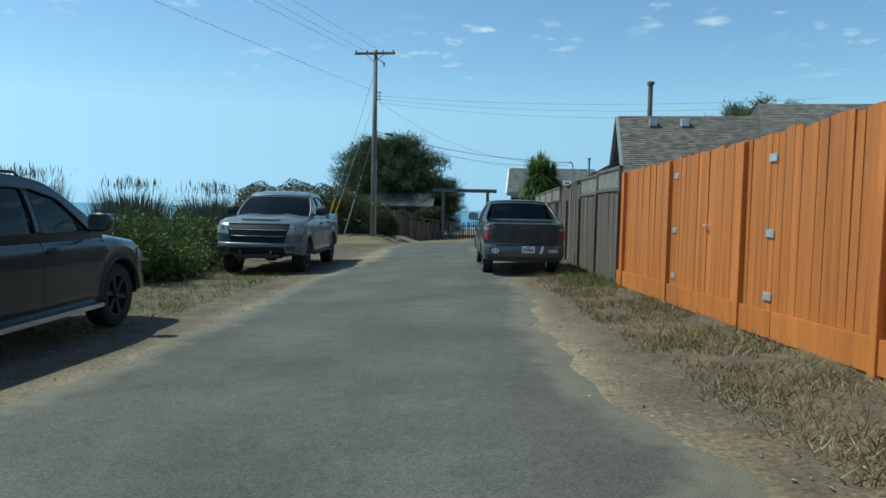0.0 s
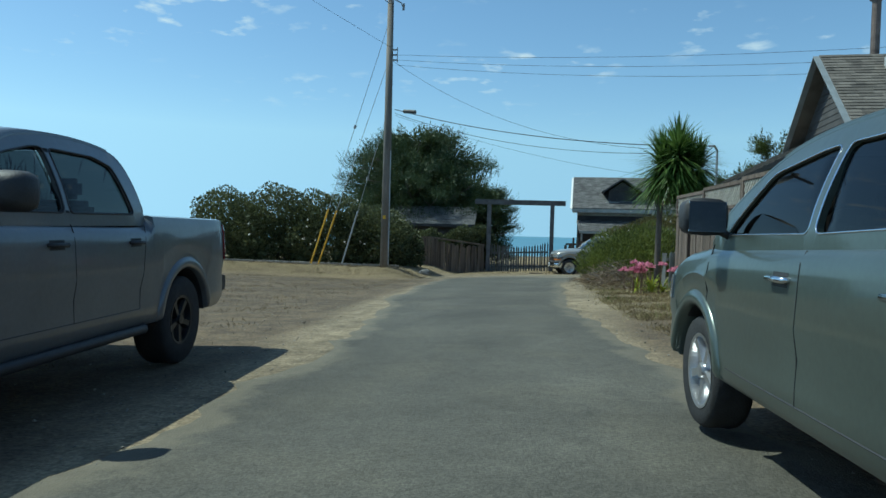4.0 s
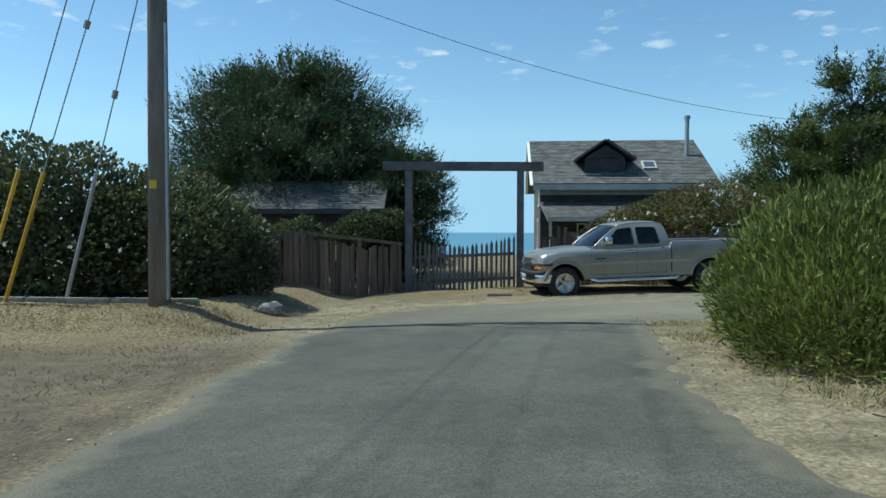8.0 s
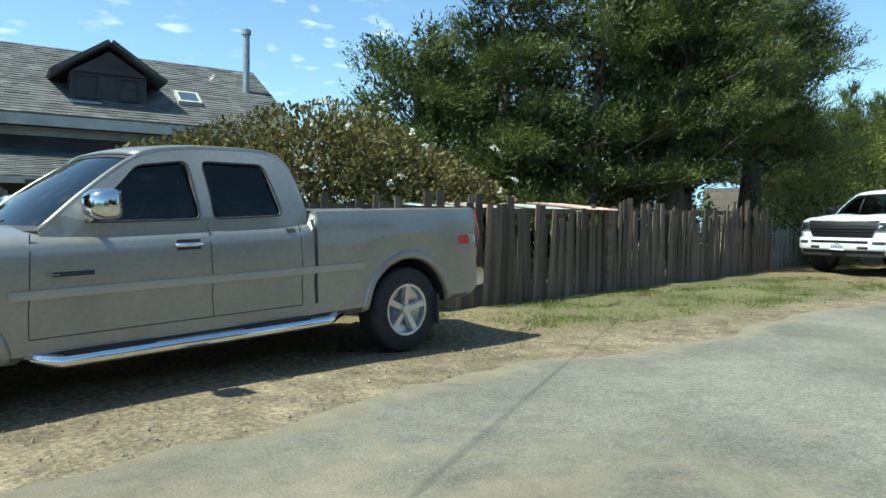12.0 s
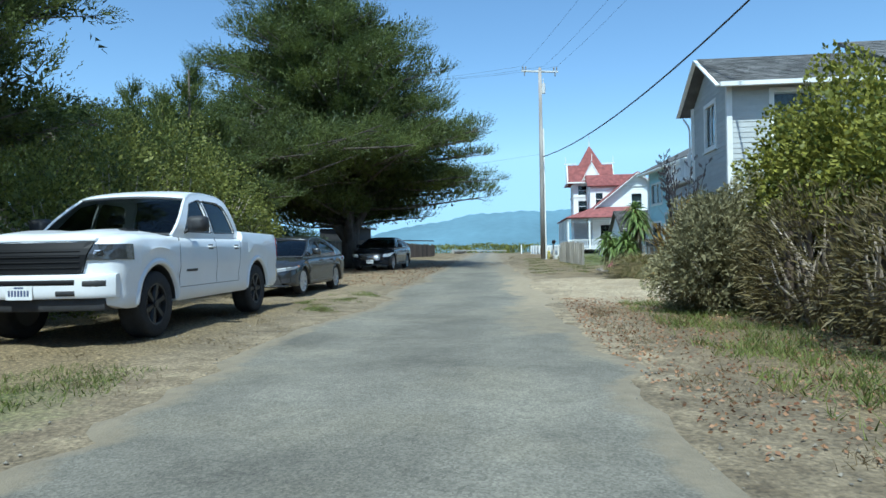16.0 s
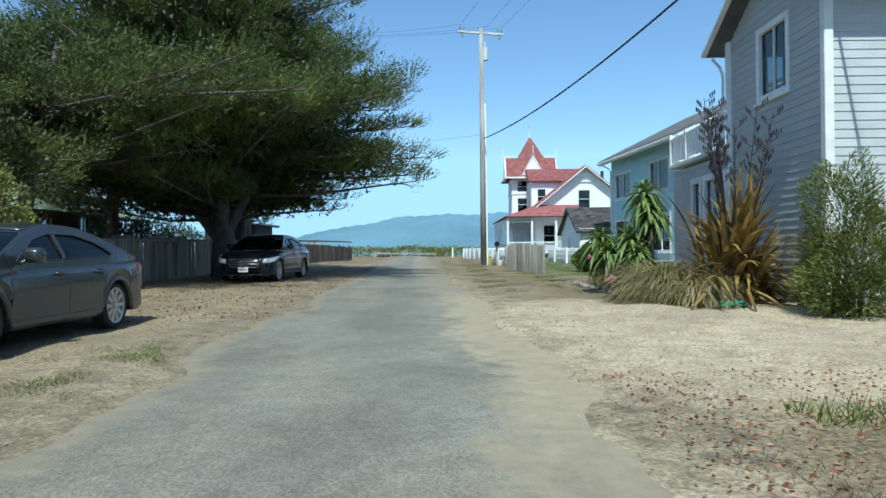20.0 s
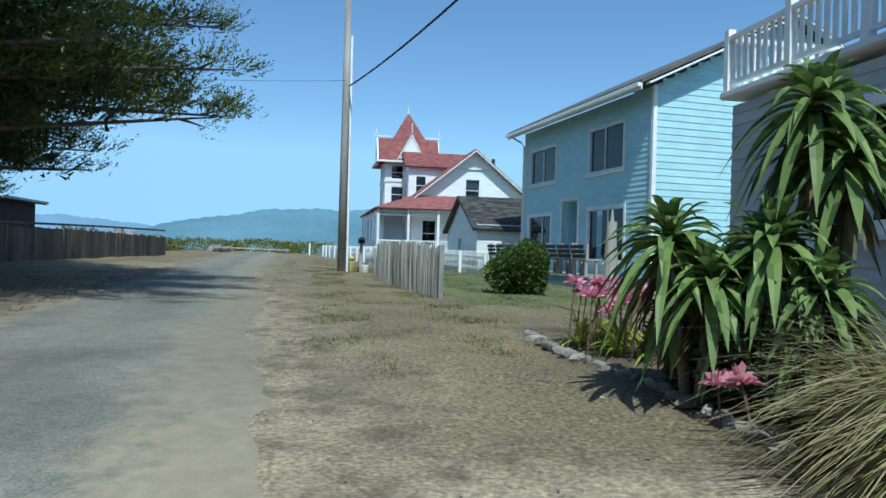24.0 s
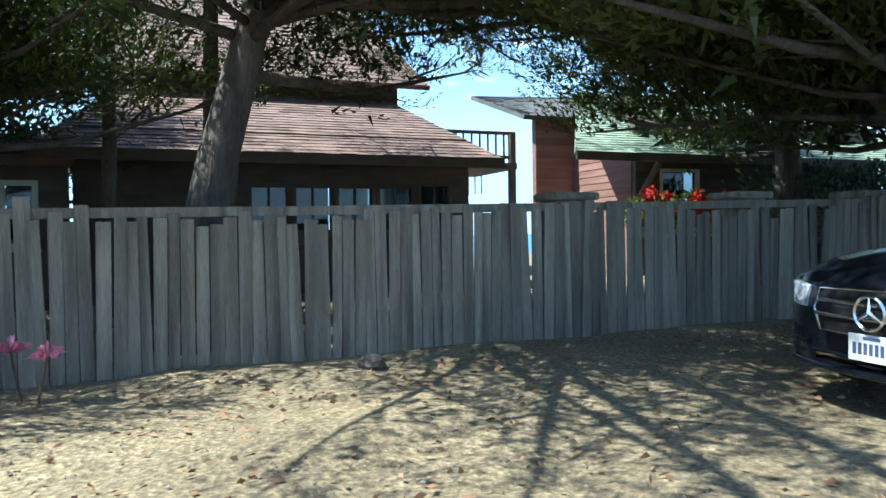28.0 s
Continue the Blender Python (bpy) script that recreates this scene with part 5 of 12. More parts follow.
def mirror(ob, B, x, z, yb, paint, big=1.0):
    """Rounded wing mirrors with the glass facing back."""
    for sg in (1, -1):
        bm = bmesh.new()
        m = Matrix.Translation((x, sg * (yb + 0.13 * big), z + 0.09 * big)) @ Matrix.Rotation(radians(sg * 8), 4, "Z")
        rings = []
        for u, k in ((0.075, 0.45), (0.06, 0.72), (0.02, 0.95), (-0.04, 1.0), (-0.065, 0.97)):
            rings.append([bm.verts.new(m @ Vector((u * big, 0.105 * big * k * math.copysign(abs(math.cos(a)) ** 0.55, math.cos(a)), 0.085 * big * k * math.copysign(abs(math.sin(a)) ** 0.55, math.sin(a))))) for a in [2 * math.pi * i / 16 for i in range(16)]])
        for r0, r1 in zip(rings, rings[1:]):
            for i in range(16):
                bm.faces.new((r0[i], r0[(i + 1) % 16], r1[(i + 1) % 16], r1[i]))
        bm.faces.new(rings[0])
        bm.faces.new(rings[-1][::-1])
        tube(bm, [(x + 0.02, sg * (yb - 0.05), z - 0.01), (x + 0.01, sg * (yb + 0.06), z + 0.03 * big)], [0.028, 0.02], 6)
        bmesh.ops.recalc_face_normals(bm, faces=bm.faces)
        mo = part("wing_mirror", bm, paint, ob, smooth=True)
        gm = bmesh.new()
        box(gm, -0.072 * big, -0.068 * big, -0.088 * big, 0.088 * big, -0.068 * big, 0.068 * big, m=m)
        part("mirror_glass", gm, CHROME, mo)


def plate(ob, x, z, facing, y=0.0, w=0.305, h=0.155):
    m = pose(x, y, z, 0, 0, 0 if facing > 0 else 180)
    p = part("number_plate", one_box(0.0, 0.008, -w / 2, w / 2, 0, h, 0.002), PLATE, ob, m=m)
    bm = bmesh.new()
    for i in range(7):
        y0 = -w * 0.40 + i * w * 0.117
        box(bm, 0.008, 0.0095, y0, y0 + w * 0.075, h * 0.25, h * 0.68)
    box(bm, 0.008, 0.0095, -w * 0.18, w * 0.18, h * 0.80, h * 0.92)
    part("lettering_bar", bm, PLATE_INK, p)


def wipers(ob, a, yb):
    for y in (-yb * 0.45, yb * 0.2):
        bm = bmesh.new()
        tube(bm, [(a[0] + 0.10, y - 0.25, a[1] + 0.03), (a[0] + 0.09, y + 0.28, a[1] + 0.055)], 0.008, 5)
        part("wiper", bm, TRIM, ob)


def handles(ob, B, spots, z, material):
    for x in spots:
        for sg in (1, -1):
            bm = bmesh.new()
            y = sg * B.side(x, z)
            tube(bm, [(x - 0.105, y - sg * 0.01, z), (x - 0.085, y + sg * 0.028, z), (x + 0.085, y + sg * 0.028, z), (x + 0.105, y - sg * 0.01, z)], [0.014, 0.016, 0.016, 0.014], 6)
            h = part("door_handle", bm, material, ob, smooth=True)
            part("handle_cup", B.patch(x - 0.085, x + 0.085, z - 0.035, z + 0.035, 0.0015, sg, 2, 2), TRIM, h)


def seams(ob, B, xs, z0, z1):
    """The shut lines of the doors; a place may be a pair that leans from foot to top."""
    for x in xs:
        for sg in (1, -1):
            bm = bmesh.new()
            pts = []
            for k in range(13):
                z = z0 + (z1 - z0) * k / 12
                xx = x if not isinstance(x, tuple) else x[0] + (x[1] - x[0]) * (k / 12) ** 1.5
                pts.append((xx, sg * (B.side(xx, z) - 0.001), z))
            tube(bm, pts, 0.0045, 4)
            part("door_seam", bm, TRIM, ob)
    ends = [x[0] if isinstance(x, tuple) else x for x in xs]
    for sg in (1, -1):
        bm = bmesh.new()
        tube(bm, [(x, sg * (B.side(x, z0) - 0.001), z0) for x in np.linspace(min(ends), max(ends), 12)], 0.0045, 4)
        part("sill_seam", bm, TRIM, ob)


def door_moulding(ob, B, x0, x1, z, h, material):
    for sg in (1, -1):
        part("side_moulding", B.patch(x0, x1, z, z + h, 0.014, sg, 10, 2), material, ob)


def flares(ob, B, material, out=0.03, w=0.06):
    """Lips round the wheel arches, and the dark liner inside them."""
    for xw in (B.wb / 2, -B.wb / 2):
        for sg in (1, -1):
            bm, lb = bmesh.new(), bmesh.new()
            prev = lprev = None
            for k in range(25):
                a = math.pi * (0.02 + 0.96 * k / 24)
                row = []
                for r, o in ((B.ra - 0.004, -0.05), (B.ra - 0.004, out * 0.8), (B.ra + w * 0.25, out), (B.ra + w * 0.65, out * 0.8), (B.ra + w, 0.0), (B.ra + w, -0.03)):
                    x, z = xw + r * math.cos(a), B.wr + r * math.sin(a)
                    z = max(z, B.sill + 0.02)
                    row.append(bm.verts.new((x, sg * (B.side(min(max(x, B.xr), B.xf), max(z, B.bottom(x) + 0.02)) + o), z)))
                lr = [lb.verts.new((xw + (B.ra - 0.008) * math.cos(a), sg * y, max(B.wr + (B.ra - 0.008) * math.sin(a), B.sill))) for y in (B.hw - 0.05, B.hw * 0.55)]
                if prev:
                    for i in range(5):
                        bm.faces.new((prev[i], prev[i + 1], row[i + 1], row[i]))
                    lb.faces.new((lprev[0], lprev[1], lr[1], lr[0]))
                prev, lprev = row, lr
            bmesh.ops.recalc_face_normals(bm, faces=bm.faces)
            lip = part("arch_lip", bm, material, ob, smooth=True)
            part("arch_liner", lb, TRIM, lip, smooth=True)


def paint_mat(name, color, metal=0.35, rough=0.35, dust=0.12):
    return mat(name, color, rough, dust, 1.3, 30, 0.02, metal=metal, coat=0.5, rand=0.0)


# ---- the parked vehicles ----
def vehicle(name, label, category, m, B, paint, glass, wheels, bonnet, **cabspec):
    ob = thing(name, label, category, m)
    part("body", B.build(), paint, ob)
    part("bonnet", B.lid(*bonnet), paint, ob)
    cab(ob, paint, glass=glass, **cabspec)
    add_wheels(ob, B, *wheels)
    return ob


def car_pose(x, y, yaw):
    return pose(x, y, gz(x, y) + 0.005, 0, 0, yaw)


def pair(sg, a, b):
    return min(sg * a, sg * b), max(sg * a, sg * b)


def silver_pickup():
    paint = paint_mat("pewter_paint", (0.30, 0.285, 0.255), 0.55, 0.38)
    B = Body(3.645, 1.98, 0.70, 1.02, 0.385, [(-2.84, 1.25), (-2.80, 1.29), (-0.84, 1.30), (-0.80, 1.23), (1.0, 1.21), (1.5, 1.205), (2.0, 1.175), (2.30, 1.13), (2.43, 1.08), (2.50, 1.00), (2.52, 0.90)], 0.42, (-2.80, -0.86, 0.86), nose=0.10, nose_len=0.7, waist=0.03, bow=0.13, corner=0.16, tuck=0.07, arch=1.22)
    ob = vehicle("pickup_truck", "pewter extended-cab pickup parked on the gravel by the gate", "pickup truck", pose(-0.98, 50.17, -0.95, 0, 2.1, 191.5), B, paint, TINTED, (0.27, 0.60, 5, ALLOY), (1.10, 2.40, (0.86, 0.80), 0.010, 0.02),
                 rail=((1.10, 1.20), (0.80, 1.45), (0.44, 1.68), (0.12, 1.745), (-0.30, 1.755), (-0.58, 1.735), (-0.71, 1.66), (-0.77, 1.45), (-0.80, 1.22)), roof=(2, 5), belt=((-0.80, 1.22), (1.10, 1.20)), yb=0.925, yr=0.70,
                 wins=(((0.86, 1.25), (0.46, 1.625), (0.10, 1.665), (0.085, 1.25)), ((-0.015, 1.25), (-0.005, 1.665), (-0.50, 1.65), (-0.575, 1.26))))
    flares(ob, B, paint, 0.026, 0.07)
    mirror(ob, B, 0.80, 1.26, 0.93, CHROME, 1.15)
    door_moulding(ob, B, -1.30, 1.30, 0.80, 0.055, mat("moulding_grey", (0.36, 0.35, 0.33), 0.4, 0.05, 5, 40, 0, metal=0.4))
    seams(ob, B, (-0.70, 0.04, (1.20, 1.16)), 0.56, 1.19)
    handles(ob, B, (0.20,), 1.08, CHROME)
    # gap between the cab and the bed
    for sg in (1, -1):
        gap = bmesh.new()
        tube(gap, [(-0.83, sg * (B.side(-0.83, z) - 0.006), z) for z in np.linspace(0.56, 1.22, 10)], 0.018, 5)
        part("cab_gap", gap, TRIM, ob)
        bm = bmesh.new()
        tube(bm, [(1.25, sg * 0.90, 0.46), (1.05, sg * 1.02, 0.41), (-0.9, sg * 1.02, 0.41), (-1.12, sg * 0.90, 0.46)], 0.045, 10)
        rb = part("running_board", bm, CHROME, ob, smooth=True)
        for x in (0.75, -0.45):
            part("step_pad", one_box(x - 0.28, x + 0.28, *pair(sg, 0.985, 1.045), 0.445, 0.462, 0.006), TRIM, rb)
        part("headlamp", B.patch(2.20, 2.515, 0.865, 0.965, 0.012, sg, 10), LAMP, ob)
        part("headlamp_front", B.panel([(sg * 0.40, 0.865), (sg * 0.80, 0.865), (sg * 0.80, 0.965), (sg * 0.40, 0.965)], 0.018), LAMP, ob)
        part("side_lamp", B.patch(2.26, 2.515, 0.735, 0.795, 0.012, sg, 10), AMBER, ob, "amber lens")
        part("turn_lamp", B.panel([(sg * 0.62, 0.735), (sg * 0.80, 0.735), (sg * 0.80, 0.795), (sg * 0.62, 0.795)], 0.018), AMBER, ob, "amber lens")
        part("lamp_frame", B.patch(2.16, 2.518, 0.812, 0.858, 0.014, sg, 10, 2), TRIM, ob)
        tl = part("tail_lamp", B.patch(-2.855, -2.735, 0.90, 1.26, 0.014, sg, 6, 6), REDLENS, ob)
        part("turn_lens", B.patch(-2.857, -2.745, 1.03, 1.105, 0.017, sg, 6, 2), AMBER, tl)
        part("reverse_lens", B.patch(-2.857, -2.745, 0.975, 1.025, 0.017, sg, 6, 2), LAMP, tl)
        part("badge", B.patch(-2.59, -2.44, 0.95, 1.03, 0.004, sg, 4, 2), mat("badge_red", (0.60, 0.03, 0.03), 0.4, 0.1, 10, 40, 0), ob, "red badge")
        part("badge_bar", B.patch(-2.71, -2.595, 0.95, 1.03, 0.004, sg, 4, 2), CHROME, ob, "silver badge")
        part("door_badge", B.patch(0.82, 1.06, 0.925, 0.955, 0.004, sg, 4, 2), TRIM, ob)
        part("door_emblem", B.patch(1.02, 1.10, 0.935, 0.945, 0.006, sg, 2, 2), CHROME, ob)
        part("pillar_badge", B.patch(-0.66, -0.58, 1.13, 1.16, 0.004, sg, 2, 2), TRIM, ob)
        fl = bmesh.new()
        box(fl, -1.98 - 0.20, -1.98 - 0.17, *pair(sg, 0.78, 0.98), 0.22, 0.5, 0.004)
        part("mud_flap", fl, TRIM, ob)
    part("grille", B.panel([(-0.40, 0.70), (0.40, 0.70), (0.40, 0.99), (-0.40, 0.99)], 0.008, ny=16), TRIM, ob, "black grille")
    part("grille_bar", B.cross_bar(-0.66, 0.66, 0.812, 0.858, 0.030), CHROME, ob)
    part("grille_foot", B.panel([(-0.76, 0.68), (0.76, 0.68), (0.76, 0.72), (-0.76, 0.72)], 0.006, ny=16), TRIM, ob)
    part("front_bumper", B.cross_bar(-0.93, 0.93, 0.40, 0.60, 0.085, depth=0.25), CHROME, ob, "chrome bumper")
    part("bumper_cap", B.cross_bar(-0.94, 0.94, 0.595, 0.685, 0.075, depth=0.25), TRIM, ob)
    part("air_dam", B.cross_bar(-0.80, 0.80, 0.32, 0.40, 0.02, depth=0.2), TRIM, ob)
    part("rear_bumper", B.cross_bar(-0.92, 0.92, 0.52, 0.70, 0.11, -1), CHROME, ob)
    part("tailgate", B.panel([(-0.72, 0.74), (0.72, 0.74), (0.72, 1.26), (-0.72, 1.26)], 0.012, -1), paint, ob)
    plate(ob, B.end_x(0, 0.5) + 0.088, 0.43, 1)
    wipers(ob, (1.10, 1.21), 0.9)
    return ob


def white_pickup():
    paint = paint_mat("white_paint", (0.80, 0.81, 0.82), 0.0, 0.3, 0.04)
    gloss = mat("grille_gloss", (0.008, 0.008, 0.009), 0.55, 0.1, 9, 60, 0, spec=0.3)
    smoked = mat("smoked_lens", (0.045, 0.047, 0.05), 0.1, 0.3, 20, 90, 0.1, coat=1.0)
    B = Body(3.57, 2.08, 1.05, 1.20, 0.42, [(-2.98, 1.34), (-2.94, 1.38), (-1.06, 1.40), (-1.02, 1.32), (1.15, 1.30), (1.6, 1.32), (2.2, 1.315), (2.50, 1.29), (2.68, 1.25), (2.78, 1.19), (2.84, 1.06)], 0.42, (-2.94, -1.08, 0.90), nose=0.06, nose_len=0.7, waist=0.03, bow=0.16, corner=0.24, arch=1.20)
    ob = vehicle("pickup_truck", "white crew-cab pickup with a black grille on the verge", "pickup truck", car_pose(16.30, 52.42, 181.5), B, paint, TINTED, (0.30, 0.62, 6, DARK_RIM), (1.22, 2.72, (0.84, 0.74), 0.012, 0.035),
                 rail=((1.25, 1.29), (0.92, 1.55), (0.52, 1.82), (0.15, 1.92), (-0.35, 1.935), (-0.78, 1.90), (-0.95, 1.80), (-1.02, 1.55), (-1.06, 1.32)), roof=(2, 5), belt=((-1.06, 1.33), (1.25, 1.29)), yb=0.965, yr=0.73,
                 wins=(((0.95, 1.345), (0.50, 1.76), (0.15, 1.835), (0.06, 1.835), (0.045, 1.345)), ((-0.015, 1.345), (-0.005, 1.835), (-0.55, 1.83), (-0.74, 1.78), (-0.86, 1.36))),
                 pillar=(((0.035, 1.345), (-0.01, 1.345), (0.0, 1.83), (0.055, 1.83)),))
    flares(ob, B, paint, 0.022, 0.07)
    mirror(ob, B, 0.92, 1.33, 0.965, TRIM, 1.35)
    seams(ob, B, ((-0.86, -0.98), 0.02, (1.24, 1.20)), 0.60, 1.27)
    handles(ob, B, (0.22, -0.78), 1.14, paint)
    gr = part("grille", B.panel([(-0.62, 0.84), (0.62, 0.84), (0.74, 1.19), (-0.74, 1.19)], 0.03, ny=20), gloss, ob, "black honeycomb grille")
    for z in (0.90, 0.96, 1.02, 1.08):
        part("grille_slat", B.cross_bar(-0.62, 0.62, z, z + 0.018, 0.042), gloss, gr)
    part("grille_brow", B.cross_bar(-0.75, 0.75, 1.195, 1.235, 0.045), paint, ob)
    part("front_bumper", B.cross_bar(-0.97, 0.97, 0.56, 0.835, 0.10, depth=0.3, round_=0.35), paint, ob)
    part("air_intake", B.cross_bar(-0.60, 0.60, 0.70, 0.785, 0.108), gloss, ob)
    part("air_dam", B.cross_bar(-0.86, 0.86, 0.42, 0.56, 0.03, depth=0.25), TRIM, ob)
    for sg in (1, -1):
        part("headlamp", B.patch(2.46, 2.825, (0.985, 1.0), (1.17, 1.165), 0.014, sg, 12), smoked, ob, "smoked headlamp")
        part("headlamp_front", B.panel([(sg * 0.68, 0.99), (sg * 0.94, 0.985), (sg * 0.94, 1.165), (sg * 0.75, 1.17)], 0.022), smoked, ob)
        part("lamp_bead", B.panel([(sg * 0.76, 1.03), (sg * 0.86, 1.03), (sg * 0.86, 1.10), (sg * 0.76, 1.10)], 0.026), CHROME, ob)
        part("fog_lamp", B.cross_bar(*pair(sg, 0.68, 0.90), 0.68, 0.775, 0.106, ny=8), TRIM, ob)
        part("tow_slot", B.cross_bar(*pair(sg, 0.40, 0.60), 0.585, 0.665, 0.106, ny=6), TRIM, ob)
        part("hood_vent", one_box(1.60, 1.92, *pair(sg, 0.56, 0.68), 1.345, 1.368, 0.01), TRIM, ob)
        part("tail_lamp", B.patch(-2.985, -2.84, 0.96, 1.32, 0.014, sg, 6, 6), REDLENS, ob)
        part("door_badge", B.patch(0.70, 1.04, 0.80, 0.835, 0.006, sg, 4, 2), TRIM, ob)
        part("fuel_flap", B.patch(-1.50, -1.32, 1.05, 1.23, 0.003, sg, 4, 4), paint, ob)
    part("rear_bumper", B.cross_bar(-0.96, 0.96, 0.56, 0.74, 0.12, -1), CHROME, ob)
    part("tailgate", B.panel([(-0.76, 0.78), (0.76, 0.78), (0.76, 1.35), (-0.76, 1.35)], 0.012, -1), paint, ob)
    plate(ob, B.end_x(0, 0.7) + 0.105, 0.56, 1, w=0.31)
    wipers(ob, (1.25, 1.30), 0.94)
    return ob


def grey_pickup():
    paint = paint_mat("silver_paint", (0.13, 0.138, 0.147), 0.35, 0.36)
    black = mat("grille_black", (0.010, 0.010, 0.011), 0.6, 0.1, 9, 60, 0, spec=0.25)
    B = Body(3.70, 2.03, 1.0, 1.14, 0.43, [(-2.98, 1.38), (-2.94, 1.42), (-1.16, 1.43), (-1.12, 1.37), (1.15, 1.38), (1.6, 1.40), (2.2, 1.37), (2.50, 1.32), (2.68, 1.25), (2.78, 1.17), (2.85, 1.02)], 0.48, (-2.94, -1.18, 0.94), nose=0.05, nose_len=0.7, waist=0.03, bow=0.17, corner=0.24, arch=1.20)
    ob = vehicle("pickup_truck", "silver-grey crew-cab pickup with a dark grille on the grass", "pickup truck", car_pose(-6.52, 20.7, -81.5) @ Matrix.Scale(1.04, 4), B, paint, TINTED, (0.30, 0.55, 5, DARK_RIM), (1.25, 2.56, (0.84, 0.70), 0.012, 0.03),
                 rail=((1.30, 1.37), (0.98, 1.60), (0.56, 1.85), (0.20, 1.95), (-0.35, 1.975), (-0.82, 1.93), (-1.00, 1.82), (-1.09, 1.58), (-1.14, 1.38)), roof=(2, 5), belt=((-1.14, 1.39), (1.30, 1.37)), yb=0.945, yr=0.72,
                 wins=(((1.0, 1.42), (0.55, 1.79), (0.20, 1.87), (0.08, 1.875), (0.06, 1.42)), ((0.0, 1.42), (0.01, 1.875), (-0.55, 1.87), (-0.78, 1.81), (-0.92, 1.43))),
                 pillar=(((0.05, 1.42), (0.01, 1.42), (0.02, 1.87), (0.075, 1.87)),))
    flares(ob, B, paint, 0.03, 0.10)
    mirror(ob, B, 0.94, 1.40, 0.945, TRIM, 1.45)
    seams(ob, B, ((-0.92, -1.04), 0.03, (1.26, 1.22)), 0.64, 1.34)
    handles(ob, B, (0.24, -0.84), 1.20, TRIM)
    gr = part("grille", B.panel([(-0.60, 0.80), (0.60, 0.80), (0.72, 1.20), (-0.72, 1.20)], 0.03, ny=20), black, ob, "dark grille")
    part("grille_bar", B.cross_bar(-0.66, 0.66, 1.08, 1.105, 0.045), CHROME, gr)
    part("grille_bar", B.cross_bar(-0.60, 0.60, 0.945, 0.958, 0.042), ALLOY, gr)
    part("grille_brow", B.cross_bar(-0.70, 0.70, 1.205, 1.25, 0.04), paint, ob)
    part("hood_scoop", B.cross_bar(-0.44, 0.44, 1.285, 1.345, 0.03, depth=0.3), paint, ob)
    part("scoop_mouth", B.cross_bar(-0.40, 0.40, 1.30, 1.328, 0.038, depth=0.05), TRIM, ob)
    part("front_bumper", B.cross_bar(-0.95, 0.95, 0.62, 0.80, 0.09, depth=0.3), paint, ob)
    part("air_intake", B.cross_bar(-0.62, 0.62, 0.56, 0.74, 0.098), black, ob)
    part("skid_plate", B.cross_bar(-0.52, 0.52, 0.44, 0.56, 0.06, depth=0.25), TRIM, ob)
    for y in (-0.35, 0.35):
        bm = bmesh.new()
        x = B.end_x(y, 0.6)
        tube(bm, [(x, y, 0.60), (x + 0.13, y, 0.60), (x + 0.15, y, 0.56), (x + 0.10, y, 0.53)], 0.018, 6)
        part("tow_hook", bm, REDLENS, ob, "red tow hook", smooth=True)
    for sg in (1, -1):
        part("headlamp", B.patch(2.42, 2.83, (1.06, 0.99), (1.15, 1.19), 0.014, sg, 12), LAMP, ob)
        part("headlamp_front", B.panel([(sg * 0.64, 0.98), (sg * 0.92, 0.99), (sg * 0.92, 1.19), (sg * 0.74, 1.19)], 0.022), LAMP, ob)
        part("side_marker", B.patch(2.42, 2.50, 1.07, 1.14, 0.018, sg, 3, 2), AMBER, ob)
        part("fog_lamp", B.cross_bar(*pair(sg, 0.66, 0.86), 0.66, 0.74, 0.098, ny=8), TRIM, ob)
        part("tail_lamp", B.patch(-2.985, -2.85, 0.98, 1.36, 0.014, sg, 6, 6), REDLENS, ob)
        bm = bmesh.new()
        tube(bm, [(1.2, sg * 0.80, 0.52), (1.0, sg * 1.0, 0.46), (-1.0, sg * 1.0, 0.46), (-1.2, sg * 0.80, 0.52)], 0.04, 8)
        part("running_board", bm, TRIM, ob, smooth=True)
    part("rear_bumper", B.cross_bar(-0.95, 0.95, 0.62, 0.80, 0.13, -1), TRIM, ob)
    part("tailgate", B.panel([(-0.74, 0.82), (0.74, 0.82), (0.74, 1.38), (-0.74, 1.38)], 0.012, -1), paint, ob)
    bm = bmesh.new()
    tube(bm, [(0.22, 0.3, 1.97), (0.16, 0.3, 2.04), (0.08, 0.3, 2.05)], [0.03, 0.02, 0.008], 6)
    part("roof_antenna", bm, TRIM, ob)
    wipers(ob, (1.30, 1.38), 0.92)
    return ob


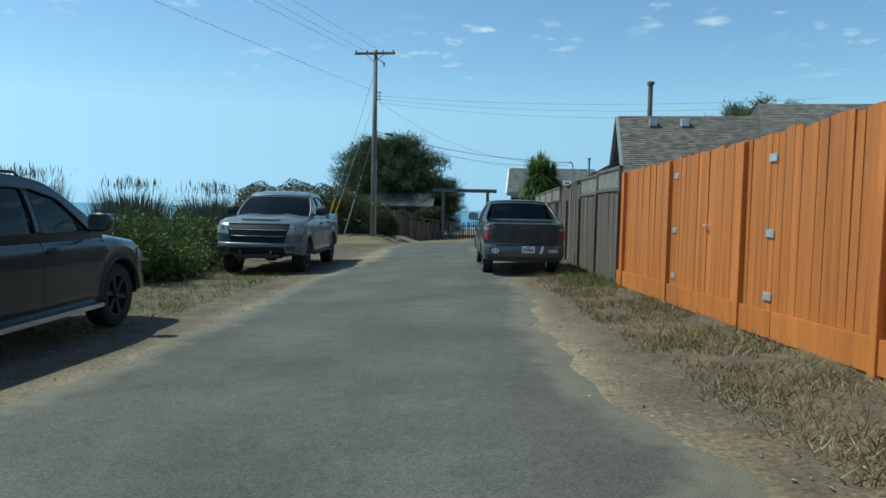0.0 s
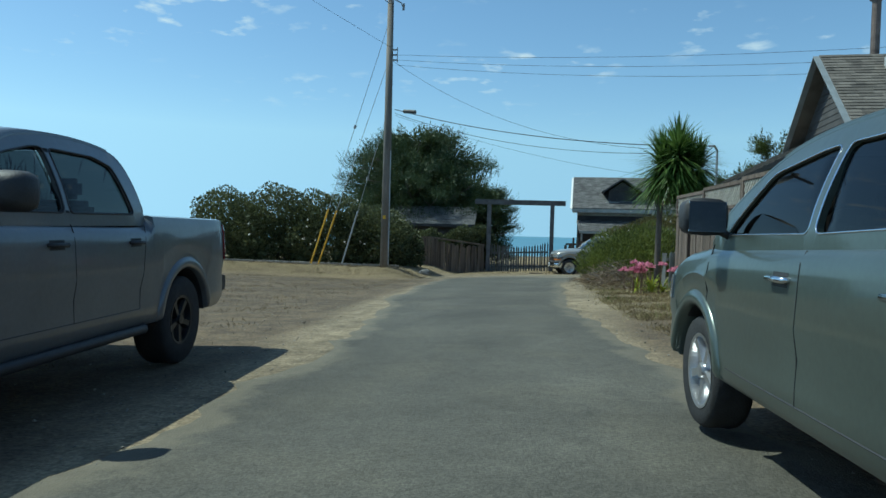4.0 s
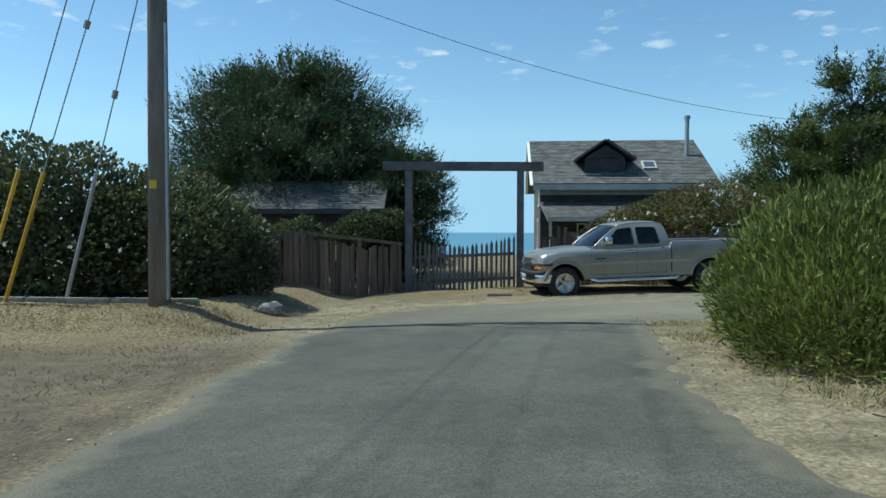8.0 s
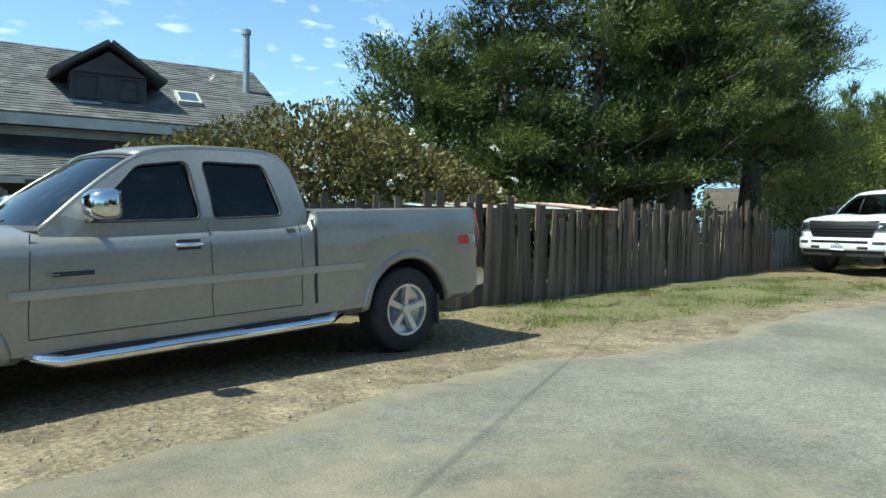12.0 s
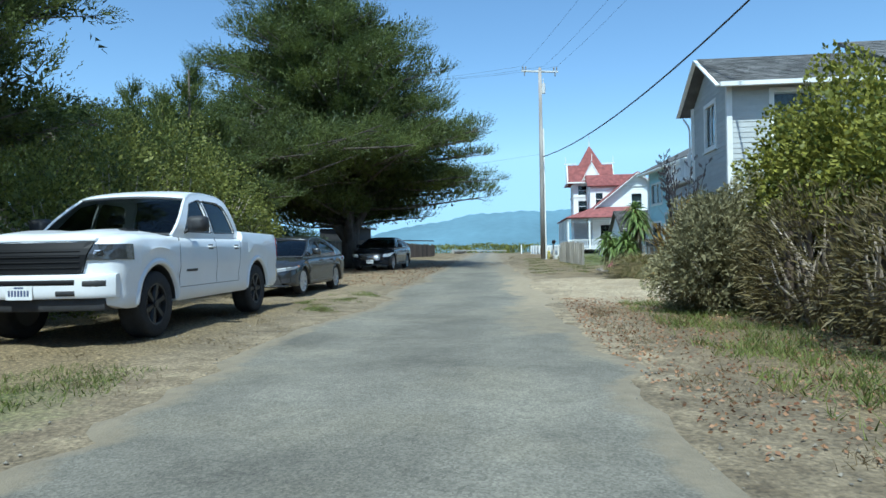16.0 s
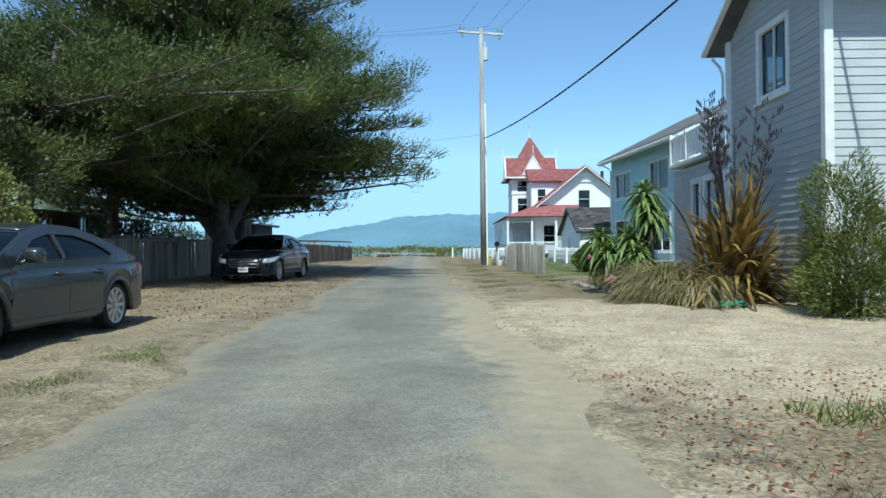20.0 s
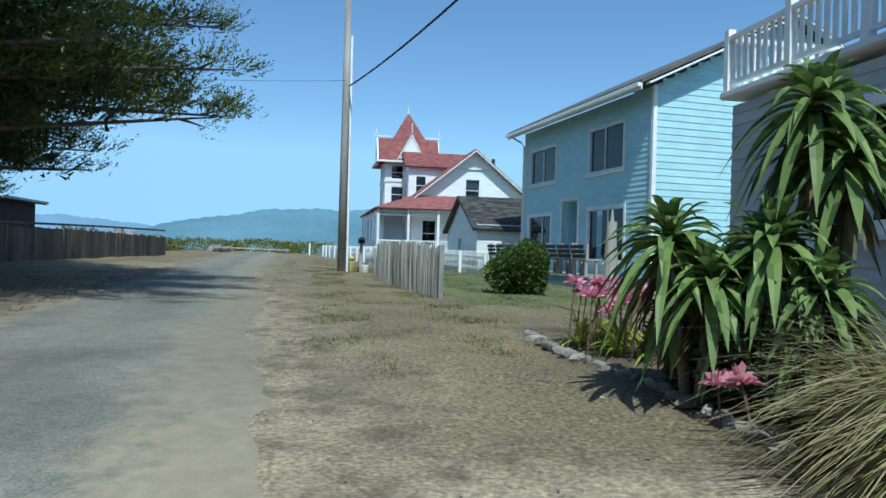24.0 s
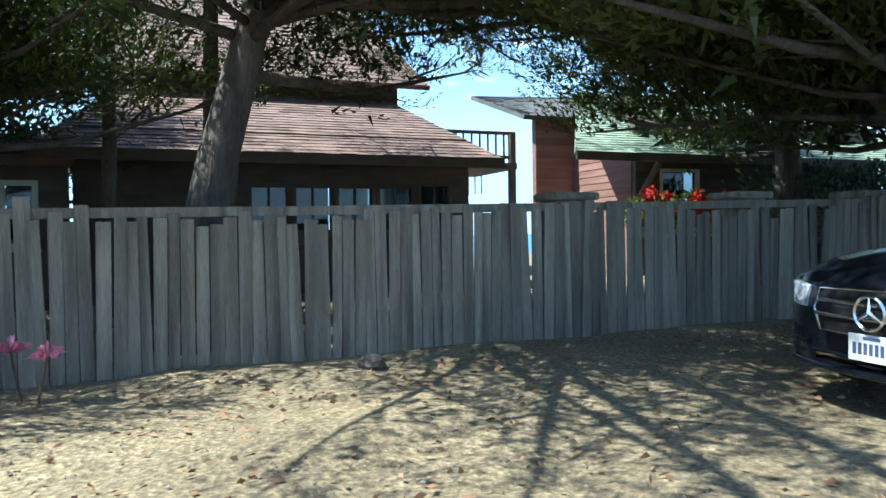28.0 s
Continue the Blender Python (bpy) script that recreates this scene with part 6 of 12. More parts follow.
def green_pickup():
    paint = paint_mat("dark_green_paint", (0.085, 0.105, 0.092), 0.45, 0.30)
    dusty = mat("dusty_dark_paint", (0.040, 0.040, 0.038), 0.5, 0.3, 3, 40, 0.05)
    B = Body(3.10, 1.95, 0.95, 1.20, 0.37, [(-2.75, 1.24), (-2.70, 1.29), (-2.0, 1.32), (-1.36, 1.33), (-1.26, 1.30), (1.35, 1.22), (1.9, 1.16), (2.25, 1.07), (2.42, 0.98), (2.50, 0.86)], 0.40, (-2.66, -1.40, 0.86), nose=0.08, tail=0.02, waist=0.03, bow=0.16, rbow=0.07, rcorner=0.16, arch=1.20)
    ob = vehicle("pickup_truck", "dark green-grey four-door pickup beside the weathered fence", "pickup truck", car_pose(-0.10, 19.55, 98.5) @ Matrix.Diagonal((0.9, 0.9, 0.92, 1)), B, paint, PRIVACY, (0.25, 0.66, 5, ALLOY), (1.40, 2.40, (0.84, 0.76), 0.012, 0.02),
                 rail=((1.45, 1.21), (1.10, 1.45), (0.70, 1.67), (0.25, 1.765), (-0.45, 1.785), (-1.0, 1.755), (-1.30, 1.66), (-1.62, 1.47), (-1.95, 1.335), (-2.10, 1.30)), roof=(2, 5), belt=((-2.10, 1.29), (-1.3, 1.28), (1.45, 1.21)), yb=0.915, yr=0.70,
                 wins=(((1.12, 1.265), (0.72, 1.60), (0.25, 1.675), (0.08, 1.685), (0.06, 1.275)), ((0.0, 1.275), (0.015, 1.685), (-0.55, 1.69), (-0.80, 1.665), (-0.95, 1.31))),
                 rear=((-1.42, 1.31), (-1.05, 1.75)), rear_margin=0.05, seal_m=CHROME, seal=0.006)
    for sg in (1, -1):
        t = part("tail_lamp", B.patch(-2.745, -2.58, 0.88, 1.22, 0.014, sg, 8, 8), REDLENS, ob)
        part("tail_lamp_face", B.panel([(sg * 0.82, 0.88), (sg * 0.94, 0.88), (sg * 0.94, 1.20), (sg * 0.82, 1.20)], 0.016, -1, 5), REDLENS, ob)
        part("reversing_lens", B.panel([(sg * 0.83, 1.10), (sg * 0.93, 1.10), (sg * 0.93, 1.15), (sg * 0.83, 1.15)], 0.021, -1, 5), LAMP, t)
        part("reversing_side", B.patch(-2.74, -2.585, 1.10, 1.17, 0.018, sg, 6, 2), LAMP, t)
        part("headlamp", B.patch(2.1, 2.46, 0.80, (0.97, 0.95), 0.012, sg, 10), LAMP, ob)
        part("bumper_reflector", B.panel([(sg * 0.68, 0.72), (sg * 0.88, 0.72), (sg * 0.88, 0.745), (sg * 0.68, 0.745)], 0.112, -1, 5), LAMP, ob)
        mf = bmesh.new()
        box(mf, -1.55 - 0.44, -1.55 - 0.41, *pair(sg, 0.74, 0.95), 0.24, 0.5, 0.004)
        part("mud_flap", mf, TRIM, ob)
    part("rear_bumper", B.cross_bar(-0.95, 0.95, 0.48, 0.78, 0.10, -1, 0.15, round_=0.4), paint, ob)
    part("bumper_step", B.cross_bar(-0.70, 0.70, 0.765, 0.805, 0.098, -1), TRIM, ob)
    part("bumper_foot", B.cross_bar(-0.86, 0.86, 0.38, 0.50, 0.04, -1, 0.15), TRIM, ob)
    part("tailgate", B.panel([(-0.79, 0.82), (0.79, 0.82), (0.79, 1.25), (-0.79, 1.25)], 0.03, -1, 16), dusty, ob, "dusty dark tailgate")
    part("tailgate_lip", B.cross_bar(-0.74, 0.74, 1.235, 1.275, 0.045, -1), paint, ob)
    xr = B.end_x(0, 1.1, -1)
    part("tailgate_handle", one_box(xr - 0.055, xr - 0.02, -0.10, 0.10, 1.09, 1.13, 0.01), TRIM, ob)
    part("tailgate_badge", one_box(xr - 0.037, xr - 0.02, -0.68, -0.48, 0.88, 0.905, 0.002), TRIM, ob)
    xb = B.end_x(0.7, 0.63, -1) - 0.103
    ov = bmesh.new()
    bmesh.ops.create_cone(ov, cap_ends=True, segments=28, radius1=0.5, radius2=0.5, depth=0.008, matrix=pose(0, 0, 0, 90, 0, 90) @ Matrix.Diagonal((0.19, 0.125, 1, 1)))
    tilt = pose(xb, 0.70, 0.63, 0, 0, -7)
    sk = part("oval_sticker", ov, PLATE, ob, "white oval sticker with the letters ELK", m=tilt)
    cu = bpy.data.curves.new("sticker_text", "FONT")
    cu.body, cu.size, cu.align_x, cu.align_y, cu.extrude = "ELK", 0.085, "CENTER", "CENTER", 0.001
    to = new("sticker_text", cu)
    dg = bpy.context.evaluated_depsgraph_get()
    dg.update()
    tm = bpy.data.meshes.new_from_object(to.evaluated_get(dg))
    bpy.data.objects.remove(to)
    tm.materials.clear()
    tm.materials.append(PLATE_INK)
    part("sticker_text", tm, None, sk, m=pose(-0.007, 0, 0, 90, 0, -90))
    x2 = B.end_x(0.65, 0.63, -1) - 0.107
    part("bumper_sticker", one_box(x2, x2 + 0.01, -0.78, -0.56, 0.60, 0.68, 0.002), mat("faded_sticker", (0.45, 0.45, 0.36), 0.7, 0.2, 20, 60, 0), ob)
    x3 = B.end_x(0.4, 0.65, -1) - 0.108
    bs = bmesh.new()
    slab(bs, [(x3, -0.34, 0.58), (x3, -0.41, 0.58), (x3, -0.46, 0.74), (x3, -0.40, 0.76)], 0.01)
    part("bumper_scrape", bs, PLATE, ob, "bright scraped metal")
    plate(ob, B.end_x(0, 0.63, -1) - 0.106, 0.59, -1, y=-0.08)
    mirror(ob, B, 1.10, 1.25, 0.915, TRIM, 1.3)
    seams(ob, B, ((-0.80, -1.08), 0.03, (1.34, 1.30)), 0.50, 1.20)
    handles(ob, B, (0.22, -0.78), 1.06, CHROME)
    flares(ob, B, paint, 0.026, 0.09)
    part("brake_lamp", one_box(-1.115, -1.05, -0.12, 0.12, 1.772, 1.80, 0.008), REDLENS, ob)
    return ob


def dark_suv():
    paint = paint_mat("charcoal_paint", (0.026, 0.029, 0.034), 0.35, 0.28)
    B = Body(2.90, 1.93, 0.92, 1.0, 0.39, [(-2.45, 1.0), (-2.40, 1.16), (-2.2, 1.18), (0.95, 1.16), (1.4, 1.14), (1.9, 1.08), (2.15, 1.00), (2.30, 0.90), (2.37, 0.78)], 0.36, nose=0.08, nose_len=0.7, waist=0.03, bow=0.17, corner=0.24, arch=1.17)
    ob = vehicle("suv", "dark charcoal sport utility vehicle parked on the grass verge", "suv", car_pose(-5.2, 8.35, 97), B, paint, TINTED, (0.25, 0.66, 6, DARK_RIM), (1.10, 2.25, (0.86, 0.78), 0.010, 0.02),
                 rail=((1.15, 1.15), (0.80, 1.38), (0.36, 1.64), (-0.05, 1.745), (-0.8, 1.775), (-1.55, 1.735), (-2.0, 1.62), (-2.28, 1.38), (-2.38, 1.17)), roof=(2, 6), belt=((-2.38, 1.18), (1.15, 1.15)), yb=0.905, yr=0.68,
                 wins=(((0.82, 1.20), (0.36, 1.56), (-0.04, 1.655), (-0.10, 1.655), (-0.10, 1.20)), ((-0.18, 1.20), (-0.17, 1.66), (-0.9, 1.675), (-1.06, 1.21)), ((-1.16, 1.21), (-1.02, 1.67), (-1.6, 1.63), (-1.95, 1.50), (-2.06, 1.25))),
                 pillar=(((-0.11, 1.20), (-0.17, 1.20), (-0.16, 1.655), (-0.11, 1.655)),))
    mirror(ob, B, 0.80, 1.19, 0.905, paint, 1.25)
    handles(ob, B, (0.02, -1.0), 1.02, TRIM)
    seams(ob, B, ((-0.96, -1.12), -0.14, (1.08, 1.04)), 0.46, 1.12)
    flares(ob, B, TRIM, 0.024, 0.06)
    gr = part("grille", B.panel([(-0.55, 0.62), (0.55, 0.62), (0.60, 0.90), (-0.60, 0.90)], 0.012, ny=16), MATS["grille_black"], ob)
    part("grille_bar", B.cross_bar(-0.58, 0.58, 0.75, 0.78, 0.03), CHROME, gr)
    part("front_bumper", B.cross_bar(-0.90, 0.90, 0.40, 0.60, 0.06, depth=0.25), paint, ob)
    part("rear_bumper", B.cross_bar(-0.90, 0.90, 0.42, 0.62, 0.06, -1), TRIM, ob)
    for sg in (1, -1):
        part("headlamp", B.patch(1.92, 2.34, (0.80, 0.74), (0.93, 0.88), 0.012, sg, 12), LAMP, ob)
        part("headlamp_front", B.panel([(sg * 0.62, 0.74), (sg * 0.86, 0.75), (sg * 0.86, 0.88), (sg * 0.64, 0.87)], 0.018), LAMP, ob)
        part("running_board", one_box(-0.95, 0.95, *pair(sg, 0.86, 1.02), 0.32, 0.37, 0.015), ALLOY, ob)
        rl = bmesh.new()
        tube(rl, [(0.05, sg * 0.60, 1.755), (-0.05, sg * 0.60, 1.82), (-1.5, sg * 0.60, 1.81), (-1.62, sg * 0.60, 1.74)], 0.016, 6)
        part("roof_rack", rl, TRIM, ob, smooth=True)
        part("tail_lamp", B.patch(-2.44, -2.24, 0.88, 1.12, 0.012, sg, 6, 6), REDLENS, ob)
    return ob


def grey_sedan():
    paint = paint_mat("gunmetal_paint", (0.060, 0.062, 0.066), 0.6, 0.26)
    B = Body(2.735, 1.80, 0.93, 0.98, 0.325, [(-2.35, 0.80), (-2.31, 0.96), (-2.0, 1.0), (-1.3, 0.97), (0.95, 0.92), (1.35, 0.89), (1.8, 0.82), (2.08, 0.74), (2.22, 0.66), (2.30, 0.54)], 0.22, nose=0.06, nose_len=0.9, tail=0.06, tail_len=0.7, waist=0.035, bow=0.26, corner=0.30, rbow=0.14, rcorner=0.2, arch=1.13)
    ob = vehicle("sedan", "dark grey compact sedan parked on the gravel verge", "car", car_pose(24.03, 52.86, 178.5), B, paint, TINTED, (0.22, 0.76, 10, ALLOY), (1.20, 2.18, (0.86, 0.72), 0.010, 0.015),
                 rail=((1.30, 0.90), (0.85, 1.11), (0.36, 1.31), (-0.05, 1.385), (-0.5, 1.39), (-0.95, 1.335), (-1.40, 1.20), (-1.80, 1.05), (-2.02, 0.99)), roof=(2, 5), belt=((-2.02, 0.985), (-0.8, 0.95), (1.30, 0.89)), yb=0.835, yr=0.585,
                 wins=(((0.82, 0.965), (0.36, 1.215), (-0.02, 1.295), (-0.10, 1.30), (-0.12, 0.98)), ((-0.17, 0.98), (-0.15, 1.30), (-0.60, 1.295), (-1.0, 1.20), (-1.32, 1.045), (-1.22, 1.01))),
                 pillar=(((-0.125, 0.985), (-0.165, 0.985), (-0.145, 1.295), (-0.105, 1.295)),), rear_margin=0.14, seat_x=(0.0, -0.85), crown=0.03)
    mirror(ob, B, 0.72, 0.945, 0.835, paint, 1.05)
    seams(ob, B, ((-0.95, -1.05), -0.14, (0.98, 0.92)), 0.32, 0.88)
    handles(ob, B, (0.06, -0.86), 0.82, paint)
    flares(ob, B, paint, 0.014, 0.05)
    part("boot_lid", B.lid(-2.30, -1.98, (0.78, 0.82), 0.008), paint, ob)
    part("upper_grille", B.panel([(-0.56, 0.555), (0.56, 0.555), (0.62, 0.63), (-0.62, 0.63)], 0.010, ny=18), TRIM, ob)
    part("grille", B.panel([(-0.60, 0.27), (0.60, 0.27), (0.52, 0.46), (-0.52, 0.46)], 0.010, ny=18), TRIM, ob)
    part("front_lip", B.cross_bar(-0.74, 0.74, 0.225, 0.26, 0.04), paint, ob)
    em = bmesh.new()
    lathe(em, [(0.05, -0.006), (0.058, 0.0), (0.05, 0.008), (0.042, 0.0), (0.05, -0.006)], 16)
    part("round_emblem", em, CHROME, ob, m=pose(B.end_x(0, 0.6) + 0.018, 0, 0.60, 0, 0, 90))
    for sg in (1, -1):
        part("headlamp", B.patch(1.80, 2.26, (0.68, 0.60), (0.715, 0.665), 0.012, sg, 12), LAMP, ob)
        part("headlamp_front", B.panel([(sg * 0.50, 0.565), (sg * 0.78, 0.60), (sg * 0.78, 0.675), (sg * 0.50, 0.64)], 0.016), LAMP, ob)
        part("lamp_strip", B.panel([(sg * 0.50, 0.63), (sg * 0.78, 0.665), (sg * 0.78, 0.678), (sg * 0.50, 0.645)], 0.021, nz=2), PLATE, ob, "white lamp strip")
        part("side_marker", B.patch(1.80, 1.90, 0.665, 0.71, 0.015, sg, 3, 2), AMBER, ob)
        part("corner_intake", B.panel([(sg * 0.60, 0.30), (sg * 0.76, 0.32), (sg * 0.76, 0.43), (sg * 0.60, 0.41)], 0.010), TRIM, ob)
        part("tail_lamp", B.patch(-2.34, -1.98, 0.80, 0.91, 0.012, sg, 10), REDLENS, ob)
    plate(ob, B.end_x(0, 0.45) + 0.014, 0.40, 1)
    return ob


def black_saloon():
    paint = paint_mat("blue_black_paint", (0.010, 0.013, 0.021), 0.4, 0.18, 0.08)
    B = Body(2.939, 1.85, 0.80, 1.0, 0.345, [(-2.47, 0.86), (-2.42, 1.0), (-2.1, 1.045), (-1.5, 1.02), (0.95, 0.965), (1.4, 0.935), (1.8, 0.87), (2.05, 0.80), (2.19, 0.73), (2.27, 0.60)], 0.22, nose=0.06, nose_len=0.9, tail=0.06, tail_len=0.8, waist=0.03, bow=0.24, corner=0.30, rbow=0.16, rcorner=0.22, arch=1.13)
    ob = vehicle("saloon", "glossy blue-black executive saloon parked under the cypress", "car", car_pose(38.80, 53.29, 177), B, paint, TINTED, (0.24, 0.78, 5, ALLOY, True), (1.12, 2.14, (0.88, 0.70), 0.010, 0.02),
                 rail=((1.18, 0.95), (0.72, 1.17), (0.22, 1.375), (-0.2, 1.445), (-0.65, 1.445), (-1.10, 1.38), (-1.55, 1.23), (-1.90, 1.085), (-2.12, 1.03)), roof=(2, 5), belt=((-2.12, 1.03), (-0.8, 1.0), (1.18, 0.94)), yb=0.855, yr=0.60,
                 wins=(((0.72, 1.02), (0.22, 1.28), (-0.16, 1.355), (-0.24, 1.36), (-0.27, 1.035)), ((-0.32, 1.035), (-0.30, 1.36), (-0.70, 1.355), (-1.10, 1.27), (-1.48, 1.09), (-1.38, 1.06))),
                 pillar=(((-0.275, 1.04), (-0.315, 1.04), (-0.295, 1.355), (-0.245, 1.355)),), rear_margin=0.14, seat_x=(-0.05, -0.95), crown=0.03)
    mirror(ob, B, 0.62, 0.995, 0.855, paint, 1.05)
    seams(ob, B, ((-1.06, -1.18), -0.29, (0.92, 0.86)), 0.32, 0.93)
    handles(ob, B, (-0.08, -1.0), 0.87, paint)
    flares(ob, B, paint, 0.014, 0.05)
    part("boot_lid", B.lid(-2.42, -2.08, (0.74, 0.80), 0.008), paint, ob)
    arc = smooth_line([(0.76, 1.01), (0.24, 1.29), (-0.2, 1.372), (-0.70, 1.37), (-1.12, 1.282), (-1.52, 1.085)], 4)
    for sg in (1, -1):
        part("sill_trim", B.patch(-1.05, 1.0, 0.26, 0.275, 0.012, sg, 10, 2), CHROME, ob)
        bm = bmesh.new()
        tube(bm, [(q.x, sg * (0.868 - 0.255 * ((q.y - 1.0) / 0.45) ** 1.45 if q.y > 1.0 else 0.868), q.y) for q in arc] + [(x, sg * 0.866, 1.015 + 0.02 * (0.76 - x)) for x in (-1.4, -0.6, 0.2, 0.76)], 0.011, 6)
        part("window_trim", bm, CHROME, ob, "chrome trim round the windows", smooth=True)
        part("headlamp", B.patch(1.72, 2.23, (0.735, 0.60), (0.79, 0.725), 0.014, sg, 14), mat("clear_headlamp", (0.42, 0.45, 0.48), 0.08, 0.3, 30, 120, 0.15, coat=1.0), ob, "clear headlamp with bright reflectors")
        part("headlamp_front", B.panel([(sg * 0.56, 0.575), (sg * 0.80, 0.59), (sg * 0.80, 0.725), (sg * 0.58, 0.70)], 0.018), MATS["clear_headlamp"], ob)
        part("headlamp_brow", B.panel([(sg * 0.58, 0.69), (sg * 0.80, 0.715), (sg * 0.80, 0.73), (sg * 0.58, 0.705)], 0.024, nz=2), PLATE, ob)
        part("side_marker", B.patch(1.66, 1.74, 0.745, 0.785, 0.017, sg, 2, 2), AMBER, ob)
        part("bumper_intake", B.panel([(sg * 0.50, 0.25), (sg * 0.82, 0.27), (sg * 0.80, 0.44), (sg * 0.58, 0.42)], 0.016), MATS["grille_black"], ob)
        for z in (0.30, 0.36):
            part("intake_blade", B.panel([(sg * 0.54, z), (sg * 0.82, z + 0.01), (sg * 0.82, z + 0.025), (sg * 0.54, z + 0.015)], 0.028, nz=2), paint, ob)
        part("tail_lamp", B.patch(-2.46, -2.14, 0.82, 0.95, 0.012, sg, 10), REDLENS, ob)
        crease = bmesh.new()
        tube(crease, [(x, sg * (B.side(x, 0.44 + 0.03 * x) - 0.004), 0.44 + 0.03 * x) for x in np.linspace(-1.0, 0.95, 12)], 0.009, 5)
        part("side_crease", crease, paint, ob, smooth=True)
    gr = part("grille", B.panel([(-0.40, 0.45), (0.40, 0.45), (0.46, 0.70), (-0.46, 0.70)], 0.014, ny=18), MATS["grille_black"], ob)
    for z in (0.535, 0.615):
        part("grille_bar", B.cross_bar(-0.43, 0.43, z, z + 0.032, 0.035), CHROME, gr)
    fr = bmesh.new()
    tube(fr, [(B.end_x(y, z) + 0.018, y, z) for y, z in ((-0.40, 0.45), (0, 0.445), (0.40, 0.45), (0.46, 0.58), (0.46, 0.70), (0, 0.71), (-0.46, 0.70), (-0.46, 0.58), (-0.40, 0.45))], 0.010, 6)
    part("grille_frame", fr, CHROME, gr, smooth=True)
    em = bmesh.new()
    lathe(em, [(0.095, -0.01), (0.105, 0.0), (0.095, 0.012), (0.085, 0.0), (0.095, -0.01)], 28)
    for k in range(3):
        a = math.radians(90 + 120 * k)
        tube(em, [(0, 0, 0), (0.095 * math.cos(a), 0, 0.095 * math.sin(a))], [0.016, 0.004], 5)
    part("round_emblem", em, CHROME, ob, "chrome ring emblem", m=pose(B.end_x(0, 0.6) + 0.048, 0, 0.59, 0, 0, 90))
    part("front_lip", B.cross_bar(-0.80, 0.80, 0.21, 0.25, 0.04), paint, ob)
    part("boot_lip", B.cross_bar(-0.60, 0.60, 0.985, 1.01, 0.02, -1), paint, ob)
    plate(ob, B.end_x(0, 0.4) + 0.02, 0.31, 1)
    return ob


for maker in (silver_pickup, white_pickup, grey_pickup, green_pickup, dark_suv, grey_sedan, black_saloon):
    maker()


# ---- trees, hedges, bushes ----
def rr(seed):
    return np.random.default_rng(seed)


# cypress group behind the plank fence
for k, (x, y, h, lean, lo) in enumerate(((6.2, 58.6, 4.5, 0.2, 0.05), (8.2, 57.6, 6.0, -0.1, 0.06), (10.2, 56.8, 7.0, 0.4, 0.08), (12.6, 56.2, 8.0, 0.6, 0.22), (14.4, 57.4, 9.0, 0.9, 0.20), (16.5, 56.6, 9.0, 0.9, 0.26))):
    r = rr(100 + k)
    L = ring_limbs(r, 44 if k < 3 else 48, lo, 1.0, 3.4 if k < 5 else 3.1, 1.3, 1.5, None, 0.75 if k < 3 else 0.45)
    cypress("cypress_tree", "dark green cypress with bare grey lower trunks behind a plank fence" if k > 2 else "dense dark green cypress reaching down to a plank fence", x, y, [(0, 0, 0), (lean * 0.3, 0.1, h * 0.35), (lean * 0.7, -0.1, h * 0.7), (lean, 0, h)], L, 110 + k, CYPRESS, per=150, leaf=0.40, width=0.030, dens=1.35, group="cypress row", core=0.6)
# the great spreading cypress and its neighbours
r = rr(130)
big = dome_limbs(r, 150, 0.30, 1.0, 7.7, 1.4, 1.75)
big += [(0.34 + 0.04 * i, -1.1 + 0.41 * (i % 4), 8.0 - 0.25 * i, 0.7 + 0.12 * i, 2.3) for i in range(14)]
big += [(0.36 + 0.008 * i, -1.75 + 0.10 * i, 5.0 + 0.5 * (i % 4), 0.1 + 0.3 * (i % 3), 1.9) for i in range(14)]
big += [(0.34 + 0.016 * i, -2.95 + 0.13 * i, 6.2 + 0.7 * (i % 4), 0.9 + 0.5 * (i % 3), 2.1) for i in range(8)]
big += [(0.24 + 0.09 * r.random(), 1.5 + 0.16 * i + 0.2 * r.normal(), 4.2 + 2.4 * r.random(), 0.9 * r.random(), 2.2) for i in range(12)]
big += [(0.24 + 0.10 * r.random(), -0.75 + 0.13 * i + 0.1 * r.normal(), 3.4 + 2.8 * r.random(), 0.4 + 0.7 * r.random(), 1.9) for i in range(18)]
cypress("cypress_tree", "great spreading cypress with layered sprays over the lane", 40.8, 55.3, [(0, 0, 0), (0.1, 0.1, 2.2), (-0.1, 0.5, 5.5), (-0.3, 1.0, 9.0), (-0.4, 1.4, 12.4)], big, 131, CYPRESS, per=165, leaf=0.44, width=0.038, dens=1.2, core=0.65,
        forks=(((0, 0.1, 1.2), (-0.8, -0.1, 2.5), (-2.2, -0.3, 4.4), (-3.4, -0.5, 6.8)), ((0.05, 0.1, 1.4), (0.9, 0.2, 2.7), (2.3, 0, 4.4), (3.5, -0.3, 6.4)), ((0.05, 0.1, 1.5), (0.3, -0.8, 3.1), (0.7, -2.2, 5.2)), ((0, 0.2, 1.5), (-0.4, 1.3, 3.1), (-0.9, 2.5, 5.5))))
LOW = [(0.50 + 0.020 * i, -2.6 + 0.53 * i, (4.0 + 0.5 * (i % 4)) * (0.62 if -2.3 < -2.6 + 0.53 * i < -0.8 else 1.0), -0.1 + 0.3 * (i % 3), 1.8) for i in range(12)]
BACK = [(0.52 + 0.03 * i, -0.5 + 0.38 * i, 4.2 + 0.6 * (i % 3), 0.2 + 0.35 * (i % 3), 2.0) for i in range(9)]
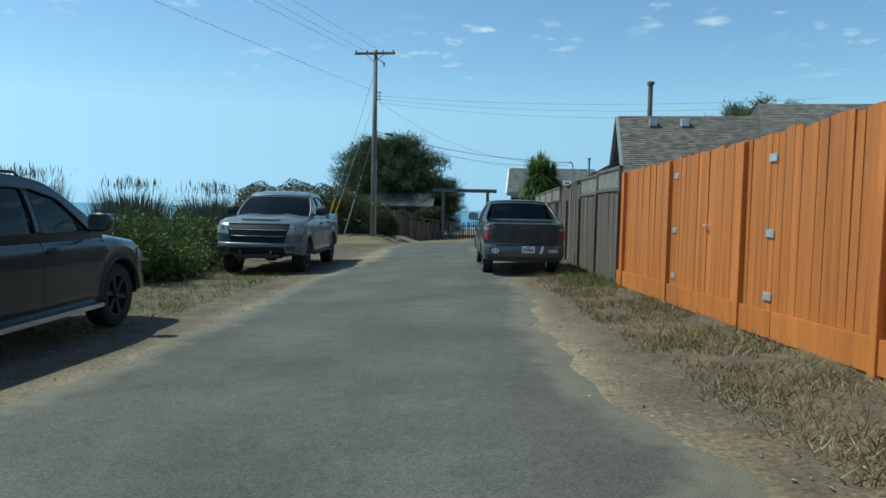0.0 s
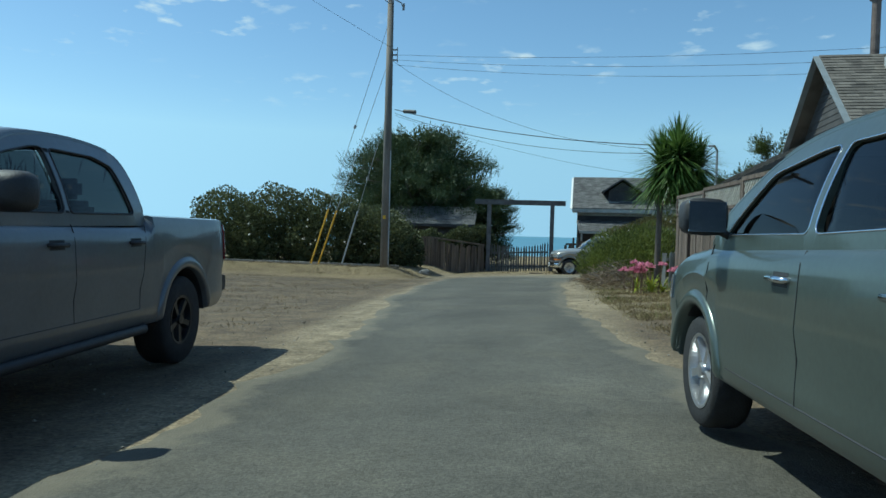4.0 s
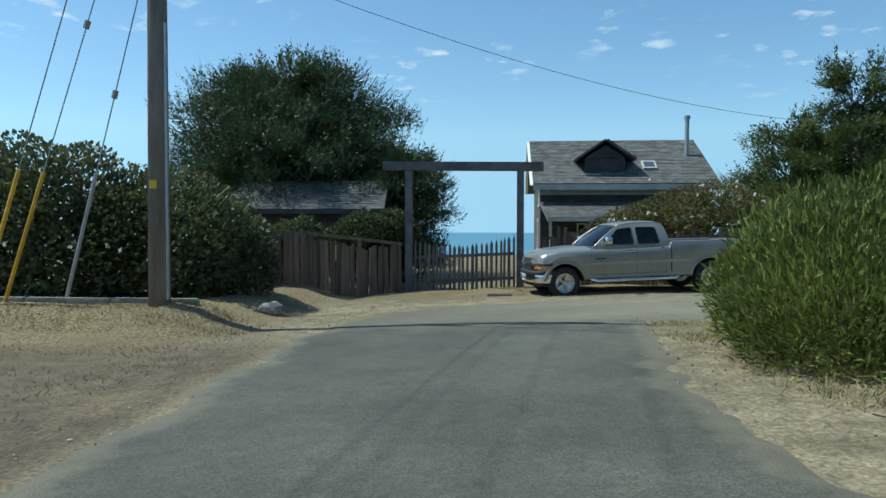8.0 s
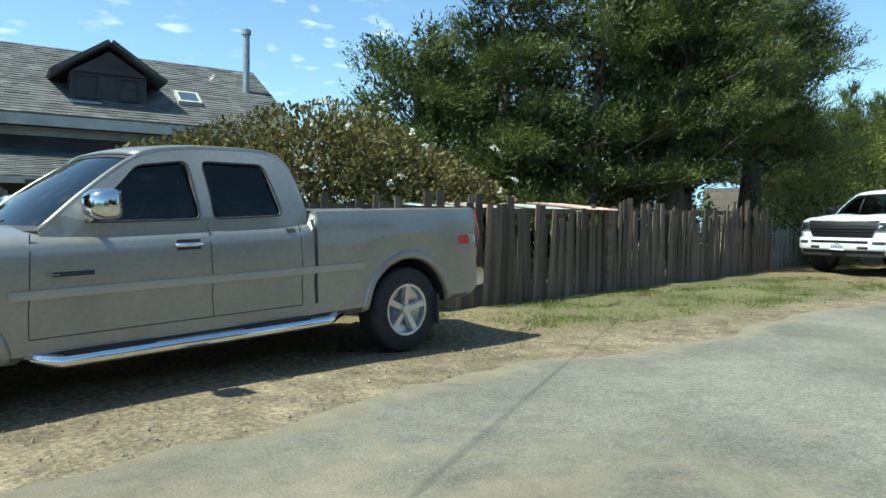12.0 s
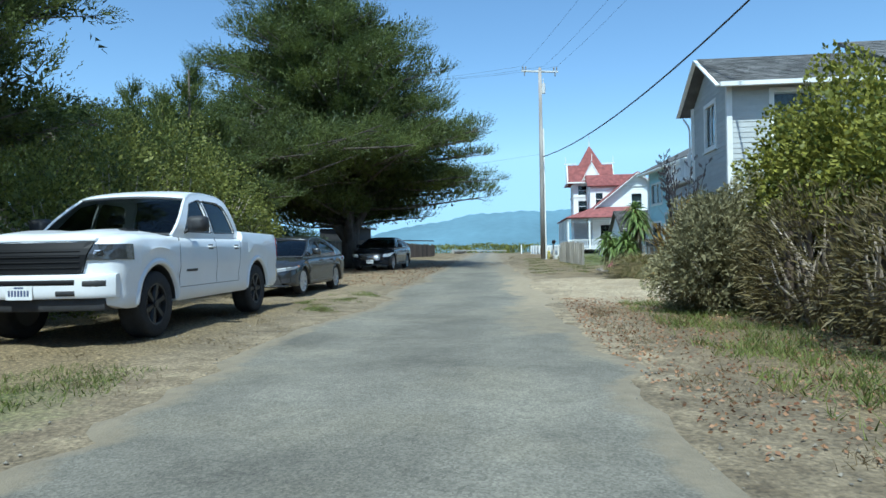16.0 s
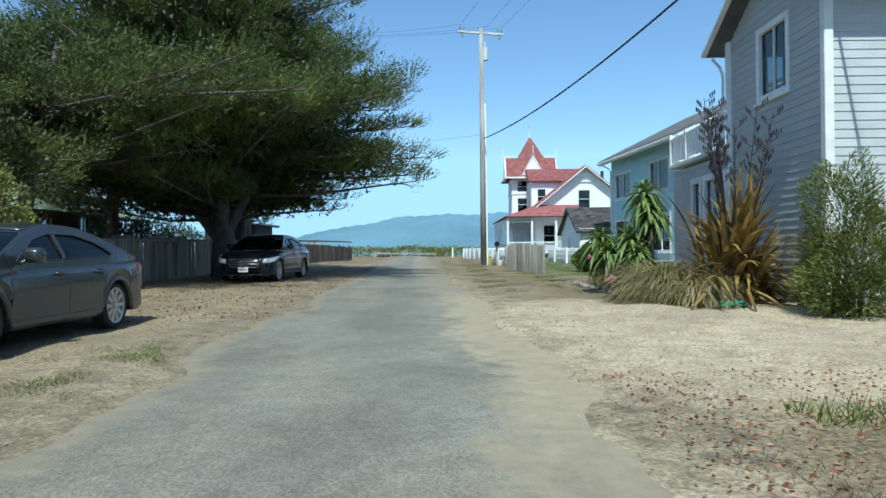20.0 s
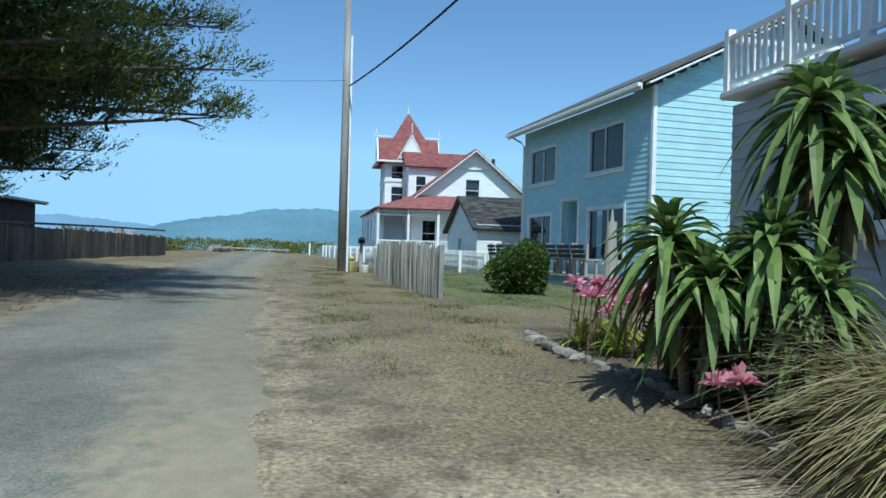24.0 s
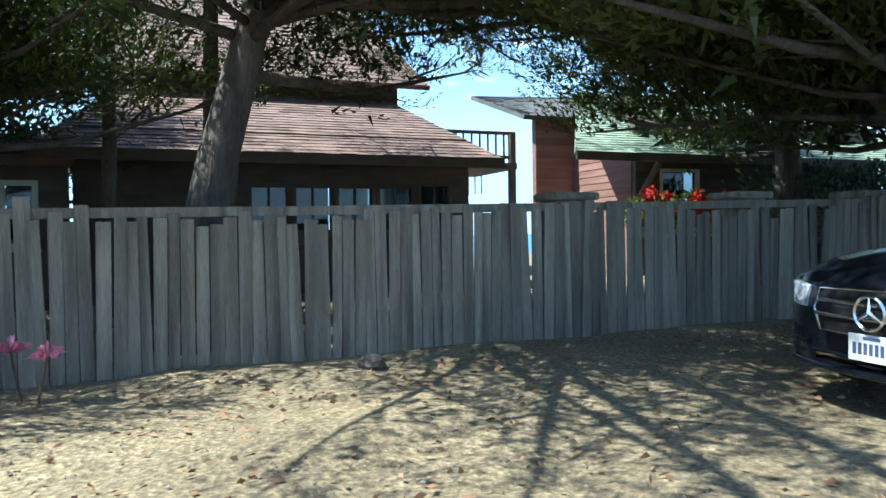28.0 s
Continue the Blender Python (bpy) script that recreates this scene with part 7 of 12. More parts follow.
HIGH = [(0.64 + 0.020 * i, -2.3 + 0.16 * i, 5.2 + 0.8 * (i % 4), 0.3 + 0.4 * (i % 3), 2.0) for i in range(12)]
for k, (x, y, h, dx, n, rch) in enumerate(((47.8, 56.9, 7.5, 1.4, 26, 5.0), (50.7, 57.5, 7.0, 1.6, 24, 4.5), (33.0, 58.2, 6.7, 1.6, 30, 5.6), (29.6, 60.2, 5.0, 0.3, 40, 4.6), (27.9, 57.3, 4.6, 0.2, 24, 3.4), (44.2, 61.0, 8.0, -0.8, 40, 5.0))):
    r = rr(140 + k)
    cypress("cypress_tree", "cypress with a leaning dark trunk beside the lane", x, y, [(0, 0, 0), (dx * 0.2, -0.1, h * 0.3), (dx * 0.6, -0.2, h * 0.65), (dx, -0.3, h)], ring_limbs(r, n, 0.45 if x < 44 else 0.33, 1.0, rch, 0.9, 1.9) + (LOW + HIGH + BACK if x == 33.0 else []), 150 + k, CYPRESS, per=150, leaf=0.36 if x == 33.0 else 0.40, width=0.026 if x == 33.0 else 0.032, dens=1.05 if x == 33.0 else 1.1, core=0.45)
cypress("cypress_tree", "dense dark cypress beside the brown house", 27.6, 62.4, [(0, 0, 0), (0.3, 0.2, 2.6), (0.9, 0.6, 3.8), (1.2, 0.8, 5.2)], ring_limbs(rr(190), 44, 0.16, 1.0, 5.4, 1.2, 2.0, None, 0.5), 191, CYPRESS, per=120, leaf=0.42, width=0.036, dens=0.9, core=0.5)
# tall young leaders that stand over the crowns
def leader(x, y, z0, h, seed):
    ob = thing("cypress_tree", "thin upright cypress leader with short tufted branches", "tree", pose(x, y, gz(x, y) - 0.05), "cypress leaders")
    bm = bmesh.new()
    tube(bm, [(0, 0, 0), (0.1, 0, z0), (0.05, 0, z0 + h)], [0.12, 0.08, 0.02], 7)
    part("trunk", bm, BARK, ob, smooth=True)
    r = rr(seed)
    q = []
    for i in range(26):
        t = (i + r.random()) / 26
        a = r.uniform(0, 6.28)
        L = 0.95 * (1 - 0.75 * t)
        d = np.array((math.cos(a) * 0.6, math.sin(a) * 0.6, 0.8))
        s = np.array((0.07, 0, z0 + h * t))
        k = 14
        p = s + d * (L * r.random(k))[:, None] + r.normal(size=(k, 3)) * 0.05
        q.append(plumes(p, d + r.normal(size=(k, 3)) * 0.25, 0.45, 0.035, r, 12, 0.6, 0.22, 1.3))
    part("crown", tris_mesh("crown", np.concatenate(q), CYPRESS), None, ob)


leader(28.2, 57.6, 4.4, 2.7, 161)
leader(27.2, 58.0, 4.2, 1.7, 162)
leader(33.3, 59.8, 5.6, 2.4, 163)
leader(32.0, 61.8, 5.4, 2.0, 164)
# round clipped cypress left of the gate
r = rr(170)
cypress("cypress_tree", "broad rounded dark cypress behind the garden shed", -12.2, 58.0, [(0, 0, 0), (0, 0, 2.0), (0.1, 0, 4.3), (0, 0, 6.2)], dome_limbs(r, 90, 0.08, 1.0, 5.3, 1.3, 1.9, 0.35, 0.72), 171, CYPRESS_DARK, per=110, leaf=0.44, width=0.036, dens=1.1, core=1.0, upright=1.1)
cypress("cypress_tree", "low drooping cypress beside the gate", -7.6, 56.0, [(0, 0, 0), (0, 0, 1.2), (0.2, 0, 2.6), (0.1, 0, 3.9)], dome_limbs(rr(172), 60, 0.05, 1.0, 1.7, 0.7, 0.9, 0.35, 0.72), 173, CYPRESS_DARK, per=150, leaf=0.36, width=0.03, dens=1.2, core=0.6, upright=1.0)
# cypress mass to the right of the gate house
for k, (x, y, h) in enumerate(((9.5, 61, 4.4), (12.5, 62, 6.0))):
    cypress("cypress_tree", "dark cypress behind the garden", x, y, [(0, 0, 0), (0.1, 0, h * 0.5), (0, 0, h)], ring_limbs(rr(180 + k), 30, 0.08, 1, 3.6, 1.0, 1.6), 182 + k, CYPRESS_DARK, per=120, leaf=0.40, width=0.034, dens=1.2)

bush("hedge", "tall overgrown dark green hedge along the lane", -14.2, 45.0, [(-3.4, 0.3, 1.0, 2.2, 1.4, 2.1), (-1.2, 0.2, 1.1, 2.3, 1.5, 2.15), (1.2, 0.3, 1.0, 2.2, 1.4, 2.1), (3.2, 0.7, 0.8, 1.9, 1.2, 1.8), (4.3, 1.6, 0.5, 1.0, 0.9, 1.35)], 62000, 0.125, 0.072, HEDGE, 201, "hedge", 40, rough=0.10)
bush("hedge", "low leafy hedge with climbing roses along a fence", -9.2, 50.75, [(-2.0, -0.8, 0.8, 1.2, 0.7, 1.2), (-0.6, 0.0, 0.7, 1.2, 0.6, 1.0), (1.0, 0.9, 0.9, 1.1, 0.6, 1.0), (1.9, 1.5, 1.1, 0.8, 0.6, 0.9)], 26000, 0.12, 0.065, HEDGE, 203, "hedge", 24, rough=0.10)
bush("shrub", "rounded needle-leaved green shrub at the road corner", -0.6, 39.3, [(0, 0, 0.55, 1.4, 1.6, 0.95), (0.7, 0.7, 0.75, 1.3, 1.4, 1.1), (-0.3, -0.9, 0.35, 1.0, 0.9, 0.65)], 46000, 0.13, 0.022, SHRUB, 205, up=0.9)
bush("rose_mound", "large mounded rambling rose with small white blooms", 2.0, 54.6, [(0.4, 0, 0.85, 3.3, 1.3, 2.1), (-2.0, 0, 0.6, 1.8, 1.1, 1.65), (2.7, 0, 0.6, 1.6, 1.0, 1.5)], 60000, 0.09, 0.058, RUSSET, 207, "rose bush", 24, rough=0.06)
bush("bush", "bright green low bush against the fence", 3.6, 53.4, [(0, 0, 0.7, 0.9, 0.5, 0.7)], 4500, 0.10, 0.06, OLIVE, 209)
bush("bush", "large yellow-green bush with bare grey twigs", 21.4, 55.2, [(-4.2, 0, 1.2, 1.8, 1.3, 1.6), (-1.8, 0.2, 1.8, 2.1, 1.5, 1.8), (0.8, 0, 2.2, 2.2, 1.5, 1.9), (3.2, -0.1, 2.0, 1.9, 1.3, 1.7), (5.2, -0.1, 1.5, 1.4, 1.1, 1.5)], 50000, 0.072, 0.044, OLIVE, 211, twigs=130, m_twig=TWIG, rough=0.2)
bush("ivy_bush", "tall ivy-covered bush with yellowing leaves over an old fence", 16.0, 42.0, [(-3.0, -0.2, 1.0, 1.2, 1.0, 1.1), (-1.3, -0.1, 1.5, 1.5, 1.2, 1.35), (0.6, 0.0, 1.9, 1.5, 1.2, 1.45), (2.2, 0.2, 1.7, 1.1, 1.0, 1.5)], 48000, 0.08, 0.056, IVY, 213, twigs=40, m_twig=TWIG)
bush("dry_bush", "tangle of dead brown twigs under the ivy", 15.6, 43.0, [(-2.2, 0, 0.8, 1.3, 0.7, 0.9), (0, 0.1, 0.8, 1.4, 0.7, 1.0), (1.6, 0, 0.7, 0.9, 0.6, 0.9)], 11000, 0.16, 0.02, CYPRESS_DRY, 215, twigs=60, m_twig=TWIG)
bush("silver_bush", "round silver-leaved shrub beside the drive", 18.4, 43.6, [(0, 0, 0.95, 0.85, 0.85, 0.95), (-0.5, 0.2, 0.75, 0.65, 0.7, 0.75), (0.5, 0, 1.3, 0.5, 0.6, 0.65), (-0.15, 0.1, 1.35, 0.45, 0.45, 0.55)], 34000, 0.075, 0.03, SILVER, 217, twigs=45, m_twig=TWIG, rough=0.34)
bush("conifer_shrub", "soft green feathery conifer shrub against the grey house", 26.15, 41.2, [(0, 0, 1.1, 0.62, 0.6, 1.25), (-0.1, 0, 0.6, 0.75, 0.65, 0.8)], 20000, 0.10, 0.018, SHRUB, 219, up=0.5)
bush("round_bush", "clipped round green bush by the porch benches", 42.6, 41.6, [(0, 0, 0.5, 0.66, 0.66, 0.62)], 9000, 0.09, 0.06, leaf_mat("box_leaves", (0.03, 0.06, 0.012), (0.16, 0.22, 0.05)), 221)
bush("bush", "low green bushes spreading over the grass verge", -9.3, 17.5, [(-1.6, 0.6, 0.5, 1.6, 1.4, 0.85), (0.6, 0, 0.45, 1.4, 1.2, 0.8), (1.6, -1.2, 0.3, 0.9, 1.0, 0.5), (0.2, 2.0, 0.5, 1.5, 1.3, 0.85)], 30000, 0.095, 0.045, leaf_mat("verge_leaves", (0.03, 0.05, 0.014), (0.15, 0.195, 0.05)), 223)
bush("bush", "dark undergrowth behind the cypress trunks", 13.6, 61.0, [(-4, 0, 1.0, 2.6, 1.4, 1.5), (0, 0.3, 1.1, 2.6, 1.4, 1.7), (4, 0, 1.0, 2.6, 1.4, 1.9), (1.5, 0.2, 1.6, 2.4, 1.4, 2.0)], 16000, 0.2, 0.09, CYPRESS_DARK, 231)
bush("bush", "dark undergrowth behind the board fence", 49.5, 61.0, [(-4, 0, 0.9, 2.2, 1.2, 1.3), (-1, 0.3, 1.0, 2.2, 1.2, 1.5), (2.2, 0, 0.9, 2.2, 1.2, 1.3)], 11000, 0.17, 0.07, CYPRESS_DARK, 233)
bush("bush", "dark undergrowth behind the board fence", 27.0, 59.6, [(-2.5, 0, 1.0, 1.8, 1.2, 1.5), (0, 0.3, 1.2, 2.0, 1.2, 1.7)], 8000, 0.17, 0.07, CYPRESS_DARK, 235)


# ---- buildings: makers ----
WHITE = mat("white_paintwork", (0.80, 0.80, 0.77), 0.6, 0.06, 3, 40, 0.08)
WINDOW = glass_mat("window_glass", (0.8, 0.88, 0.9), 0.02, 0.55)
# near-black for plates behind the panes: an unlit room's shade as colour
ROOM_SHADE = mat("room_shade", (0.035, 0.035, 0.04), 0.9, 0.2, 2, 30, 0)
CURTAIN = mat("pale_curtain", (0.75, 0.75, 0.72), 0.9, 0.1, 3, 40, 0.2, stretch=(8, 8, 0.3))


def wall_frame(x, y, z, ang):
    """Local frame of a wall: x along it, y into the house, z up. ang: direction of x in degrees."""
    return pose(x, y, z, 0, 0, ang)


def spans(length, cuts):
    """What is left of 0..length without the cuts."""
    out, at = [], 0.0
    for a, b in sorted(cuts):
        if a > at + 0.02:
            out.append((at, a))
        at = max(at, b)
    if at < length - 0.02:
        out.append((at, length))
    return out


def wedge_board(length, h, t0=0.012, t1=0.026):
    bm = bmesh.new()
    for x in (0, length):
        pass
    pts = [(0, -t1, 0), (0, -t0, h), (0, 0, h), (0, 0, 0)]
    a = [bm.verts.new(p) for p in pts]
    b = [bm.verts.new((length, p[1], p[2])) for p in pts]
    bm.faces.new(a)
    bm.faces.new(b[::-1])
    for i in range(4):
        j = (i + 1) % 4
        bm.faces.new((a[j], a[i], b[i], b[j]))
    bmesh.ops.recalc_face_normals(bm, faces=bm.faces)
    me = bpy.data.meshes.new("siding_board")
    bm.to_mesh(me)
    bm.free()
    return me


def sided_wall(parent, m, length, height, pitch, material, holes=(), gable=0.0, thick=0.16, name="wall", apex=0.5):
    """A wall with its openings cut through, clad in lapped boards. gable: height of the gable over it."""
    bm = bmesh.new()
    low = [h for h in holes if h[2] < height]
    xs = sorted({0, length, *[v for h in low for v in (h[0], h[1])]})
    zs = sorted({0, height, *[v for h in low for v in (h[2], h[3])]})
    for x0, x1 in zip(xs, xs[1:]):
        for z0, z1 in zip(zs, zs[1:]):
            cx, cz = (x0 + x1) / 2, (z0 + z1) / 2
            if not any(h[0] < cx < h[1] and h[2] < cz < h[3] for h in holes):
                box(bm, x0, x1, 0, thick, z0, z1)
    if gable:
        def line(u):
            return height + gable * min(u / (length * apex), (length - u) / (length * (1 - apex)))
        hs = [h for h in holes if h[2] >= height]
        us = sorted({0.0, length * apex, float(length), *[v for h in hs for v in h[:2]]})
        for u0, u1 in zip(us, us[1:]):
            cut = [h for h in hs if h[0] < (u0 + u1) / 2 < h[1]]
            for z0, z1 in ([(height, cut[0][2]), (cut[0][3], None)] if cut else [(height, None)]):
                tops = [z1 if z1 else line(u1), z1 if z1 else line(u0)]
                pts = [(u0, thick, z0), (u1, thick, z0), (u1, thick, tops[0]), (u0, thick, tops[1])]
                slab(bm, [p for i, p in enumerate(pts) if i < 2 or p[2] > z0 + 1e-3], -thick)
    bmesh.ops.remove_doubles(bm, verts=bm.verts, dist=1e-4)
    bmesh.ops.recalc_face_normals(bm, faces=bm.faces)
    w = part(name, bm, material, parent, m=m)
    z, cache = 0.0, {}
    while z < height + gable - 0.03:
        h = min(pitch, height + gable - z)
        lo, hi = 0.0, length
        if z + 0.02 > height:
            k = (z + pitch * 0.5 - height) / gable
            lo, hi = length * apex * k, length - length * (1 - apex) * k
        cuts = [(a[0], a[1]) for a in holes if a[2] < z + pitch * 0.5 < a[3]]
        for a, b in [(max(a, lo), min(b, hi)) for a, b in spans(length, cuts) if min(b, hi) - max(a, lo) > 0.03]:
            key = (round(b - a, 2), round(h, 3))
            if key not in cache:
                cache[key] = wedge_board(b - a, h * 1.04)
                cache[key].materials.append(material)
            part("siding_board", cache[key], None, w, m=pose(a, -0.001, z))
        z += pitch
    return w


def window(parent, m, w, h, frame_m, bars=(0.5,), cross=(), trim=0.10, depth=0.07, back=ROOM_SHADE, curtain=False, sill=True, label=""):
    """A window in a wall frame: m puts its lower left corner on the wall's face."""
    bm = bmesh.new()
    for x0, x1, z0, z1 in ((-trim, 0.02, -trim, h + trim), (w - 0.02, w + trim, -trim, h + trim), (0.02, w - 0.02, h - 0.02, h + trim), (0.02, w - 0.02, -trim, 0.02)):
        box(bm, x0, x1, -0.045, 0.05, z0, z1, 0.006)
    ob = part("window", bm, frame_m, parent, label, m=m)
    if sill:
        part("window_sill", one_box(-trim - 0.03, w + trim + 0.03, -0.09, 0.02, -trim - 0.05, -trim, 0.006), frame_m, ob)
    xs = [0.02] + [b * w for b in bars] + [w - 0.02]
    for a, b in zip(xs, xs[1:]):
        part("pane", one_box(a + 0.015, b - 0.015, depth - 0.035, depth - 0.029, 0.02, h - 0.02), WINDOW, ob)
    bb = bmesh.new()
    for b in bars:
        box(bb, b * w - 0.02, b * w + 0.02, 0.0, 0.05, 0.02, h - 0.02)
    for c in cross:
        box(bb, 0.02, w - 0.02, 0.005, 0.045, c * h - 0.018, c * h + 0.018)
    if bars or cross:
        part("glazing_bar", bb, frame_m, ob)
    else:
        bb.free()
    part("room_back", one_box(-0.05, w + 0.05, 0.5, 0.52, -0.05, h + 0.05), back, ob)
    if curtain:
        cb = bmesh.new()
        k = 24
        for i in range(k):
            x0, x1 = w * i / k, w * (i + 1) / k
            poly(cb, [(x0, 0.13 + 0.02 * math.sin(i * 1.7), 0.02), (x1, 0.13 + 0.02 * math.sin(i * 1.7 + 1.7), 0.02), (x1, 0.13 + 0.02 * math.sin(i * 1.7 + 1.7), h), (x0, 0.13 + 0.02 * math.sin(i * 1.7), h)])
        part("curtain", cb, CURTAIN, ob)
    return ob


def shingles(parent, p00, p10, p11, p01, material, course=0.14, tab=0.30, thick=0.018, name="roof", seed=1, base=0.10):
    """A roof slope from the eave line p00-p10 up to p01-p11, laid with separate shingles."""
    p00, p10, p11, p01 = [Vector(p) for p in (p00, p10, p11, p01)]
    bm = bmesh.new()
    slab(bm, [p00, p10, p11, p01], base)
    bmesh.ops.recalc_face_normals(bm, faces=bm.faces)
    r = part(name, bm, material, parent)
    rng = np.random.default_rng(seed)
    rise = ((p01 - p00).length + (p11 - p10).length) / 2
    n = max(1, int(rise / course))
    nrm = (p10 - p00).cross(p01 - p00).normalized()
    if nrm.z < 0:
        nrm = -nrm
    V, F = [], []
    for i in range(n):
        t0, t1 = i / n, min(1.0, (i + 1.12) / n)
        a0, b0, a1, b1 = p00.lerp(p01, t0), p10.lerp(p11, t0), p00.lerp(p01, t1), p10.lerp(p11, t1)
        L = (b0 - a0).length
        u, s = -rng.random() * tab, 0
        while u < L - 0.01:
            w = tab * rng.uniform(0.75, 1.25)
            u0, u1 = max(0, u) / L, min(L, u + w - 0.006) / L
            if u1 - u0 > 0.002:
                h = thick * rng.uniform(0.8, 1.5)
                q = [a0.lerp(b0, u0), a0.lerp(b0, u1), a1.lerp(b1, u1), a1.lerp(b1, u0)]
                k = len(V)
                V += [q[0] + nrm * h, q[1] + nrm * h, q[2] + nrm * 0.004, q[3] + nrm * 0.004, q[0] + nrm * 0.001, q[1] + nrm * 0.001]
                F += [(k, k + 1, k + 2, k + 3), (k + 4, k + 5, k + 1, k), (k + 4, k, k + 3), (k + 5, k + 2, k + 1)]
            u += w
    part("shingles", mesh_of("shingles", V, F, material), None, r)
    return r


def island_mat(name, color, spread=0.3, rough=0.9, bump=0.4):
    """A base surface whose pieces differ by island."""
    m = mat(name, color, rough, 0.22, 2.5, 50, bump, rand=0.0)
    n, l = m.node_tree.nodes, m.node_tree.links
    b = n["Principled BSDF"]
    src = b.inputs["Base Color"].links[0].from_socket
    g, r, h = n.new("ShaderNodeNewGeometry"), n.new("ShaderNodeMapRange"), n.new("ShaderNodeHueSaturation")
    r.inputs["To Min"].default_value, r.inputs["To Max"].default_value = 1 - spread, 1 + spread
    l.new(g.outputs["Random Per Island"], r.inputs["Value"])
    l.new(r.outputs[0], h.inputs["Value"])
    l.new(src, h.inputs["Color"])
    l.new(h.outputs[0], b.inputs["Base Color"])
    return m


def bar(parent, name, a, b, w, h, material, up=(0, 0, 1), label=""):
    """A straight timber from a to b, w wide and h deep."""
    a, b = Vector(a), Vector(b)
    d = (b - a)
    L = d.length
    d.normalize()
    s = d.cross(Vector(up)).normalized()
    u = s.cross(d)
    bm = one_box(0, L, -w / 2, w / 2, -h / 2, h / 2, min(w, h) * 0.06)
    m = Matrix(((d.x, s.x, u.x, a.x), (d.y, s.y, u.y, a.y), (d.z, s.z, u.z, a.z), (0, 0, 0, 1)))
    return part(name, bm, material, parent, label, m=m)


GREY_SHINGLE = island_mat("grey_shingle", (0.115, 0.112, 0.108), 0.28)
BROWN_SHINGLE = island_mat("brown_shingle", (0.12, 0.105, 0.088), 0.3)
RED_SHINGLE = island_mat("red_shingle", (0.25, 0.085, 0.078), 0.16)
GREEN_SHINGLE = island_mat("green_shingle", (0.24, 0.30, 0.22), 0.15)
OLD_SHAKE = island_mat("old_shake", (0.095, 0.09, 0.085), 0.4)
BLUE_SIDE = mat("pale_blue_siding", (0.47, 0.69, 0.73), 0.65, 0.07, 1.5, 40, 0.12, rand=0.03)
GREY_SIDE = mat("grey_siding", (0.47, 0.49, 0.48), 0.7, 0.07, 1.5, 40, 0.12, rand=0.04)
DARK_WALL = mat("dark_stained_wall", (0.055, 0.052, 0.052), 0.85, 0.25, 2, 30, 0.3)
REDWOOD = mat("redwood_siding", (0.26, 0.135, 0.105), 0.8, 0.18, 2, 40, 0.3, rand=0.10, stretch=(0.4, 1, 3))
BROWN_WALL = mat("brown_wall", (0.13, 0.105, 0.085), 0.85, 0.2, 2, 30, 0.3)


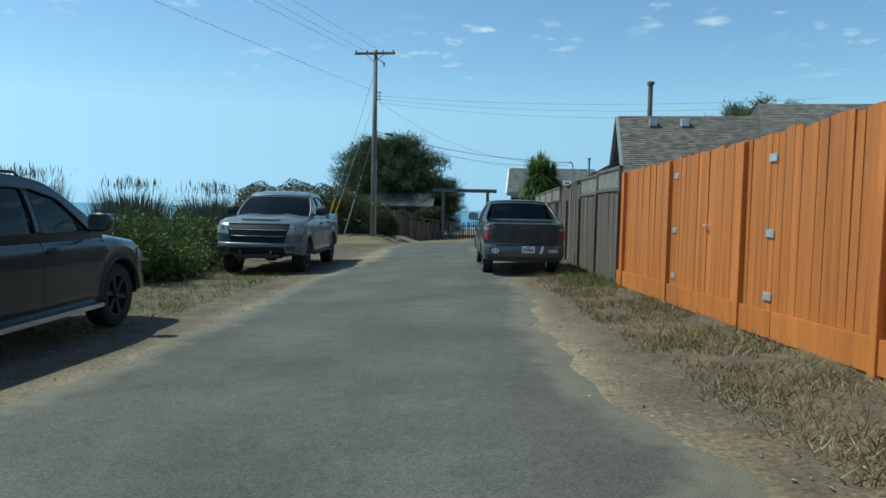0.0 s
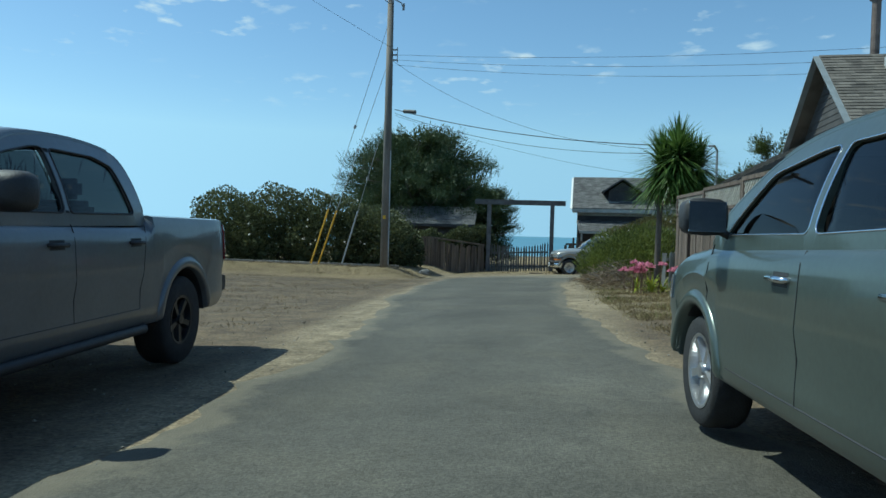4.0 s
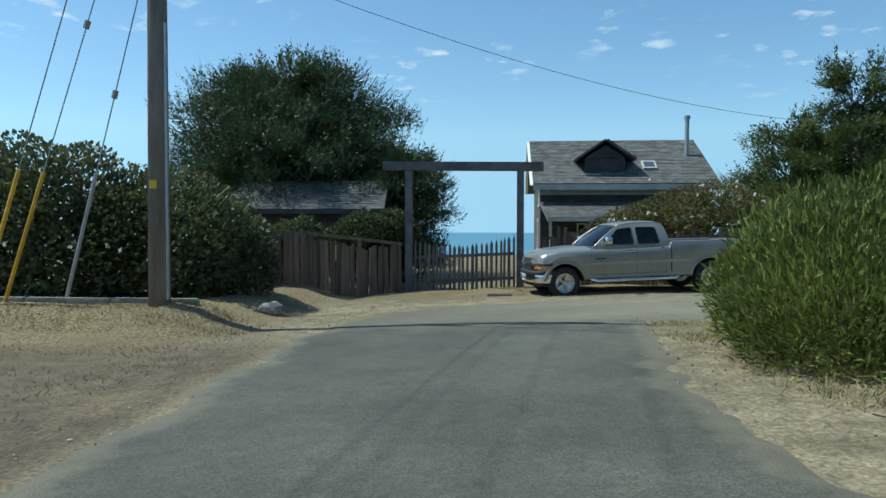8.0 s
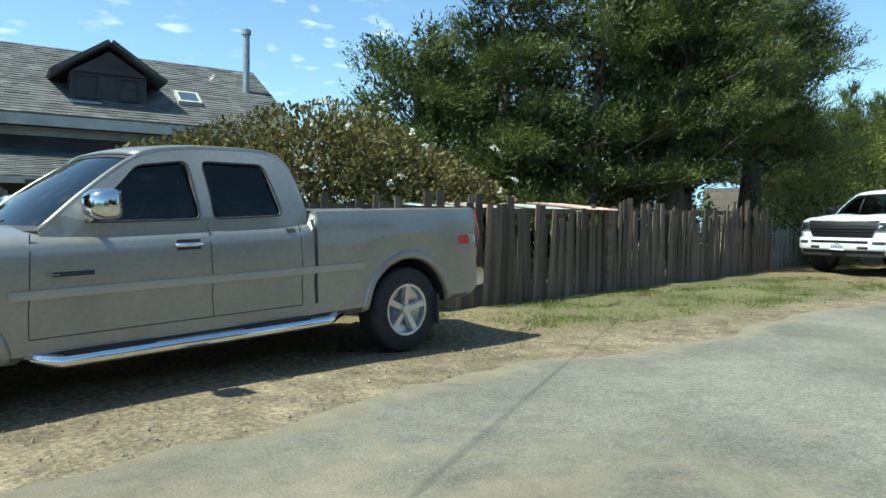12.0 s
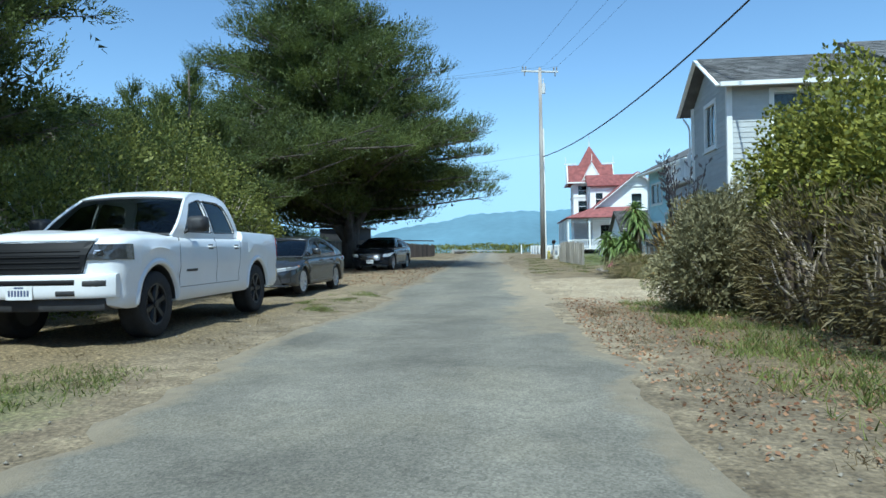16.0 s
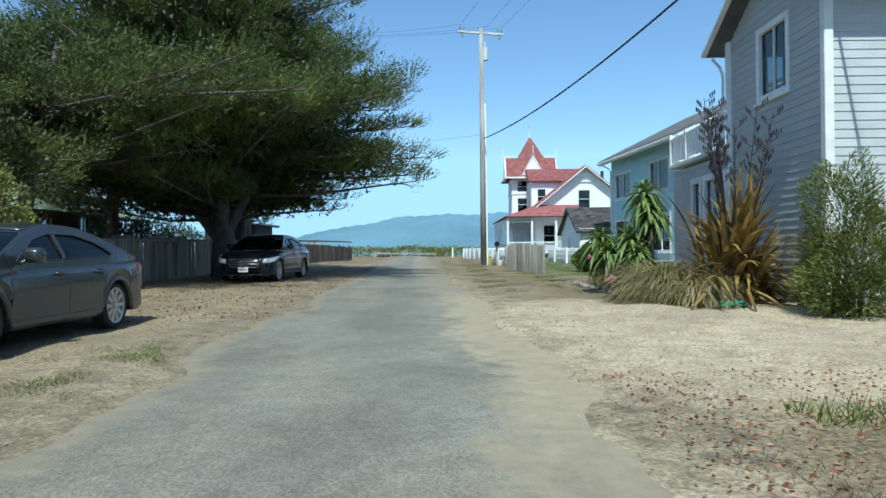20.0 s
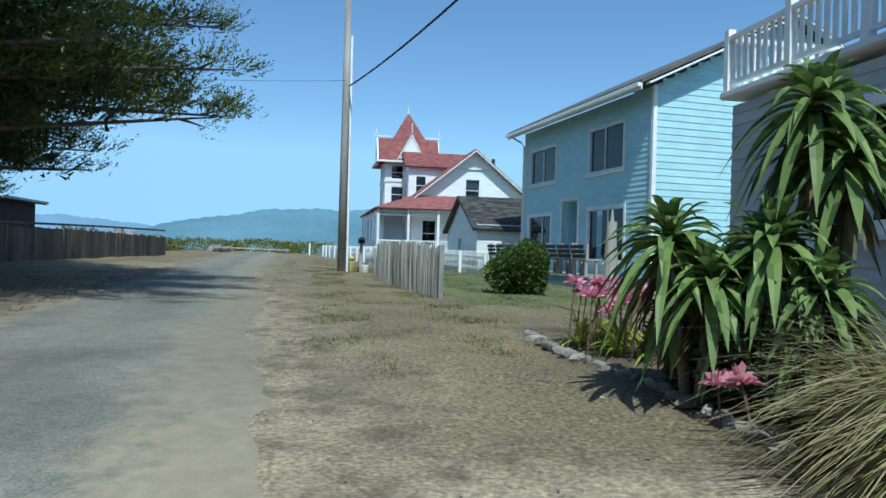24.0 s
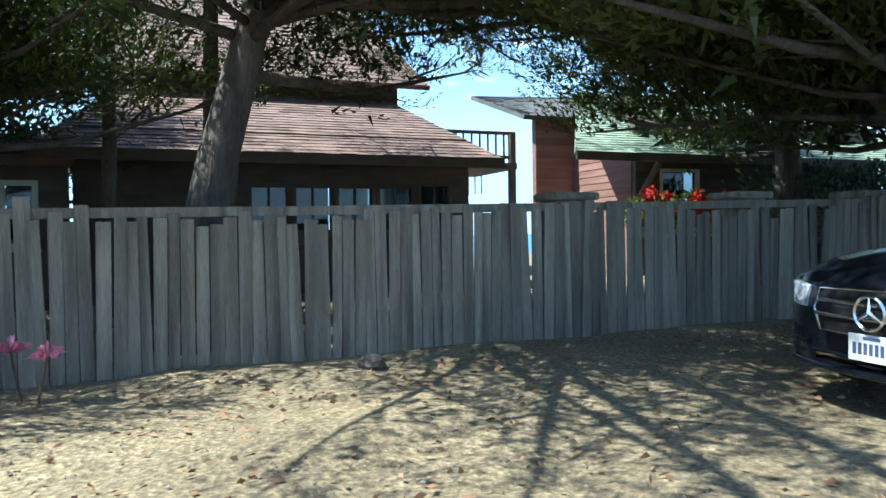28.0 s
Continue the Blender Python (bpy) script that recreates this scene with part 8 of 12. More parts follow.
# ---- the house behind the fence ----
def fence_house():
    ob = thing("house", "grey wooden house with a brown shingle roof behind the fence", "house")
    zb = -0.5
    # lower wing on the lane side, main roof with its ridge across
    sided_wall(ob, wall_frame(4.2, 39.3, zb, -90), 6.6, 3.5, 0.16, DARK_WALL, gable=2.55, name="gable_wall")
    sided_wall(ob, wall_frame(4.2, 32.9, zb, 0), 12, 3.4, 0.16, DARK_WALL, name="side_wall")
    shingles(ob, (3.85, 32.55, 2.85), (16.5, 32.55, 2.85), (16.5, 36, 5.7), (3.85, 36, 5.7), BROWN_SHINGLE, seed=11)
    shingles(ob, (16.5, 39.5, 2.85), (3.85, 39.5, 2.85), (3.85, 36, 5.7), (16.5, 36, 5.7), BROWN_SHINGLE, seed=12, course=0.3)
    for s in (-1, 1):
        bar(ob, "barge_board", (3.82, 36 + s * 3.5, 2.78), (3.82, 36, 5.66), 0.04, 0.22, mat("grey_trim", (0.20, 0.22, 0.23), 0.7, 0.15, 3, 40, 0.2), up=(1, 0, 0))
    sided_wall(ob, wall_frame(2.1, 39.6, zb, -90), 4.2, 2.75, 0.16, mat("slate_siding", (0.13, 0.15, 0.16), 0.75, 0.15, 2, 40, 0.2), holes=((2.55, 3.75, 1.0, 2.2),), name="wing_wall")
    window(ob, wall_frame(2.1, 39.6, zb, -90) @ pose(2.55, 0, 1.0), 1.2, 1.2, WHITE, (0.5,), (0.33, 0.66), 0.06)
    shingles(ob, (1.55, 40.0, 2.32), (1.55, 33.6, 2.32), (4.25, 33.6, 3.75), (4.25, 40.0, 3.75), BROWN_SHINGLE, seed=13)
    bar(ob, "fascia", (1.53, 33.55, 2.24), (1.53, 40.05, 2.24), 0.04, 0.16, DARK_WALL)
    # second, higher roof behind
    shingles(ob, (9.6, 33.5, 4.6), (18, 33.5, 4.6), (18, 37, 6.4), (10.3, 37, 6.4), BROWN_SHINGLE, seed=14, course=0.2)
    bm = bmesh.new()
    slab(bm, [(9.7, 33.5, 4.5), (10.3, 37, 6.35), (9.7, 40.4, 4.5)], 0.1)
    part("gable_end", bm, DARK_WALL, ob)
    ch = bmesh.new()
    tube(ch, [(5.35, 36.6, 5.0), (5.35, 36.6, 7.25)], 0.11, 14)
    lathe_cap = [(5.35, 36.6, 7.25), (5.35, 36.6, 7.38)]
    tube(ch, lathe_cap, 0.17, 14)
    part("flue_pipe", ch, mat("rusty_flue", (0.16, 0.12, 0.10), 0.6, 0.3, 4, 40, 0.2, metal=0.5), ob, smooth=False)
    for x in (5.35, 6.75):
        part("roof_vent", one_box(x - 0.17, x + 0.17, 35.2, 35.5, 5.15, 5.52, 0.02), mat("vent_metal", (0.55, 0.56, 0.56), 0.5, 0.1, 5, 40, 0.05, metal=0.3), ob)
    ms = bmesh.new()
    tube(ms, [(1.9, 38.6, 2.2), (1.9, 38.6, 3.55), (1.8, 38.5, 3.68), (1.65, 38.4, 3.66)], 0.035, 8)
    part("service_mast", ms, mat("galvanised", (0.38, 0.39, 0.40), 0.5, 0.1, 6, 40, 0.05, metal=0.6), ob)
    return ob


fence_house()


# ---- the house beyond the gate ----
def gate_house():
    ob = thing("house", "dark shingled cottage with a dormer and a low porch roof", "house")
    zb = -1.15
    shake = mat("weathered_shingle_wall", (0.085, 0.078, 0.07), 0.9, 0.3, 3, 30, 0.5)
    sided_wall(ob, wall_frame(-2.5, 62.7, zb, 0), 7.2, 3.7, 0.18, DARK_WALL, holes=((1.6, 2.7, 1.2, 2.0),), name="front_wall")
    sided_wall(ob, wall_frame(-2.5, 69.3, zb, -90), 6.6, 3.7, 0.16, shake, holes=((5.3, 5.9, 2.9, 3.7), (4.3, 4.9, 0.9, 2.2)), gable=2.15, name="gable_wall")
    window(ob, wall_frame(-2.5, 62.7, zb, 0) @ pose(1.6, 0, 1.2), 1.1, 0.8, WHITE, (), (), 0.05)
    window(ob, wall_frame(-2.5, 69.3, zb, -90) @ pose(5.3, 0, 2.9), 0.6, 0.8, WHITE, (), (0.5,), 0.07)
    window(ob, wall_frame(-2.5, 69.3, zb, -90) @ pose(4.3, 0, 0.9), 0.6, 1.3, WHITE, (), (0.5,), 0.07)
    shingles(ob, (-2.85, 62.2, 2.58), (4.95, 62.2, 2.58), (4.75, 66.0, 4.85), (-2.9, 66.0, 4.85), GREY_SHINGLE, seed=21)
    shingles(ob, (4.95, 69.8, 2.58), (-2.85, 69.8, 2.58), (-2.9, 66.0, 4.85), (4.75, 66.0, 4.85), GREY_SHINGLE, seed=22, course=0.3)
    pale = mat("pale_fascia", (0.42, 0.42, 0.38), 0.7, 0.15, 3, 40, 0.15)
    bar(ob, "fascia", (-2.85, 62.16, 2.42), (4.95, 62.16, 2.42), 0.05, 0.24, pale)
    bar(ob, "frieze_board", (-2.5, 62.66, 2.22), (4.7, 62.66, 2.22), 0.05, 0.20, pale)
    for s in (-1, 1):
        bar(ob, "barge_board", (-2.88, 66 + s * 3.8, 2.5), (-2.92, 66, 4.78), 0.05, 0.20, WHITE, up=(1, 0, 0))
    # dormer
    dm = bmesh.new()
    box(dm, -0.55, 1.15, 63.1, 65.2, 3.0, 3.75)
    slab(dm, [(-0.55, 63.1, 3.75), (1.15, 63.1, 3.75), (0.30, 63.1, 4.3)], -0.1)
    part("dormer", dm, DARK_WALL, ob)
    shingles(ob, (-0.95, 62.75, 3.62), (-0.95, 66.0, 3.62), (0.30, 66.0, 4.46), (0.30, 62.75, 4.46), GREY_SHINGLE, seed=23, name="dormer_roof")
    shingles(ob, (1.55, 66.0, 3.62), (1.55, 62.75, 3.62), (0.30, 62.75, 4.46), (0.30, 66.0, 4.46), GREY_SHINGLE, seed=24, name="dormer_roof")
    for x0 in (-0.38, 0.52):
        window(ob, pose(x0, 63.09, 3.18), 0.42, 0.5, DARK_WALL, (), (0.5,), 0.05, sill=False)
    bar(ob, "dormer_sill", (-0.75, 62.98, 3.02), (0.1, 62.98, 3.02), 0.2, 0.04, pale)
    sk = bmesh.new()
    for x0, x1, y0, y1 in ((1.95, 2.02, 63.2, 63.8), (2.48, 2.55, 63.2, 63.8), (2.02, 2.48, 63.2, 63.27), (2.02, 2.48, 63.73, 63.8)):
        slab(sk, [(x0, y0, 2.66 + (y0 - 62.2) * 0.597 + 0.06), (x1, y0, 2.66 + (y0 - 62.2) * 0.597 + 0.06), (x1, y1, 2.66 + (y1 - 62.2) * 0.597 + 0.06), (x0, y1, 2.66 + (y1 - 62.2) * 0.597 + 0.06)], 0.12)
    sl = part("skylight", sk, pale, ob)
    sg = bmesh.new()
    slab(sg, [(2.0, 63.25, 3.33), (2.5, 63.25, 3.33), (2.5, 63.76, 3.64), (2.0, 63.76, 3.64)], 0.02)
    part("pane", sg, mat("skylight_glass", (0.06, 0.07, 0.08), 0.1, 0.1, 5, 40, 0, coat=1.0), sl)
    # porch
    shingles(ob, (-2.35, 60.6, 1.10), (4.8, 60.6, 1.10), (4.8, 62.7, 1.80), (-2.55, 62.7, 1.80), GREY_SHINGLE, seed=25, name="porch_roof")
    bar(ob, "porch_fascia", (-2.35, 60.56, 1.02), (4.8, 60.56, 1.02), 0.05, 0.14, pale)
    for x in (-2.2, 0.2, 2.6, 4.6):
        bar(ob, "porch_post", (x, 60.7, zb), (x, 60.7, 1.05), 0.11, 0.11, pale, up=(1, 0, 0))
    fl = bmesh.new()
    tube(fl, [(4.1, 64.5, 3.2), (4.1, 64.5, 5.6)], 0.10, 14)
    tube(fl, [(4.1, 64.5, 5.6), (4.1, 64.5, 5.74)], 0.14, 14)
    tube(fl, [(4.1, 64.5, 3.72), (4.1, 64.5, 3.85)], [0.19, 0.11], 14)
    part("flue_pipe", fl, MATS["galvanised"], ob)
    part("flue_flashing", one_box(3.8, 4.4, 64.1, 64.5, 3.55, 3.66, 0.02), pale, ob)
    return ob


gate_house()


def garden_shed():
    ob = thing("garden_shed", "low garden shed with a sagging mossy roof under the cypress", "shed")
    sided_wall(ob, wall_frame(-12.6, 53.4, -1.15, 0), 4.6, 2.4, 0.2, DARK_WALL, name="front_wall")
    shingles(ob, (-13.0, 53.0, 1.25), (-7.7, 53.0, 1.25), (-7.9, 55.2, 2.25), (-12.8, 55.2, 2.25), GREY_SHINGLE, seed=26)
    bar(ob, "fascia", (-13.0, 52.96, 1.17), (-7.7, 52.96, 1.17), 0.04, 0.12, DARK_WALL)


garden_shed()


# ---- grey two-storey house and its balcony wing ----
def grey_house():
    ob = thing("house", "two-storey pale grey clapboard house with white trim", "house")
    zb, h = -0.78, 5.85
    m_w, m_n = wall_frame(27.75, 40.6, zb, -90), wall_frame(31.85, 40.6, zb, 180)
    hw = ((1.25, 2.55, 4.3, 5.5), (5.6, 6.9, 4.3, 5.5))
    sided_wall(ob, m_w, 10.6, h, 0.155, GREY_SIDE, holes=hw, name="west_wall")
    hn = ((1.5, 2.7, 4.2, 5.55),)
    sided_wall(ob, m_n, 4.1, h, 0.155, GREY_SIDE, holes=hn, gable=1.2, name="north_wall")
    for a in hw:
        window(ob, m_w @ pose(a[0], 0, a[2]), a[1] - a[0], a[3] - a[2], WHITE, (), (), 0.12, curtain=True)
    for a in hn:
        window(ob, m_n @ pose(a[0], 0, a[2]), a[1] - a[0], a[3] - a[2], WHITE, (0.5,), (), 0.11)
    for x in (27.73, 31.87):
        bar(ob, "corner_board", (x, 40.62, zb), (x, 40.62, zb + h), 0.16, 0.16, WHITE, up=(1, 0, 0))
    e, t, rx = 5.02, 6.3, 29.8
    shingles(ob, (27.25, 41.0, e - 0.1), (27.25, 29.5, e - 0.1), (rx, 29.5, t), (rx, 41.0, t), GREY_SHINGLE, seed=31)
    shingles(ob, (32.35, 29.5, e - 0.1), (32.35, 41.0, e - 0.1), (rx, 41.0, t), (rx, 29.5, t), GREY_SHINGLE, seed=32, course=0.3)
    for x in (27.25, 32.35):
        bar(ob, "barge_board", (x, 41.02, e - 0.16), (rx, 41.02, t - 0.06), 0.05, 0.20, WHITE, up=(0, 1, 0))
    bar(ob, "gutter", (27.21, 41.0, e - 0.13), (27.21, 29.5, e - 0.13), 0.12, 0.13, WHITE)
    dp = bmesh.new()
    tube(dp, [(32.2, 40.9, e - 0.25), (32.05, 40.78, e - 0.5), (31.99, 40.74, e - 0.7), (31.99, 40.74, zb + 3.6)], 0.035, 8)
    part("downpipe", dp, WHITE, ob)
    # higher cross roof to the south
    shingles(ob, (27.3, 35.5, 5.12), (27.3, 30, 5.12), (30.2, 30, 6.75), (30.2, 36.5, 6.75), GREY_SHINGLE, seed=33, name="upper_roof", course=0.2)
    # lower wing with a balcony on its roof
    m2 = wall_frame(35.6, 40.72, zb, 180)
    hs = ((1.55, 2.05, 1.45, 2.75), (2.4, 3.65, 1.55, 2.75))
    sided_wall(ob, m2, 3.75, 3.22, 0.155, GREY_SIDE, holes=hs, name="wing_wall")
    for a in hs:
        window(ob, m2 @ pose(a[0], 0, a[2]), a[1] - a[0], a[3] - a[2], WHITE, (), (), 0.13)
    sided_wall(ob, wall_frame(35.6, 33.0, zb, 90), 7.72, 3.22, 0.155, GREY_SIDE, name="wing_side_wall")
    part("balcony_floor", one_box(31.9, 35.75, 33.0, 40.86, 2.54, 2.64, 0.02), WHITE, ob)
    rail = part("balcony_rail", one_box(31.95, 35.72, 40.72, 40.82, 3.32, 3.40, 0.01), WHITE, ob)
    bar(rail, "bottom_rail", (31.95, 40.77, 2.75), (35.72, 40.77, 2.75), 0.06, 0.06, WHITE)
    bm_ = box_mesh("baluster", 0.075, 0.025, 0.56, WHITE)
    for i in range(27):
        part("baluster", bm_, None, rail, m=pose(32.05 + i * 0.135, 40.77, 2.77))
    pm = box_mesh("rail_post", 0.11, 0.11, 0.85, WHITE)
    for x in (32.0, 33.2, 34.4, 35.66):
        part("rail_post", pm, None, rail, m=pose(x, 40.77, 2.64))
    side = part("balcony_rail", one_box(35.62, 35.72, 34.0, 40.72, 3.32, 3.40, 0.01), WHITE, ob)
    for i in range(44):
        part("baluster", bm_, None, side, m=pose(35.67, 34.2 + i * 0.147, 2.77, 0, 0, 90))
    return ob


grey_house()


# ---- the blue house ----
def blue_house():
    ob = thing("house", "two-storey pale blue clapboard house with white window trim", "house")
    x0, y0, x1, y1 = 44.2, 37.5, 52.6, 38.4
    ang = math.degrees(math.atan2(y1 - y0, x1 - x0))
    L = math.hypot(x1 - x0, y1 - y0)
    zb, h = -0.25, 5.15
    mn = wall_frame(x1, y1, zb, ang + 180)
    mw = wall_frame(x0, y0, zb, ang - 90)
    holes = [(0.5, 2.6, 3.15, 4.35), (5.0, 7.0, 3.15, 4.45), (0.4, 2.3, 0.55, 1.95), (5.0, 7.1, 0.45, 2.0), (3.2, 4.3, 0.05, 2.35)]
    sided_wall(ob, mn, L, h, 0.15, BLUE_SIDE, holes=holes, name="north_wall")
    sided_wall(ob, mw, 8.6, h, 0.185, BLUE_SIDE, gable=2.2, name="west_wall")
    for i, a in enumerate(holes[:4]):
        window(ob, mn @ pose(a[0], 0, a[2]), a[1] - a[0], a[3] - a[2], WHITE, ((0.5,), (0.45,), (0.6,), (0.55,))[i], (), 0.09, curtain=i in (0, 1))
    d = part("entry_recess", one_box(0, 1.1, 0.62, 0.68, 0, 2.3), BLUE_SIDE, ob, m=mn @ pose(3.2, 0, 0.05))
    dr = part("door", one_box(0.15, 0.95, 0.56, 0.61, 0, 2.05, 0.01), mat("dark_door", (0.07, 0.075, 0.08), 0.5, 0.1, 4, 40, 0.1), ob, m=mn @ pose(3.2, 0, 0.05))
    part("door_handle", one_box(0.20, 0.24, 0.51, 0.56, 0.95, 1.05, 0.008), CHROME, dr)
    for a in (0.0, 1.08):
        part("entry_side", one_box(a - 0.04, a + 0.04, 0.161, 0.62, 0, 2.3), BLUE_SIDE, ob, m=mn @ pose(3.2 + (0.03 if a else -0.01), 0, 0.05))
    part("entry_ceiling", one_box(-0.05, 1.15, 0.161, 0.68, 2.3, 2.36), BLUE_SIDE, ob, m=mn @ pose(3.2, 0, 0.05))
    for a, b in ((3.08, 3.2), (4.3, 4.42)):
        part("entry_trim", one_box(a, b, -0.05, 0.02, 0, 2.45, 0.005), WHITE, ob, m=mn)
    part("entry_trim", one_box(3.08, 4.42, -0.05, 0.02, 2.35, 2.47, 0.005), WHITE, ob, m=mn @ pose(0, 0, 0.02))
    for m, x in ((mn, L), (mn, 0)):
        part("corner_board", one_box(x - 0.06, x + 0.06, -0.06, 0.06, 0, h, 0.006), WHITE, ob, m=m)
    # roof: eave along the north wall, ridge parallel to it
    R = wall_frame(x1, y1, zb, ang + 180)

    def w(u, v, z):
        return R @ Vector((u, v, z))
    shingles(ob, w(L + 0.35, -0.6, h - 0.05), w(-0.4, -0.6, h - 0.05), w(-0.4, 4.3, h + 2.35), w(L + 0.35, 4.3, h + 2.35), mat("dark_roof", (0.075, 0.075, 0.08), 0.9, 0.2, 3, 40, 0.4) and GREY_SHINGLE, seed=41)
    shingles(ob, w(-0.4, 9.0, h), w(L + 0.35, 9.0, h), w(L + 0.35, 4.3, h + 2.35), w(-0.4, 4.3, h + 2.35), GREY_SHINGLE, seed=42, course=0.4)
    bar(ob, "fascia", w(-0.4, -0.62, h - 0.14), w(L + 0.35, -0.62, h - 0.14), 0.04, 0.16, WHITE)
    bar(ob, "gutter", w(-0.4, -0.69, h - 0.1), w(L + 0.35, -0.69, h - 0.1), 0.11, 0.11, WHITE)
    bar(ob, "barge_board", w(L + 0.37, -0.45, h - 0.06), w(L + 0.37, 4.3, h + 2.28), 0.05, 0.2, WHITE, up=R.to_3x3() @ Vector((1, 0, 0)))
    bar(ob, "barge_board", w(L + 0.37, 9.0, h - 0.06), w(L + 0.37, 4.3, h + 2.28), 0.05, 0.2, WHITE, up=R.to_3x3() @ Vector((1, 0, 0)))
    dp = bmesh.new()
    tube(dp, [w(-0.35, -0.5, h - 0.12), w(-0.1, -0.2, h - 0.35), w(-0.05, -0.1, h - 0.5), w(-0.05, -0.1, 0.0)], 0.035, 8)
    part("downpipe", dp, WHITE, ob)
    # foundation and the long low deck
    part("foundation", one_box(0, L, 0.02, 0.3, -0.6, 0.0), WHITE, ob, m=mn)
    part("west_foundation", one_box(0, 8.6, 0.02, 0.3, -0.6, 0.0), BLUE_SIDE, ob, m=mw)
    return mn, L


BLUE_N, BLUE_L = blue_house()


def deck_bench():
    teal = mat("teal_board", (0.16, 0.27, 0.29), 0.75, 0.15, 3, 40, 0.2)
    black = mat("blackened_slat", (0.025, 0.028, 0.028), 0.7, 0.2, 3, 40, 0.2)
    weath = mat("weathered_timber", (0.30, 0.27, 0.235), 0.9, 0.25, 4, 50, 0.5, rand=0.18, stretch=(1, 1, 0.3))
    dk = thing("porch_deck", "low wooden porch deck with teal skirting along the blue house", "deck", BLUE_N)
    part("skirting", one_box(-0.3, BLUE_L - 0.1, -1.72, -1.66, -0.42, -0.02), teal, dk)
    for i in range(11):
        part("plank", one_box(-0.3, BLUE_L - 0.1, -1.74 + i * 0.155, -1.60 + i * 0.155, -0.02, 0.02, 0.004), weath, dk)
    for i, u in enumerate((0.4, 1.25, 2.1, 4.5, 5.35, 6.2, 7.05)):
        b = thing("bench", "weathered porch bench with a dark slatted back", "bench", BLUE_N @ pose(u, -1.45, 0.02), "porch benches")
        for k in range(3):
            part("back_slat", one_box(0.03, 0.77, -0.16 - 0.03 * k, -0.13 - 0.03 * k, 0.48 + k * 0.13, 0.59 + k * 0.13, 0.006), black, b)
        for x in (0.04, 0.70):
            part("leg", one_box(x, x + 0.07, -0.14, -0.06, 0, 0.45, 0.006), weath, b)
            part("back_post", one_box(x, x + 0.07, -0.11, -0.04, 0.45, 0.9, 0.006), weath, b)
        part("seat", one_box(0.0, 0.8, -0.14, 0.28, 0.42, 0.47, 0.008), weath, b)
        for x in (0.04, 0.70):
            part("leg", one_box(x, x + 0.07, 0.18, 0.25, 0, 0.42, 0.006), weath, b)


deck_bench()


